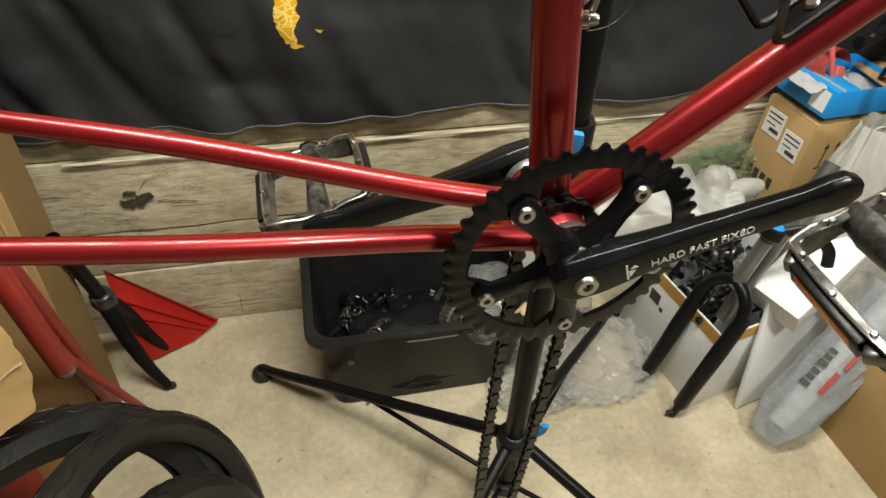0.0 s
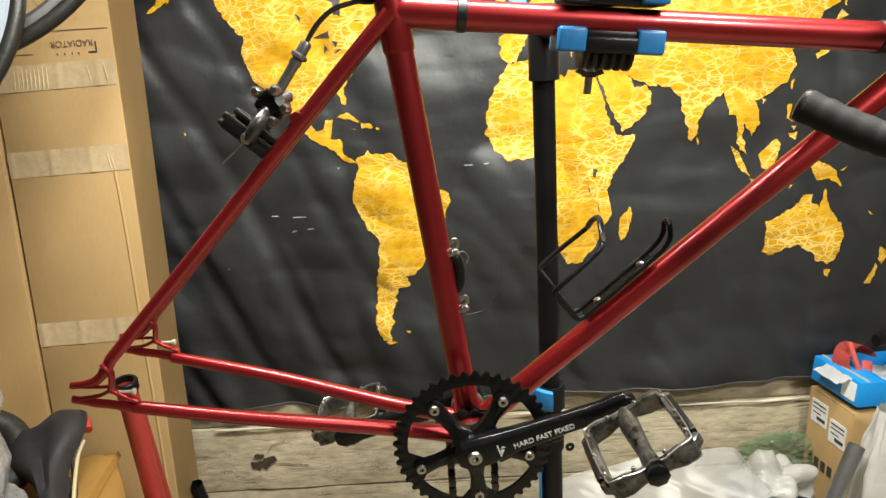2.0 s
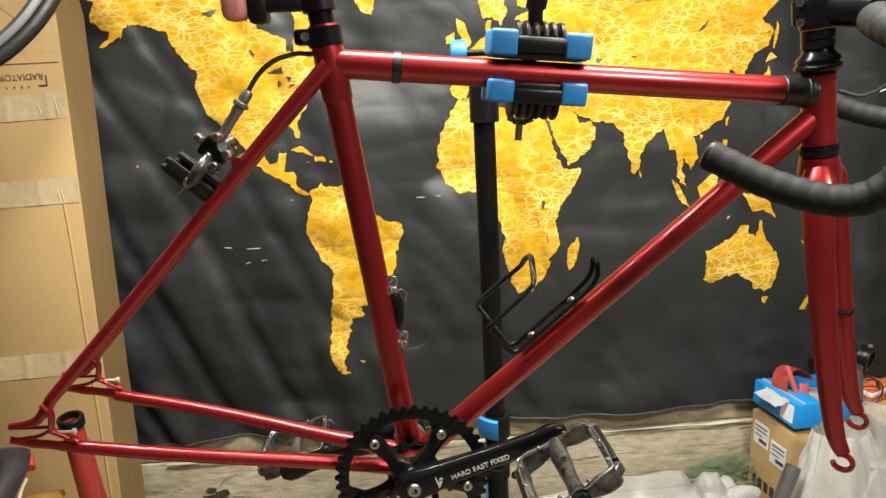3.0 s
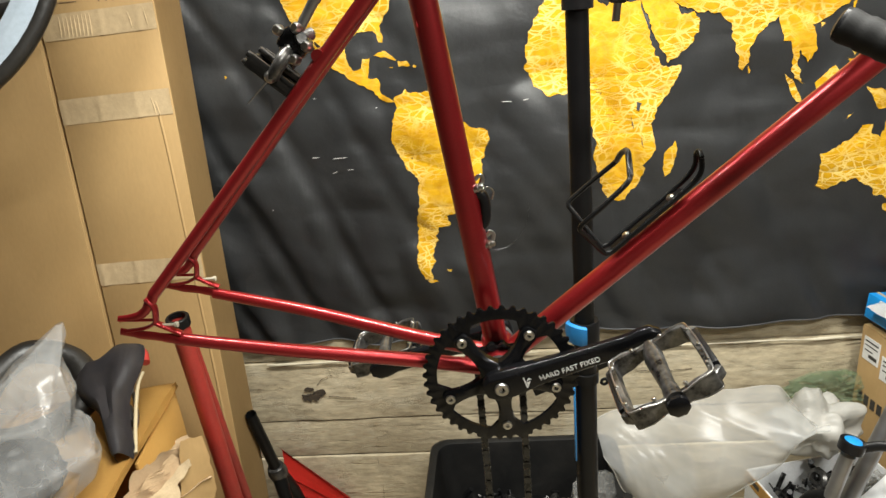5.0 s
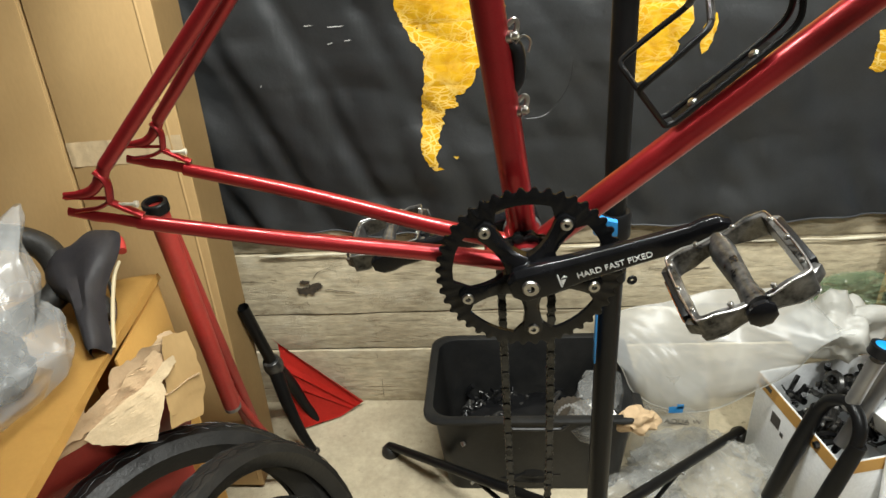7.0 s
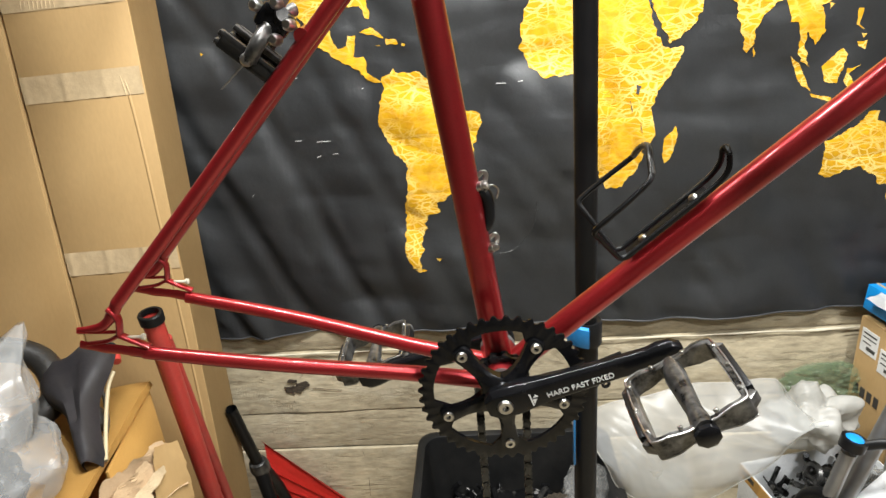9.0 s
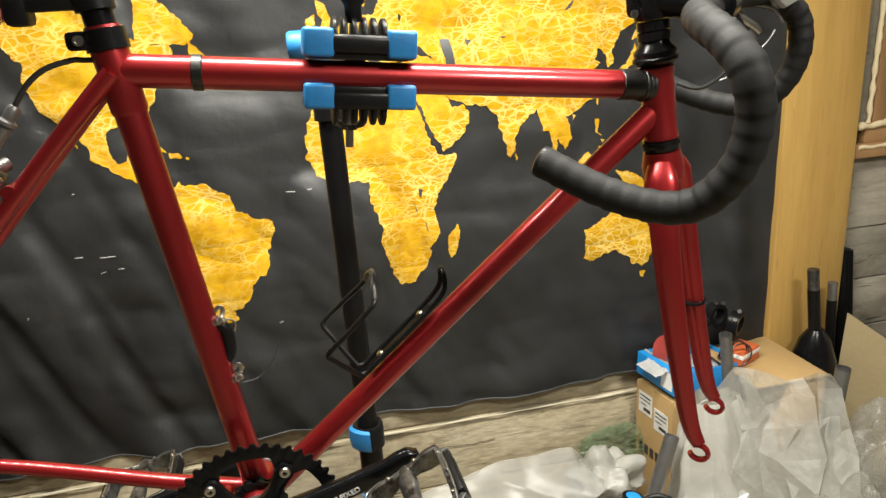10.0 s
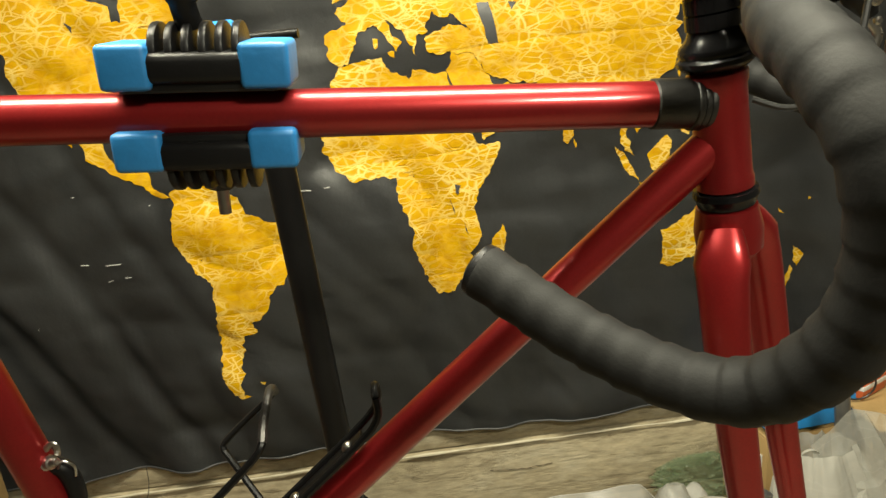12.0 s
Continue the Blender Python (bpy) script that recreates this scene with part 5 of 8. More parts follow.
bm = tube(bmesh.new(), smooth_line([stp(0.182, 0.011, 0), stp(0.187, 0.017, 0), stp(0.203, 0.0205, 0), stp(0.217, 0.0195, 0), stp(0.224, 0.012, 0)], 5), 0.0068, 12)
mount = bpart("mounting_block", bm, BLACK_PLASTIC, "black rounded plastic bracket on the seat tube")
for a in (0.228, 0.160):
    p = stp(a, 0.0135, -0.004)
    out = fnrm + Vector((0, -0.45, 0.1))
    bolt = bpart("bolt", lathe(bmesh.new(), [(0, 0.011), (0.0026, 0.011), (0.0036, 0.009), (0.0036, 0.006), (0.0052, 0.0055), (0.0052, 0.0015), (0.0062, 0.001), (0.0062, 0), (0, 0)], aim(p, p + out), 12), STEEL, "bright steel bolt with a washer", mount)
    q = stp(a + 0.009, 0.0150, -0.002)
    bpart("clip", tube(bmesh.new(), smooth_line([q, q + fnrm * 0.006 + fu * 0.004, q + fnrm * 0.009 + fu * 0.001, q + fnrm * 0.007 - fu * 0.006], 4), 0.0024, 8, squash=0.5), STEEL, "bent bright steel clip", mount)
bpart("clip_ring", tube(bmesh.new(), smooth_line([stp(0.222, 0.020, -0.006), stp(0.228, 0.027, -0.008), stp(0.222, 0.033, -0.008), stp(0.213, 0.030, -0.007)], 5), 0.0010, 6), STEEL, "bright wire loop", mount)
bpart("wire", tube(bmesh.new(), smooth_line([stp(0.150, 0.020, 0), stp(0.150, 0.040, 0.004), stp(0.170, 0.062, 0.008), stp(0.195, 0.070, 0.01)], 6), 0.0003, 6), CABLE, "thin dark wire", mount)

# rear brake
RB = Vector((-0.158, 0, 0.388))
bk = Vector((-0.72, 0, 0.69)).normalized()
al = Vector((0.69, 0, 0.72)).normalized()


def rbp(out, along, y):
    return RB + bk * out + al * along + Vector((0, y, 0))


brake = None
for s in (-1, 1):
    bm = tube(bmesh.new(), smooth_line([rbp(0.022, 0.002, -s * 0.024), rbp(0.026, -0.008, -s * 0.006), rbp(0.026, -0.016, s * 0.012), rbp(0.024, -0.030, s * 0.031), rbp(0.022, -0.048, s * 0.030)], 4), [0.0066] * 9 + [0.0075] * 4 + [0.007] * 4, 12, squash=0.8)
    ob = bpart("rear_brake" if brake is None else "caliper_arm", bm, SCUFFED, "silver and black rim brake" if brake is None else "", brake)
    brake = brake or ob
    bm = bmesh.new()
    rot = Matrix((bk, Vector((0, 1, 0)), bk.cross(Vector((0, 1, 0))))).transposed().to_4x4()
    box(bm, (0.062, 0.009, 0.006), Matrix.Translation(rbp(0.026, -0.045, s * 0.022)) @ rot, 0.0018)
    box(bm, (0.062, 0.009, 0.005), Matrix.Translation(rbp(0.026, -0.0535, s * 0.022)) @ rot, 0.0018)
    box(bm, (0.054, 0.004, 0.016), Matrix.Translation(rbp(0.026, -0.049, s * 0.0245)) @ rot, 0.001)
    bpart("brake_pad", bm, RUBBER, "", brake)
    p = rbp(0.024, -0.048, s * 0.030)
    bpart("bolt", lathe(bmesh.new(), [(0, 0.006), (0.004, 0.006), (0.0062, 0.003), (0.0062, -0.002), (0, -0.002)], aim(p, p + Vector((0, s, 0))), 14), STEEL, "steel pad bolt", brake)
bm = bmesh.new()
box(bm, (0.030, 0.026, 0.024), Matrix.Translation(rbp(0.026, -0.010, -0.008)) @ rot, 0.005)
bpart("pivot_block", bm, BLACK_ALU, "black brake pivot block", brake)
for out, along, yy in ((0.044, -0.008, -0.016), (0.012, -0.002, -0.022), (0.030, 0.006, -0.022), (0.014, -0.020, -0.022)):
    q = rbp(out, along, yy)
    bpart("bolt", lathe(bmesh.new(), [(0, 0.008), (0.0035, 0.008), (0.0055, 0.005), (0.0055, -0.002), (0, -0.002)], aim(q, q + Vector((-0.2, -1, 0.2))), 14), STEEL, "bright steel bolt", brake)
p = rbp(0.026, -0.018, -0.010)
bpart("pivot", lathe(bmesh.new(), [(0, 0.012), (0.005, 0.012), (0.0075, 0.009), (0.0085, 0.0), (0.0085, -0.01), (0, -0.01)], aim(p, p + Vector((-0.3, -1, 0.2))), 16), STEEL, "bright steel pivot", brake)
bm = lathe(bmesh.new(), [(0, 0), (0.0050, 0), (0.0052, 0.034), (0.0060, 0.036), (0.0060, 0.040), (0.0050, 0.041), (0.0085, 0.043), (0.0085, 0.046), (0.0056, 0.048), (0.0058, 0.058), (0.0040, 0.061), (0, 0.061)], aim(rbp(0.028, 0.002, -0.018), rbp(0.036, 0.062, -0.012)), 16)
bpart("barrel_adjuster", bm, GREY_STEEL, "grey cable adjuster with a flange", brake)
bpart("cable", tube(bmesh.new(), smooth_line([rbp(0.0355, 0.056, -0.012), rbp(0.039, 0.080, -0.010), rbp(0.036, 0.102, -0.006), rbp(0.024, 0.122, 0.0), (-0.080, 0.002, 0.492), (-0.056, 0.004, 0.492)], 7), 0.0025, 8), CABLE, "black brake cable", brake)
bpart("inner_wire", tube(bmesh.new(), [rbp(0.022, -0.03, -0.022), rbp(0.028, -0.085, -0.030)], 0.0008, 6), STEEL, parent=brake)

# ---- the repair stand ----
PX0, PY0 = 0.140, 0.314
STAND = thing("repair_stand", (PX0, PY0, 0.0), "black folding bicycle repair stand with blue clamp pads", "stand")
part("lower_pole", rod((PX0, PY0, 0.10), (PX0, PY0, 0.975), 0.0190, segs=24), BLACK_STEEL, STAND)
part("upper_pole", rod((PX0, PY0, 0.96), (PX0 - 0.003, PY0, 1.50), 0.0165, segs=24), BLACK_STEEL, STAND)
part("top_sleeve", lathe(bmesh.new(), [(0.0165, 1.470), (0.0222, 1.471), (0.0222, 1.55), (0.020, 1.556), (0.0, 1.556)], Matrix.Translation((PX0 - 0.002, PY0, 0)), 26), BLACK_PLASTIC, STAND, "dark grey plastic sleeve")
col = part("pole_collar", lathe(bmesh.new(), [(0.0190, 0.945), (0.0245, 0.946), (0.0245, 0.982), (0.0225, 0.986), (0.0165, 0.984)], Matrix.Translation((PX0, PY0, 0)), 26), BLACK_PLASTIC, STAND, "black collar with a blue lever")
bm = bmesh.new()
arc = [radians(150 + 10 * k) for k in range(13)]
rows = []
for r_, z_ in ((0.0245, 0.944), (0.0300, 0.946), (0.0325, 0.962), (0.0310, 0.978), (0.0245, 0.980)):
    rows.append([bm.verts.new((PX0 + r_ * math.cos(a), PY0 + r_ * math.sin(a), z_ + 0.006 * math.sin((a - arc[0]) * 1.2))) for a in arc])
for r0, r1 in zip(rows, rows[1:] + rows[:1]):
    for k in range(12):
        bm.faces.new((r0[k], r0[k + 1], r1[k + 1], r1[k]))
for k in (0, 12):
    bm.faces.new([r[k] for r in rows])
bmesh.ops.recalc_face_normals(bm, faces=bm.faces[:])
lever = part("lever", bm, BLUE_PLASTIC, col, "light blue lever hugging the collar")
part("low_collar", lathe(bmesh.new(), [(0.0190, 0.868), (0.0225, 0.869), (0.0225, 0.888), (0.019, 0.889)], Matrix.Translation((PX0, PY0, 0)), 24), BLACK_STEEL, STAND)
bm = bmesh.new()
box(bm, (0.165, 0.006, 0.020), pose(0.128, PY0 + 0.026, 0.866, 0, -18, 8), 0.002)
br = part("bracket", bm, BLACK_STEEL, STAND, "flat steel bracket on the pole")
part("ring", lathe(bmesh.new(), [(0.0052 + 0.003 * math.cos(t), 0.0026 * math.sin(t)) for t in (2 * math.pi * i / 8 for i in range(8))], pose(PX0 + 0.030, PY0 - 0.012, 0.872, 90, 0, 10), 14, True), BLACK_STEEL, br)
part("strap", slab((PX0 - 0.0225, PY0 - 0.020, 0.715), (PX0 - 0.0195, PY0 - 0.008, 0.865), 0.001), BLUE_PLASTIC, STAND, "light blue strip along the pole")
# clamp head and arm towards the bicycle
HX, HZ = 0.161, 1.5650
part("clamp_arm", tube(bmesh.new(), [(PX0 - 0.002, PY0 + 0.04, HZ - 0.02), (PX0 + 0.005, PY0 - 0.12, HZ - 0.024), (HX, 0.075, HZ - 0.028)], [0.017, 0.0165, 0.0165], 20), BLACK_STEEL, STAND)
part("knob", lathe(bmesh.new(), [(0, -0.012), (0.017, -0.012), (0.020, -0.008), (0.020, 0.008), (0.017, 0.012), (0, 0.012)], aim((PX0 - 0.035, PY0 + 0.02, HZ + 0.008), (PX0 - 0.5, PY0 + 0.06, HZ + 0.008)), 10), BLUE_PLASTIC, STAND, "light blue knob")
part("knob_stem", rod((PX0 - 0.035, PY0 + 0.02, HZ + 0.008), (PX0 + 0.04, PY0 + 0.014, HZ + 0.006), 0.005), BLACK_STEEL, STAND)
CL = pose(HX, 0.036, 1.5350, 1.2, 5.9, 2.0)
for s, name, zb in ((1, "upper_jaw", 0.0), (-1, "lower_jaw", -0.0065)):
    bm = bmesh.new()
    box(bm, (0.104, 0.046, 0.009), CL @ Matrix.Translation((0, 0.004, s * (0.0200 + zb))), 0.003)
    box(bm, (0.060, 0.046, 0.018), CL @ Matrix.Translation((0, 0.000, s * (0.0290 + zb))), 0.005, 3)
    jaw = part(name, bm, BLACK_PLASTIC, STAND, "black ribbed clamp jaw")
    for k in range(6):
        top = [(0.021 * math.cos(radians(20 * j)), 0.017 * math.sin(radians(20 * j)) + 0.002) for j in range(10)]
        m = CL @ Matrix.Translation((-0.0235 + 0.0094 * k, 0.002, s * (0.0355 + zb))) @ Matrix.Rotation(radians(90), 4, "Z") @ Matrix.Rotation(radians(90 if s > 0 else -90), 4, "X")
        part("rib", plate(bmesh.new(), [(-0.021, -0.006), (0.021, -0.006)] + top, 0.0048, m, 0.0012), BLACK_PLASTIC, jaw)
    for q in (-1, 1):
        bm = bmesh.new()
        box(bm, (0.029, 0.046, 0.0265 if s > 0 else 0.0240), CL @ Matrix.Translation((q * 0.0395, -0.001, 0.0300 if s > 0 else -0.0190)), 0.0035, 3)
        part("pad", bm, BLUE_PLASTIC, jaw, "light blue pad")
    bm = bmesh.new()
    box(bm, (0.092, 0.036, 0.005), CL @ Matrix.Translation((0, 0.0, s * 0.0172)), 0.002)
    part("liner", bm, RUBBER, jaw)
bm = tube(bmesh.new(), smooth_line([CL @ Vector((-0.004, 0.0, 0.050)), CL @ Vector((-0.006, -0.004, 0.064)), CL @ Vector((-0.005, -0.006, 0.077)), CL @ Vector((-0.002, -0.012, 0.086))], 4), [0.008] * 5 + [0.011] * 8, 12, squash=0.6, up=(1, 0, 0))
ql = part("quick_lever", bm, BLACK_PLASTIC, STAND, "black cam lever on top of the clamp")
part("lever_tip", lathe(bmesh.new(), [(0, 0), (0.007, 0), (0.008, 0.002), (0.006, 0.004), (0, 0.0045)], aim(CL @ Vector((-0.002, -0.013, 0.094)), CL @ Vector((-0.002, -0.06, 0.30))), 18), GREY_STEEL, ql, "worn grey metal tip")
part("screw", rod(CL @ Vector((-0.006, 0.030, -0.03)), CL @ Vector((-0.006, 0.030, -0.074)), 0.0042), STEEL, STAND, "steel clamp screw")
bm = bmesh.new()
lathe(bm, [(0.0042, 0), (0.0085, 0), (0.0085, 0.006), (0.0042, 0.006)], aim(CL @ Vector((-0.006, 0.030, -0.050)), CL @ Vector((-0.006, 0.030, -0.2))), 6, True)
for q in (-1, 1):
    tube(bm, [CL @ Vector((-0.006 + q * 0.006, 0.030, -0.052)), CL @ Vector((-0.006 + q * 0.014, 0.027, -0.048))], [0.0035, 0.0042], 10, squash=0.5)
part("wing_nut", bm, SCUFFED, STAND)
# folding legs
HUB_Z = 0.285
part("leg_hub", lathe(bmesh.new(), [(0.019, HUB_Z - 0.030), (0.030, HUB_Z - 0.028), (0.032, HUB_Z - 0.012), (0.032, HUB_Z + 0.012), (0.0225, HUB_Z + 0.022), (0.019, HUB_Z + 0.024)], Matrix.Translation((PX0, PY0, 0)), 24), BLACK_PLASTIC, STAND)
part("slide_hub", lathe(bmesh.new(), [(0.019, 0.105), (0.028, 0.107), (0.028, 0.140), (0.019, 0.142)], Matrix.Translation((PX0, PY0, 0)), 24), BLACK_PLASTIC, STAND)
for fx, fy in ((-0.365, 0.764), (0.612, 0.817), (0.605, -0.150), (-0.330, -0.170)):
    d = Vector((fx - PX0, fy - PY0, 0)).normalized()
    a, b = Vector((PX0, PY0, HUB_Z)) + d * 0.030, Vector((fx, fy, 0.030))
    leg = part("leg", rod(a, b, 0.0125, 0.0115, 16), BLACK_STEEL, STAND)
    part("foot", lathe(bmesh.new(), [(0, 0.0), (0.024, 0.0), (0.0265, 0.006), (0.0245, 0.018), (0.015, 0.030), (0, 0.034)], Matrix.Translation((fx, fy, 0.0)), 22), RUBBER, leg, "round rubber foot")
    c = a.lerp(b, 0.47)
    part("strut", rod(Vector((PX0, PY0, 0.124)) + d * 0.026, c - Vector((0, 0, 0.010)), 0.0055), BLACK_STEEL, leg)
    part("bolt", rod(c - d.cross(Vector((0, 0, 1))) * 0.016 - Vector((0, 0, 0.008)), c + d.cross(Vector((0, 0, 1))) * 0.016 - Vector((0, 0, 0.008)), 0.0036), STEEL, leg)
part("hub_lever", tube(bmesh.new(), smooth_line([(PX0 + 0.030, PY0 - 0.010, HUB_Z + 0.016), (PX0 + 0.046, PY0 - 0.014, HUB_Z + 0.034), (PX0 + 0.052, PY0 - 0.014, HUB_Z + 0.052)], 4), 0.008, 10, squash=0.7), BLUE_PLASTIC, STAND, "light blue lever")

# ---- board-formed lower wall ----
WALL_LOW = lone("lower_wall", slab((-2.6, 0.992, 0.0), (1.40, 1.0, 0.66)), BOARD_CONC, "rough grey board-formed concrete base of the wall", "wall", kind="structure", smooth=False)
WALL_RIGHT = lone("side_wall", slab((1.62, 0.985, 0.0), (2.9, 1.0, 1.19)), DARK_CONC, "old board-formed concrete beside the timber post", "wall", kind="structure", smooth=False)


def board(x0, x1, z0, z1, y, seed):
    """One cast board mark: a slab with a wavering face and soft chipped edges."""
    rnd = random.Random(seed)
    nx, nz = max(4, int((x1 - x0) / 0.05)), 5
    bm = bmesh.new()
    g = []
    for i in range(nx + 1):
        col_ = []
        for j in range(nz + 1):
            x, z = x0 + (x1 - x0) * i / nx, z0 + 0.002 + (z1 - z0 - 0.004) * j / nz
            yy = y + 0.004 * noise.noise(Vector((x * 3, z * 9, seed))) + 0.002 * noise.noise(Vector((x * 17, z * 40, seed)))
            if j in (0, nz):
                yy += 0.004 + 0.003 * noise.noise(Vector((x * 12, z * 5, seed + 3)))
            col_.append(bm.verts.new((x, yy, z)))
        g.append(col_)
    for i in range(nx):
        for j in range(nz):
            bm.faces.new((g[i][j], g[i + 1][j], g[i + 1][j + 1], g[i][j + 1]))
    back = [bm.verts.new((x, y + 0.012, z)) for x, z in ((x0, z0), (x1, z0), (x1, z1), (x0, z1))]
    bm.faces.new([g[i][0] for i in range(nx + 1)] + [back[1], back[0]])
    bm.faces.new([g[i][nz] for i in range(nx, -1, -1)] + [back[3], back[2]])
    return bm


for row, (z0, z1, y) in enumerate(((0.0, 0.204, 0.975), (0.207, 0.336, 0.980), (0.339, 0.543, 0.978), (0.547, 0.66, 0.984))):
    xs = [-2.6, 1.40]
    for k, (x0, x1) in enumerate(zip(xs, xs[1:])):
        part("board_mark", board(x0 + 0.001, x1 - 0.001, z0, z1, y, row * 7 + k), BOARD_CONC, WALL_LOW)
for row, (z0, z1) in enumerate(((0.0, 0.20), (0.203, 0.41), (0.413, 0.63), (0.633, 0.79), (0.793, 0.955), (0.958, 1.17))):
    for k, (x0, x1) in enumerate(((1.63, 2.15), (2.15, 2.9))):
        part("board_mark", board(x0 + 0.001, x1 - 0.001, z0, z1, 0.972, row * 5 + k + 60), DARK_CONC, WALL_RIGHT)

ROT = material("rotten dark knot", (0.07, 0.05, 0.03), 0.95, 0, (0.02, 0.016, 0.012), 60.0, 0.9, bump=0.8, bump_scale=80.0)


def blot(rx, rz, seed):
    return [(rx * math.cos(t) * (1 + 0.9 * noise.noise(Vector((math.cos(t) * 2, math.sin(t) * 2, seed)))), rz * math.sin(t) * (1 + 0.9 * noise.noise(Vector((math.cos(t) * 3, math.sin(t) * 3, seed + 5))))) for t in (2 * math.pi * i / 40 for i in range(40))]


for kx, kz, rx, rz, seed in ((-0.588, 0.427, 0.026, 0.013, 3), (-0.560, 0.440, 0.020, 0.010, 8), (-0.590, 0.455, 0.014, 0.005, 13)):
    part("knot_mark", plate(bmesh.new(), blot(rx, rz, seed), 0.004, pose(kx, 0.9745 + 0.001 * (seed == 8), kz, 90)), ROT, WALL_LOW, "dark rotten knot in the board face")
for line, w in (([(-0.535, 0.428), (-0.50, 0.424), (-0.45, 0.417)], 0.0012), ([(-0.565, 0.465), (-0.545, 0.487), (-0.51, 0.500)], 0.0008), ([(0.36, 0.47), (0.44, 0.462), (0.52, 0.466)], 0.0009), ([(-0.415, 0.018), (-0.412, 0.10), (-0.416, 0.19)], 0.0007)):
    pts = smooth_line([(x, 0.9752, z) for x, z in line], 8)
    part("crack", tube(bmesh.new(), [p + Vector((0, 0, 0.003 * noise.noise(Vector((p.x * 60, p.z * 60, 1))))) for p in pts], [w * (0.35 + 0.8 * abs(math.sin(i * 1.7))) for i in range(len(pts))], 6), ROT, WALL_LOW, "dark hair crack")
fin = [(-0.70 + 2.08 * i / 120, 0.972 + 0.002 * noise.noise(Vector((i * 0.3, 1, 1))), 0.545 + 0.003 * noise.noise(Vector((i * 0.13, 4, 2)))) for i in range(121)]
part("cement_fin", tube(bmesh.new(), fin, [0.0042 * max(0.12, 0.6 + 0.9 * noise.noise(Vector((i * 0.16, 7, 3)))) for i in range(121)], 7), PALE_CEMENT, WALL_LOW, "pale fin of cement along a board joint")

# ---- timber post and the boarded opening beside it ----
bm = slab((1.361, 0.932, 0.0), (1.594, 0.984, 2.42), 0.004)
lone("timber_post", bm, PINE, "squared yellow pine post with knots", "post", kind="structure")
lone("ledge", slab((1.60, 0.94, 1.175), (2.9, 1.0, 1.215), 0.004), OLDWOOD, "dark wooden ledge under the boarded opening", "ledge", kind="structure")
WIN = thing("window_1", (1.9, 0.98, 1.6), "boarded basement opening sealed with foam", "window", kind="structure")
part("frame_board", slab((1.668, 0.962, 1.262), (1.716, 0.992, 2.3), 0.003), OLDWOOD, WIN, "brown wooden frame board")
part("sill_board", slab((1.64, 0.955, 1.215), (2.6, 0.992, 1.262), 0.003), OLDWOOD, WIN, "brown wooden sill board")
part("panel", slab((1.726, 0.968, 1.27), (2.5, 0.990, 2.3), 0.003), PALE_PANEL, WIN, "pale painted panel")
part("masonry", slab((1.60, 0.975, 1.262), (1.668, 0.999, 2.3)), DARK_CONC, WIN, "dark masonry strip")


def foam_line(p, q, seed, r=0.007):
    n = max(8, int((Vector(q) - Vector(p)).length / 0.012))
    pts = [Vector(p).lerp(Vector(q), i / n) + Vector((0.004 * noise.noise(Vector((i * 0.35, seed, 0))), 0, 0.004 * noise.noise(Vector((i * 0.4, seed, 5))))) for i in range(n + 1)]
    return tube(bmesh.new(), pts, [r * (1 + 0.6 * noise.noise(Vector((i * 0.45, seed, 9)))) for i in range(n + 1)], 10)


part("foam_seam", foam_line((1.655, 0.965, 1.27), (1.676, 0.965, 2.3), 1.0), FOAM, WIN, "lumpy dried foam seam")
part("foam_seam", foam_line((1.721, 0.962, 1.275), (1.725, 0.962, 2.3), 2.0), FOAM, WIN)
part("foam_seam", foam_line((1.61, 0.955, 1.262), (1.76, 0.955, 1.268), 3.0, 0.009), FOAM, WIN)
part("foam_seam", foam_line((1.61, 0.942, 1.205), (2.5, 0.942, 1.222), 4.0, 0.006), FOAM, WIN)
part("foam_seam", foam_line((1.70, 0.955, 1.268), (1.76, 0.955, 1.266), 6.0, 0.010), FOAM, WIN)

# ---- twin-tube lamp overhead and the added fill housing ----
lamp = thing("ceiling_light", (LAMP_X, LAMP_Y, 2.42), "white twin-tube ceiling light", "ceiling light")
part("housing", slab((LAMP_X - 0.63, LAMP_Y - 0.10, 2.37), (LAMP_X + 0.63, LAMP_Y + 0.10, 2.42), 0.006), PALE_PANEL, lamp)
for dy in (-0.055, 0.055):
    part("tube", rod((LAMP_X - 0.60, LAMP_Y + dy, 2.335), (LAMP_X + 0.60, LAMP_Y + dy, 2.335), 0.013), PALE_PANEL, lamp, "white light tube")
for dx in (-0.61, 0.61):
    part("socket", slab((LAMP_X + dx - 0.012, LAMP_Y - 0.075, 2.318), (LAMP_X + dx + 0.012, LAMP_Y + 0.075, 2.372), 0.003), PALE_PANEL, lamp)
# made-up housing out of view, added for the fill lamp; it gives no light
fill_box = thing("ceiling_light", (0.55, -1.3, 2.42), "unseen square ceiling housing added to go with the fill lamp", "ceiling light")
part("housing", slab((0.42, -1.43, 2.34), (0.68, -1.17, 2.42), 0.006), PALE_PANEL, fill_box)

# ---- tub of parts ----
def rounded(x0, y0, x1, y1, r, n=5):
    out = []
    for cx, cy, a0 in ((x1 - r, y1 - r, 0), (x0 + r, y1 - r, 90), (x0 + r, y0 + r, 180), (x1 - r, y0 + r, 270)):
        out += [(cx + r * math.cos(radians(a0 + 90 * k / n)), cy + r * math.sin(radians(a0 + 90 * k / n))) for k in range(n + 1)]
    return out


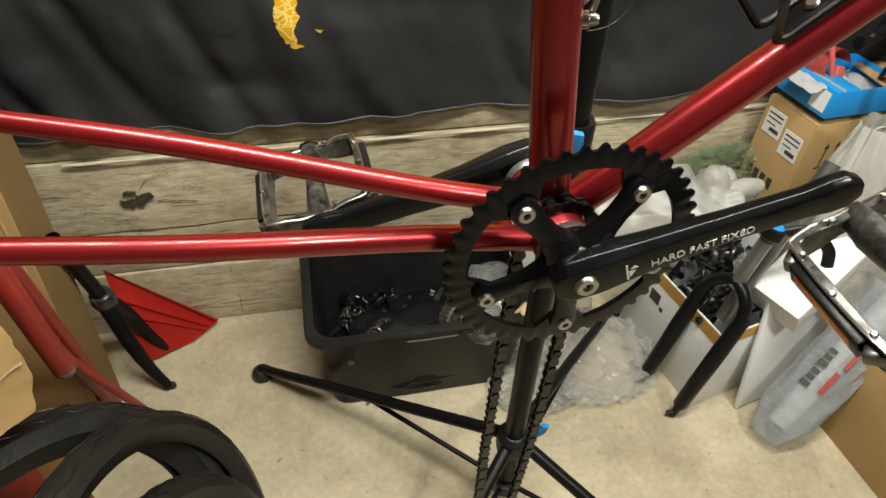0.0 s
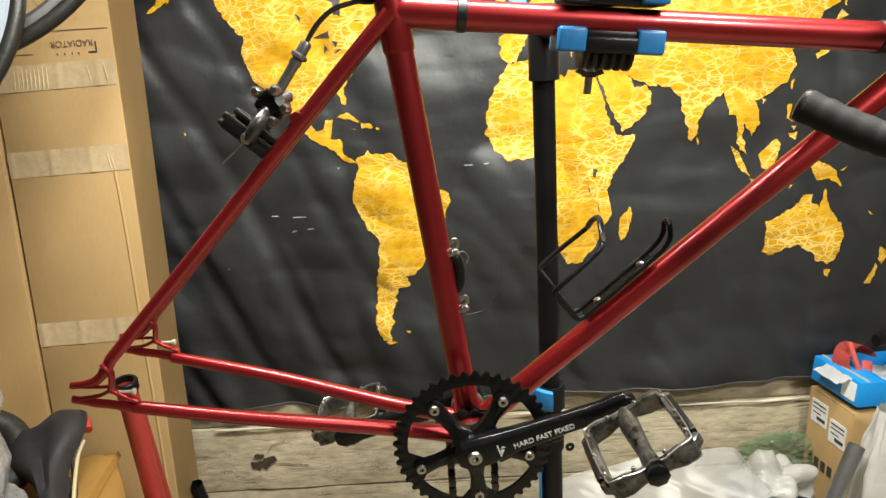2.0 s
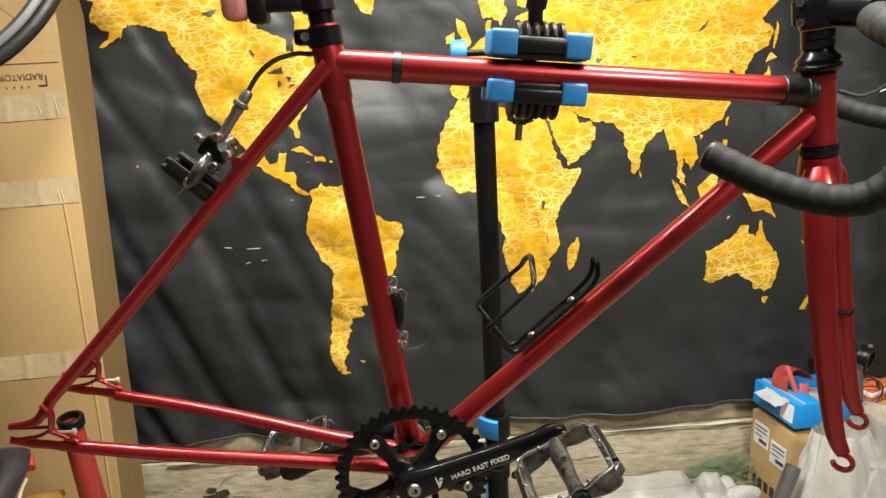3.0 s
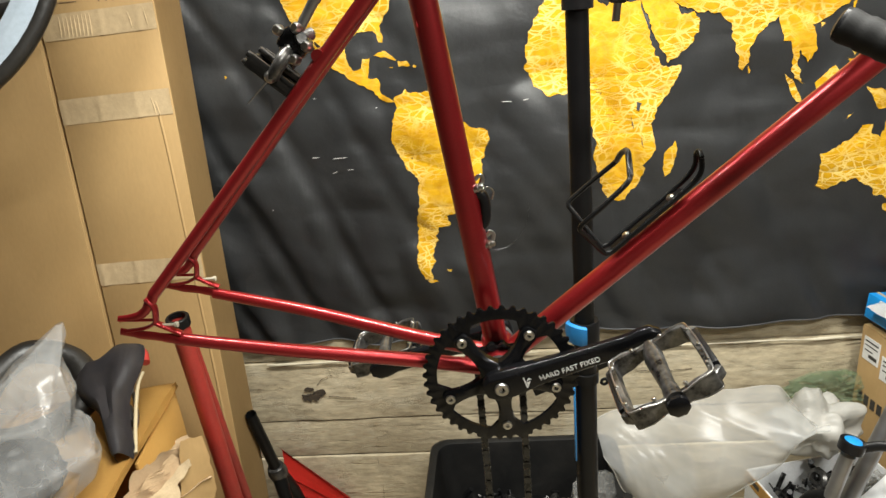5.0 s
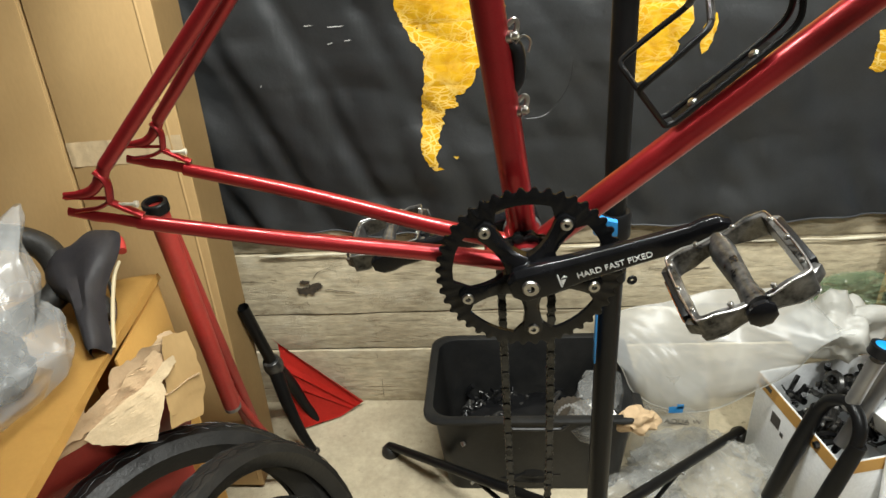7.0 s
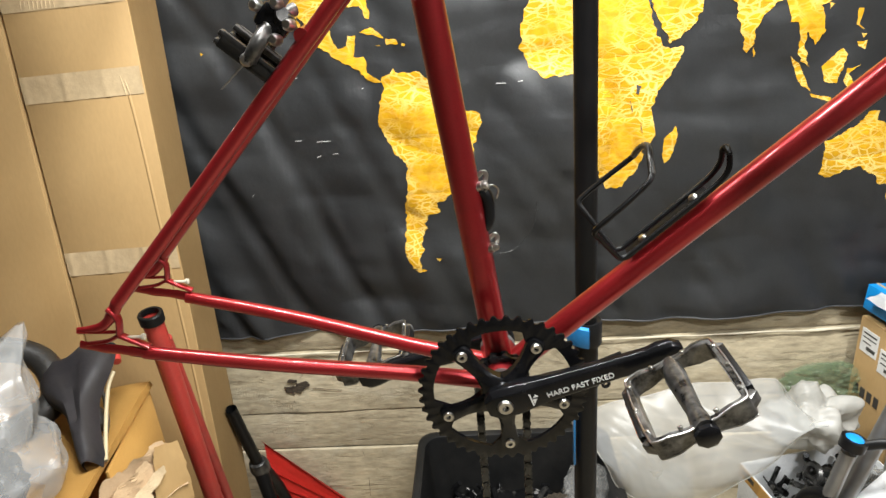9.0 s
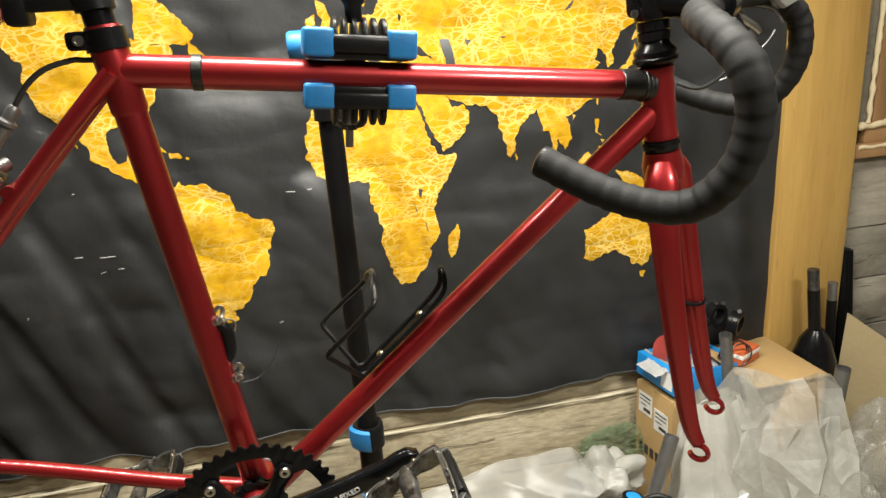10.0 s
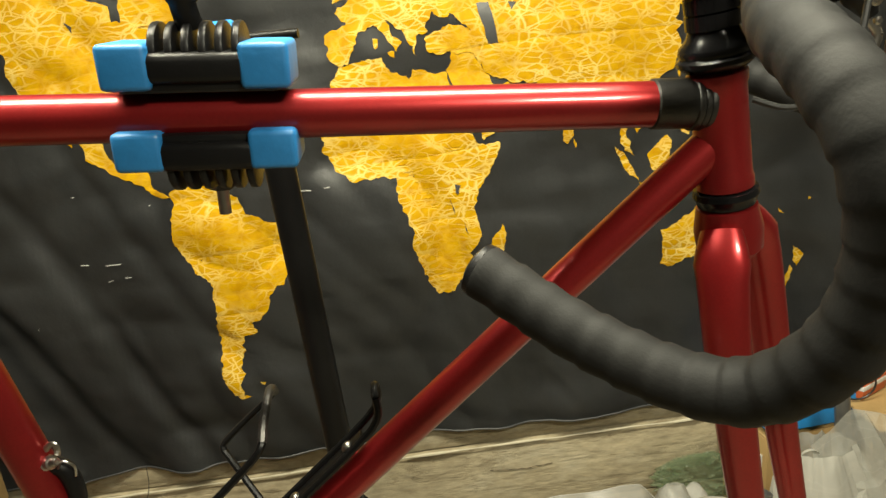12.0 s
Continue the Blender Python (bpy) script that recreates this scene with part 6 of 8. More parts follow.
TUB = thing("storage_tub", (0.03, 0.77, 0.0), "dark grey plastic tub half full of bicycle parts", "tub")
bm = bmesh.new()
levels = [(0.045, 0.0), (0.040, 0.004), (0.026, 0.20), (0.020, 0.262), (0.006, 0.266), (0.0, 0.272), (0.0, 0.279), (0.004, 0.284), (0.014, 0.285), (0.022, 0.281), (0.026, 0.262), (0.030, 0.20), (0.048, 0.010)]
rows = [[bm.verts.new((x, y, z)) for x, y in rounded(-0.236 + i, 0.600 + i, 0.300 - i, 0.942 - i, 0.045)] for i, z in levels]
n = len(rows[0])
for r0, r1 in zip(rows, rows[1:]):
    for k in range(n):
        bm.faces.new((r0[k], r0[(k + 1) % n], r1[(k + 1) % n], r1[k]))
bm.faces.new(rows[0])
bm.faces.new(rows[-1])
part("body", bm, TUB_PLASTIC, TUB)
bm = tube(bmesh.new(), smooth_line([(-0.03, 0.606, 0.268), (-0.02, 0.603, 0.258), (0.0, 0.602, 0.256), (0.09, 0.602, 0.256), (0.105, 0.603, 0.262), (0.115, 0.606, 0.269)], 4), 0.005, 8)
part("handle_lip", bm, TUB_PLASTIC, TUB)

# ---- loose things: shared makers ----
def crumple(centre, size, seed, amp=0.28, freq=3.0, level=4, floor=None, m=None, soft=False):
    """A crumpled skin: a ball pushed into sharp ridges and dents."""
    bm = bmesh.new()
    bmesh.ops.create_icosphere(bm, subdivisions=level, radius=1.0)
    c = Vector(centre)
    for v in bm.verts:
        d = v.co.normalized()
        q = d * freq + Vector((seed * 3.1, seed * 1.7, seed))
        r = 1 + amp * (1 - 2.2 * abs(noise.noise(q))) + amp * 0.5 * (0.5 - 1.6 * abs(noise.noise(q * 2.3))) + amp * 0.25 * noise.noise(q * 5.1)
        if soft:
            r = 1 + amp * 1.6 * noise.noise(q) + amp * 0.7 * (0.4 - abs(noise.noise(q * 1.9)))
        p = Vector((d.x * size[0], d.y * size[1], d.z * size[2])) * r
        v.co = (m @ p if m else c + p)
        if floor is not None and v.co.z < floor:
            v.co.z = floor + 0.002 + 0.003 * noise.noise(v.co * 30)
    return bm


def carton(name, m, size, mat, label, category="box", top="closed", group=""):
    """A corrugated carton standing at m: four walls and a floor, with closed or open flaps."""
    w, d, h = size
    th = thing(name, m, label, category, group)
    bm = bmesh.new()
    t = 0.004
    for sx, sy, dims in ((0, -1, (w, t, h)), (0, 1, (w, t, h)), (-1, 0, (t, d - 2 * t, h)), (1, 0, (t, d - 2 * t, h))):
        side = box(bmesh.new(), dims, Matrix.Translation((sx * (w - t) / 2, sy * (d - t) / 2, h / 2)), 0.0012)
        part("side", side, mat, th, local=True)
    box(bm, (w - 2 * t, d - 2 * t, t), Matrix.Translation((0, 0, t / 2 + 0.001)))
    part("base", bm, mat, th, local=True)
    if top == "closed":
        for s in (-1, 1):
            bm = bmesh.new()
            box(bm, (w - 0.002, d / 2 - 0.0015, t), Matrix.Translation((0, s * d / 4, h + t / 2 + 0.0006)) @ Matrix.Rotation(radians(-s * 0.6), 4, "X"), 0.001)
            part("flap", bm, mat, th, local=True)
    elif top == "open":
        for s, ang in ((-1, 118), (1, 128)):
            bm = bmesh.new()
            box(bm, (w, d / 2.4, t), Matrix.Translation((0, s * (d / 2 - t / 2), h)) @ Matrix.Rotation(radians(-s * ang), 4, "X") @ Matrix.Translation((0, -s * d / 4.8, 0)), 0.001)
            part("flap", bm, mat, th, local=True)
    return th


def bars(parent, m, rows, mat=INK, local=True):
    """Unreadable print as plain bars: rows of (x, y, width, height)."""
    for x, y, w, h in rows:
        bm = bmesh.new()
        box(bm, (w, h, 0.0008), m @ Matrix.Translation((x, y, 0)))
        part("print_bar", bm, mat, parent, local=local, smooth=False)


def jumble(lo, hi, top, count, seed, sizes=(0.008, 0.035)):
    """Heaped small metal and plastic bits."""
    rnd = random.Random(seed)
    bm = bmesh.new()
    for i in range(count):
        x, y = rnd.uniform(lo[0], hi[0]), rnd.uniform(lo[1], hi[1])
        z = rnd.uniform(top - 0.05, top) + 0.02 * noise.noise(Vector((x * 12, y * 12, seed)))
        m = Matrix.Translation((x, y, z)) @ Euler((rnd.uniform(0, 6), rnd.uniform(0, 6), rnd.uniform(0, 6))).to_matrix().to_4x4()
        s = rnd.uniform(*sizes)
        k = rnd.randrange(5)
        before = len(bm.faces)
        if k == 0:
            lathe(bm, [(s * 0.3, -s), (s * 0.3, s)], m, 8)
        elif k == 1:
            lathe(bm, [(s * (0.8 + 0.25 * math.cos(t)), s * 0.25 * math.sin(t)) for t in (2 * math.pi * j / 6 for j in range(6))], m, 12, True)
        elif k == 2:
            box(bm, (s * 1.8, s * 0.5, s * 0.3), m, s * 0.08, 1)
        elif k == 3:
            tube(bm, smooth_line([m @ Vector((-s * 1.5, 0, 0)), m @ Vector((-s * 0.4, s * 0.5, 0)), m @ Vector((s * 0.5, -s * 0.3, s * 0.3)), m @ Vector((s * 1.5, 0, 0))], 3), s * 0.22, 7)
        else:
            plate(bm, [(s * math.cos(t) * (1 if j % 2 else 0.72), s * math.sin(t) * (1 if j % 2 else 0.72)) for j, t in enumerate(2 * math.pi * j / 12 for j in range(12))], s * 0.16, m)
        bm.faces.ensure_lookup_table()
        mi = rnd.choice((0, 0, 0, 1, 2, 2, 2))
        for f in bm.faces[before:]:
            f.material_index = mi
    return bm


# ---- what lies in the tub ----
tagged(part("small_parts", jumble((-0.15, 0.690), (0.22, 0.88), 0.130, 220, 5), (SCUFFED, STEEL, BLACK_PLASTIC), None), "heaped small metal bicycle parts filling the tub", "parts", kind="stuff")
tagged(part("heap_filling", crumple((0.03, 0.77, 0.06), (0.20, 0.13, 0.085), 8, 0.10, 4.0, 4, 0.012), BLACK_PLASTIC, None), "dark tangle of parts under the tub's top layer", "parts", kind="stuff")


def cassette(m, label):
    th = thing("sprocket_cluster", m, label, "sprockets", "parts in the tub")
    for k in range(6):
        r = 0.060 - 0.006 * k
        n = 24
        bm = plate(bmesh.new(), [((r if j % 2 else r - 0.004) * math.cos(t), (r if j % 2 else r - 0.004) * math.sin(t)) for j, t in enumerate(2 * math.pi * j / (2 * n) for j in range(2 * n))], 0.0022, Matrix.Translation((0, 0, 0.006 * k)))
        part("sprocket", bm, STEEL if k == 3 else OILY_BROWN, th, local=True)
    part("hub_body", lathe(bmesh.new(), [(0, -0.03), (0.022, -0.03), (0.018, 0.0), (0.016, 0.036), (0.010, 0.048), (0, 0.048)], segs=18), STEEL, th, local=True)
    return th


cassette(pose(0.135, 0.700, 0.190, 48, 8, -15), "round steel sprocket cluster lying in the tub")


def brake_piece(m, label):
    th = thing("brake_caliper", m, label, "brake part", "parts in the tub")
    for s in (-1, 1):
        part("arm", tube(bmesh.new(), smooth_line([(0, 0, 0), (s * 0.022, 0.012, 0.004), (s * 0.034, -0.006, 0.006), (s * 0.030, -0.034, 0.004)], 4), 0.0062, 10, squash=0.7), STEEL, th, local=True)
    part("pivot", lathe(bmesh.new(), [(0, -0.008), (0.009, -0.008), (0.009, 0.010), (0.005, 0.014), (0, 0.014)], segs=14), SCUFFED, th, local=True)
    return th


brake_piece(pose(-0.130, 0.665, 0.175, 20, 25, 30), "silver brake caliper lying in the tub")
brake_piece(pose(-0.060, 0.690, 0.178, -25, 10, -40), "silver brake caliper lying in the tub")
hub = thing("wheel_hub", pose(-0.012, 0.665, 0.160, 70, 20, 50), "bright steel wheel hub lying in the tub", "hub", "parts in the tub")
part("shell", lathe(bmesh.new(), [(0, -0.045), (0.006, -0.045), (0.008, -0.030), (0.026, -0.028), (0.026, -0.024), (0.011, -0.018), (0.011, 0.018), (0.026, 0.024), (0.026, 0.028), (0.008, 0.030), (0.006, 0.045), (0, 0.045)], segs=20), STEEL, hub, local=True)
ring = thing("steel_ring", pose(0.205, 0.70, 0.185, 35, -20, 10), "broad dull steel ring lying in the tub", "ring", "parts in the tub")
part("ring_body", lathe(bmesh.new(), [(0.034, -0.010), (0.048, -0.010), (0.050, 0.0), (0.046, 0.012), (0.034, 0.012)], segs=26, closed=True), STEEL, ring, local=True)
lone("paper_wrap", crumple((0.280, 0.622, 0.262), (0.046, 0.030, 0.030), 7, 0.34, 1.8, 4, soft=True), PAPER, "crumpled pale paper wrap stuck over the tub rim", "paper")
for bx, by, bz, sc, seed in ((0.175, 0.66, 0.225, 0.05, 4), (0.225, 0.79, 0.20, 0.06, 9)):
    lone("plastic_bag", crumple((bx, by, bz), (sc, sc, sc * 0.9), seed, 0.2, 3.0, 3), FILM_CLEAR, "small clear plastic bag among the parts in the tub", "plastic bag", "bags by the tub")

# ---- tall cartons against the wall ----
FADED_INK = material("faded brown print", (0.13, 0.085, 0.05), 0.7, 0, (0.22, 0.145, 0.08), 60.0, 0.7)
TALL = thing("tall_carton", (-0.86, 0.88, 0.0), "tall brown corrugated carton leaning against the wall", "box")
part("front", slab((-0.966, 0.786, 0.0), (-0.700, 0.792, 1.98), 0.0015), KRAFT, TALL)
part("side", sheet(lambda u, v: (-0.702 + 0.004 * math.sin(v * 9) * (u - 0.5), 0.793 + 0.122 * u, 1.98 * v), 6, 24, 0.004), KRAFT, TALL)
part("back", slab((-0.964, 0.911, 0.0), (-0.704, 0.916, 1.98)), KRAFT, TALL)
part("lid", slab((-0.964, 0.790, 1.980), (-0.704, 0.914, 1.985)), KRAFT, TALL)
def tape(x0, x1, z0, z1, seed):
    bm = sheet(lambda u, v: (x0 + (x1 - x0) * u, 0.7850 - 0.0016 * abs(noise.noise(Vector((u * 9, v * 2, seed)))) - 0.0012 * max(0.0, math.sin(u * 19 + seed)) ** 6, z0 + (z1 - z0) * v + 0.006 * u), 80, 6)
    part("tape", bm, TAPE, TALL, "shiny clear packing tape")


tape(-0.965, -0.702, 1.306, 1.362, 1.0)
tape(-0.965, -0.702, 1.488, 1.542, 4.0)
tape(-0.965, -0.702, 0.920, 0.975, 7.0)
for k in range(9):
    rx = -0.922 + 0.0088 * k
    part("tape_pucker", tube(bmesh.new(), [(rx + 0.003 * q, 0.7842, 1.492 + 0.046 * q) for q in (0.0, 0.3, 0.6, 1.0)], [0.0010, 0.0022, 0.0020, 0.0008], 6, squash=0.8), TAPE, TALL)
for rx, rz, rl in ((-0.7565, 1.500, 0.034), (-0.7205, 1.498, 0.042), (-0.741, 1.312, 0.038), (-0.733, 1.312, 0.030)):
    part("tape_pucker", tube(bmesh.new(), [(rx - 0.005 * q, 0.7842, rz + rl * q) for q in (0.0, 0.5, 1.0)], [0.0006, 0.0018, 0.0008], 6, squash=0.8), TAPE, TALL)
for fx, fw, ft in ((-0.740, 0.007, 1.31),):
    part("fold_line", sheet(lambda u, v, fx=fx, fw=fw, ft=ft: (fx + fw * u + 0.024 * (1 - v) ** 0.7 * (fx > -0.8) + 0.002 * noise.noise(Vector((v * 5, fx * 9, 2))), 0.7856 - 0.0016 * math.sin(math.pi * u), 0.02 + (ft - 0.02) * v), 6, 40), KRAFT, TALL)
bars(TALL, pose(-0.8139, 0.7848, 1.610, 90, 0, 0), [(0.0, 0.0, 0.215, 0.0016)], FADED_INK, local=False)
bars(TALL, pose(-0.905, 0.7848, 1.583, 90, 0, 0), [(0.0, 0.0, 0.05, 0.0014), (0.004, -0.018, 0.06, 0.0014)], FADED_INK, local=False)
lettering("lettering", "RADIATOR", 0.0185, pose(-0.741, 0.7846, 1.583, 90, 180, 0), FADED_INK, TALL, "dark upside-down printed word", local=False)
bars(TALL, pose(-0.744, 0.7846, 1.573, 90, 0, 0), [(0.008, 0.0, 0.0028, 0.022), (0.000, -0.010, 0.018, 0.0028)], INK, local=False)
bars(TALL, pose(-0.790, 0.7846, 1.562, 90, 0, 0), [(-0.03, 0, 0.003, 0.004), (-0.014, 0, 0.003, 0.004), (0.002, 0, 0.003, 0.005), (0.016, 0, 0.003, 0.004)], FADED_INK, local=False)
TALL2 = thing("tall_carton", (-1.3, 0.88, 0.0), "tall brown corrugated carton beside another one", "box")
part("front", slab((-1.66, 0.780, 0.0), (-0.974, 0.786, 1.90), 0.0015), KRAFT, TALL2)
part("side", slab((-0.978, 0.787, 0.0), (-0.974, 0.912, 1.90), 0.0012), KRAFT, TALL2)
part("lid", slab((-1.66, 0.782, 1.90), (-0.974, 0.912, 1.905)), KRAFT, TALL2)
for leaning in (TALL, TALL2):
    leaning.matrix_basis = Matrix.Translation((0, -0.142, 0.091)) @ Matrix.Rotation(radians(-5.7), 4, "X") @ leaning.matrix_basis

# ---- wheels hung from the ceiling ----
def hung_wheel(centre, n, rim_mat, rim_deep, label):
    th = thing("spare_wheel", centre, label, "wheel", "wheels hung from the ceiling")
    m = Matrix.Translation(centre) @ Vector(n).to_track_quat("Z", "Y").to_matrix().to_4x4()
    part("tyre", lathe(bmesh.new(), [(0.3225 + 0.0135 * math.cos(t), 0.0135 * math.sin(t)) for t in (2 * math.pi * i / 12 for i in range(12))], m, 72, True), RUBBER, th)
    d = rim_deep
    part("rim", lathe(bmesh.new(), [(0.311, -0.0115), (0.317, -0.0115), (0.317, 0.0115), (0.311, 0.0115), (0.310, 0.0100), (0.311 - d * 0.45, 0.0112), (0.311 - d * 0.55, 0.0095), (0.311 - d * 0.9, 0.006), (0.311 - d, 0.0), (0.311 - d * 0.9, -0.006), (0.311 - d * 0.55, -0.0095), (0.311 - d * 0.45, -0.0112), (0.310, -0.0100)], m, 72, True), rim_mat, th, "pale alloy rim")
    part("hub", lathe(bmesh.new(), [(0, -0.05), (0.006, -0.05), (0.006, -0.034), (0.022, -0.032), (0.012, -0.02), (0.012, 0.02), (0.022, 0.032), (0.006, 0.034), (0.006, 0.05), (0, 0.05)], m, 18), STEEL, th)
    for k in range(28):
        a = 2 * math.pi * k / 28
        b = a + (0.55 if k % 4 < 2 else -0.55)
        p = m @ Vector((0.020 * math.cos(b), 0.020 * math.sin(b), 0.032 if k % 2 else -0.032))
        part("spoke", rod(p, m @ Vector(((0.312 - d) * math.cos(a), (0.312 - d) * math.sin(a), 0)), 0.0010, segs=6), GREY_STEEL, th)
    up = m.to_3x3().transposed() @ Vector((0, 0, 1))
    up.z = 0
    top = m @ (up.normalized() * 0.309)
    hook = thing("ceiling_hook", (top.x, top.y, 2.42), "steel hook in the ceiling holding a wheel", "hook", "hooks in the ceiling")
    part("hook_rod", tube(bmesh.new(), smooth_line([(top.x, top.y + 0.03, 2.425), (top.x, top.y + 0.03, top.z + 0.06), (top.x, top.y + 0.025, top.z - 0.028), top + Vector((0, 0, -0.048)), top + Vector((0, -0.028, -0.02))], 5), 0.004, 8), STEEL, hook)


hung_wheel(Vector((-1.035, 0.485, 1.690)), (0.161, -0.935, 0.315), PALE_RIM, 0.046, "bicycle wheel with a pale blue-grey deep rim hung from the ceiling")
hung_wheel(Vector((-0.905, 0.640, 1.846)), (0.13, -0.905, 0.41), GREY_STEEL, 0.022, "bicycle wheel with a black tyre hung from the ceiling")

# ---- pile beside the cartons ----
BOXA = thing("open_carton", (-0.95, 0.24, 0.0), "orange-brown carton with a loose top flap", "box")
BOXT = Matrix.Translation((-0.687, 0.475, 0)) @ Matrix.Rotation(radians(8.9), 4, "Z") @ Matrix.Translation((0.664, -0.468, 0))


def turned(bm):
    bm.transform(BOXT)
    return bm


part("body", turned(slab((-1.25, 0.070, 0.0), (-0.86, 0.462, 0.785), 0.003)), KRAFT_ORANGE, BOXA)
part("side", turned(slab((-0.674, 0.230, 0.62), (-0.668, 0.462, 0.785), 0.0015)), KRAFT_ORANGE, BOXA)
part("end", turned(slab((-0.858, 0.454, 0.0), (-0.676, 0.460, 0.785), 0.0015)), KRAFT_ORANGE, BOXA)
part("flap", turned(sheet(lambda u, v: (-0.664 - 0.30 * v, 0.468 - 0.64 * u, 0.803 + 0.012 * math.sin(u * 2.6) * (1 - v) - 0.014 * v + 0.004 * noise.noise(Vector((u * 4, v * 4, 3)))), 18, 12, 0.005)), KRAFT_ORANGE, BOXA)
part("flap", turned(sheet(lambda u, v: (-1.25 + 0.30 * v, 0.468 - 0.468 * u, 0.795 + 0.006 * noise.noise(Vector((u * 4, v * 4, 8)))), 10, 8, 0.005)), KRAFT_ORANGE, BOXA)
part("lip", turned(sheet(lambda u, v: (-0.6655 + 0.0035 * v + 0.002 * math.sin(u * 11) * v, 0.468 - 0.64 * u, 0.806 + 0.012 * math.sin(u * 2.6) + 0.004 * noise.noise(Vector((u * 4, 0, 3))) - 0.012 * v), 24, 4, 0.003)), KRAFT_ORANGE, BOXA, "frayed edge of the flap")

RBM = Matrix.Translation((-0.676, 0.134, -0.028)) @ Matrix.Rotation(radians(-37), 4, "Z") @ Matrix.Scale(1.035, 4)
REDBOX = thing("red_carton", RBM, "flat red printed carton leaning over behind tyres", "box")
bm = box(bmesh.new(), (0.050, 0.44, 0.310), Matrix.Translation((-0.025, -0.03, 0.560)), 0.002)
for v in bm.verts:
    v.co.x -= 0.62 * (0.715 - v.co.z)
part("body", bm, RED_CARD, REDBOX, local=True)
part("lower_panel", box(bmesh.new(), (0.050, 0.44, 0.398), Matrix.Translation((-0.216, -0.03, 0.227)), 0.002), RED_CARD, REDBOX, local=True)
part("rim", sheet(lambda u, v: RBM @ Vector((-0.050 + 0.057 * v, -0.25 + 0.44 * u, 0.722 + 0.006 * noise.noise(Vector((u * 12, v * 2, 5))) - 0.006 * v * v)), 40, 5, 0.004), PAPER, REDBOX, "pale torn top edge")


def torn_paper(outline, m, seed, rough=0.008, bow=0.02):
    """A torn piece of stiff paper in the y-z plane of m: ragged rim, soft buckles."""
    pts = []
    for (y0, z0), (y1, z1) in zip(outline, outline[1:] + outline[:1]):
        n = max(2, int(math.hypot(y1 - y0, z1 - z0) / 0.006))
        for k in range(n):
            y, z = y0 + (y1 - y0) * k / n, z0 + (z1 - z0) * k / n
            w = noise.noise(Vector((y * 45, z * 45, seed))) + 0.6 * noise.noise(Vector((y * 130, z * 130, seed)))
            pts.append(Vector((y + rough * w, z + rough * noise.noise(Vector((z * 60, y * 60, seed + 5))), 0)))
    bm = bmesh.new()
    vs = [bm.verts.new(p) for p in pts]
    for tri in tessellate_polygon([pts]):
        try:
            bm.faces.new([vs[i] for i in tri])
        except ValueError:
            pass
    for _ in range(6):
        es = [e for e in bm.edges if e.calc_length() > 0.016]
        if not es:
            break
        bmesh.ops.subdivide_edges(bm, edges=es, cuts=1)
        bmesh.ops.triangulate(bm, faces=[f for f in bm.faces if len(f.verts) > 3])
    for v in bm.verts:
        y, z = v.co.x, v.co.y
        x = bow * noise.noise(Vector((y * 7, z * 7, seed))) + 0.35 * bow * (0.5 - abs(noise.noise(Vector((y * 22, z * 16, seed + 2)))))
        v.co = m @ Vector((x, y, z))
    return bm


SCRAPS = "torn packing paper"
lone("packing_paper", torn_paper([(-0.003, 0.730), (0.016, 0.697), (0.086, 0.653), (0.127, 0.726), (0.128, 0.745), (0.162, 0.762), (0.157, 0.780), (0.101, 0.757), (0.033, 0.746)], RBM @ Matrix.Translation((0.012, 0, 0)), 3.0, 0.004, 0.014), PALE_PAPER, "torn pale packing paper over a red carton", "paper", SCRAPS)
lone("packing_paper", torn_paper([(0.154, 0.815), (0.195, 0.801), (0.196, 0.696), (0.176, 0.634), (0.119, 0.648), (0.129, 0.713)], RBM @ Matrix.Translation((0.004, 0, 0)), 5.0, 0.003, 0.008), KRAFT, "grey-brown torn card behind packing paper", "paper", SCRAPS)
lone("packing_paper", torn_paper([(-0.095, 0.727), (-0.051, 0.753), (-0.017, 0.790), (0.013, 0.785), (0.025, 0.742), (0.064, 0.757), (0.081, 0.789), (0.111, 0.790), (0.155, 0.815), (0.193, 0.796), (0.166, 0.730), (0.106, 0.720), (0.038, 0.715), (-0.082, 0.715)], RBM @ Matrix.Translation((-0.014, 0, 0)), 8.0, 0.008, 0.028), PAPER, "ragged torn brown packing paper", "paper", SCRAPS)
lone("packing_paper", torn_paper([(-0.030, 0.722), (0.0, 0.765), (0.050, 0.750), (0.090, 0.780), (0.140, 0.795), (0.165, 0.765), (0.100, 0.725)], RBM @ Matrix.Translation((-0.002, 0, 0)), 11.0, 0.009, 0.022), PAPER, "ragged torn brown packing paper", "paper", SCRAPS)


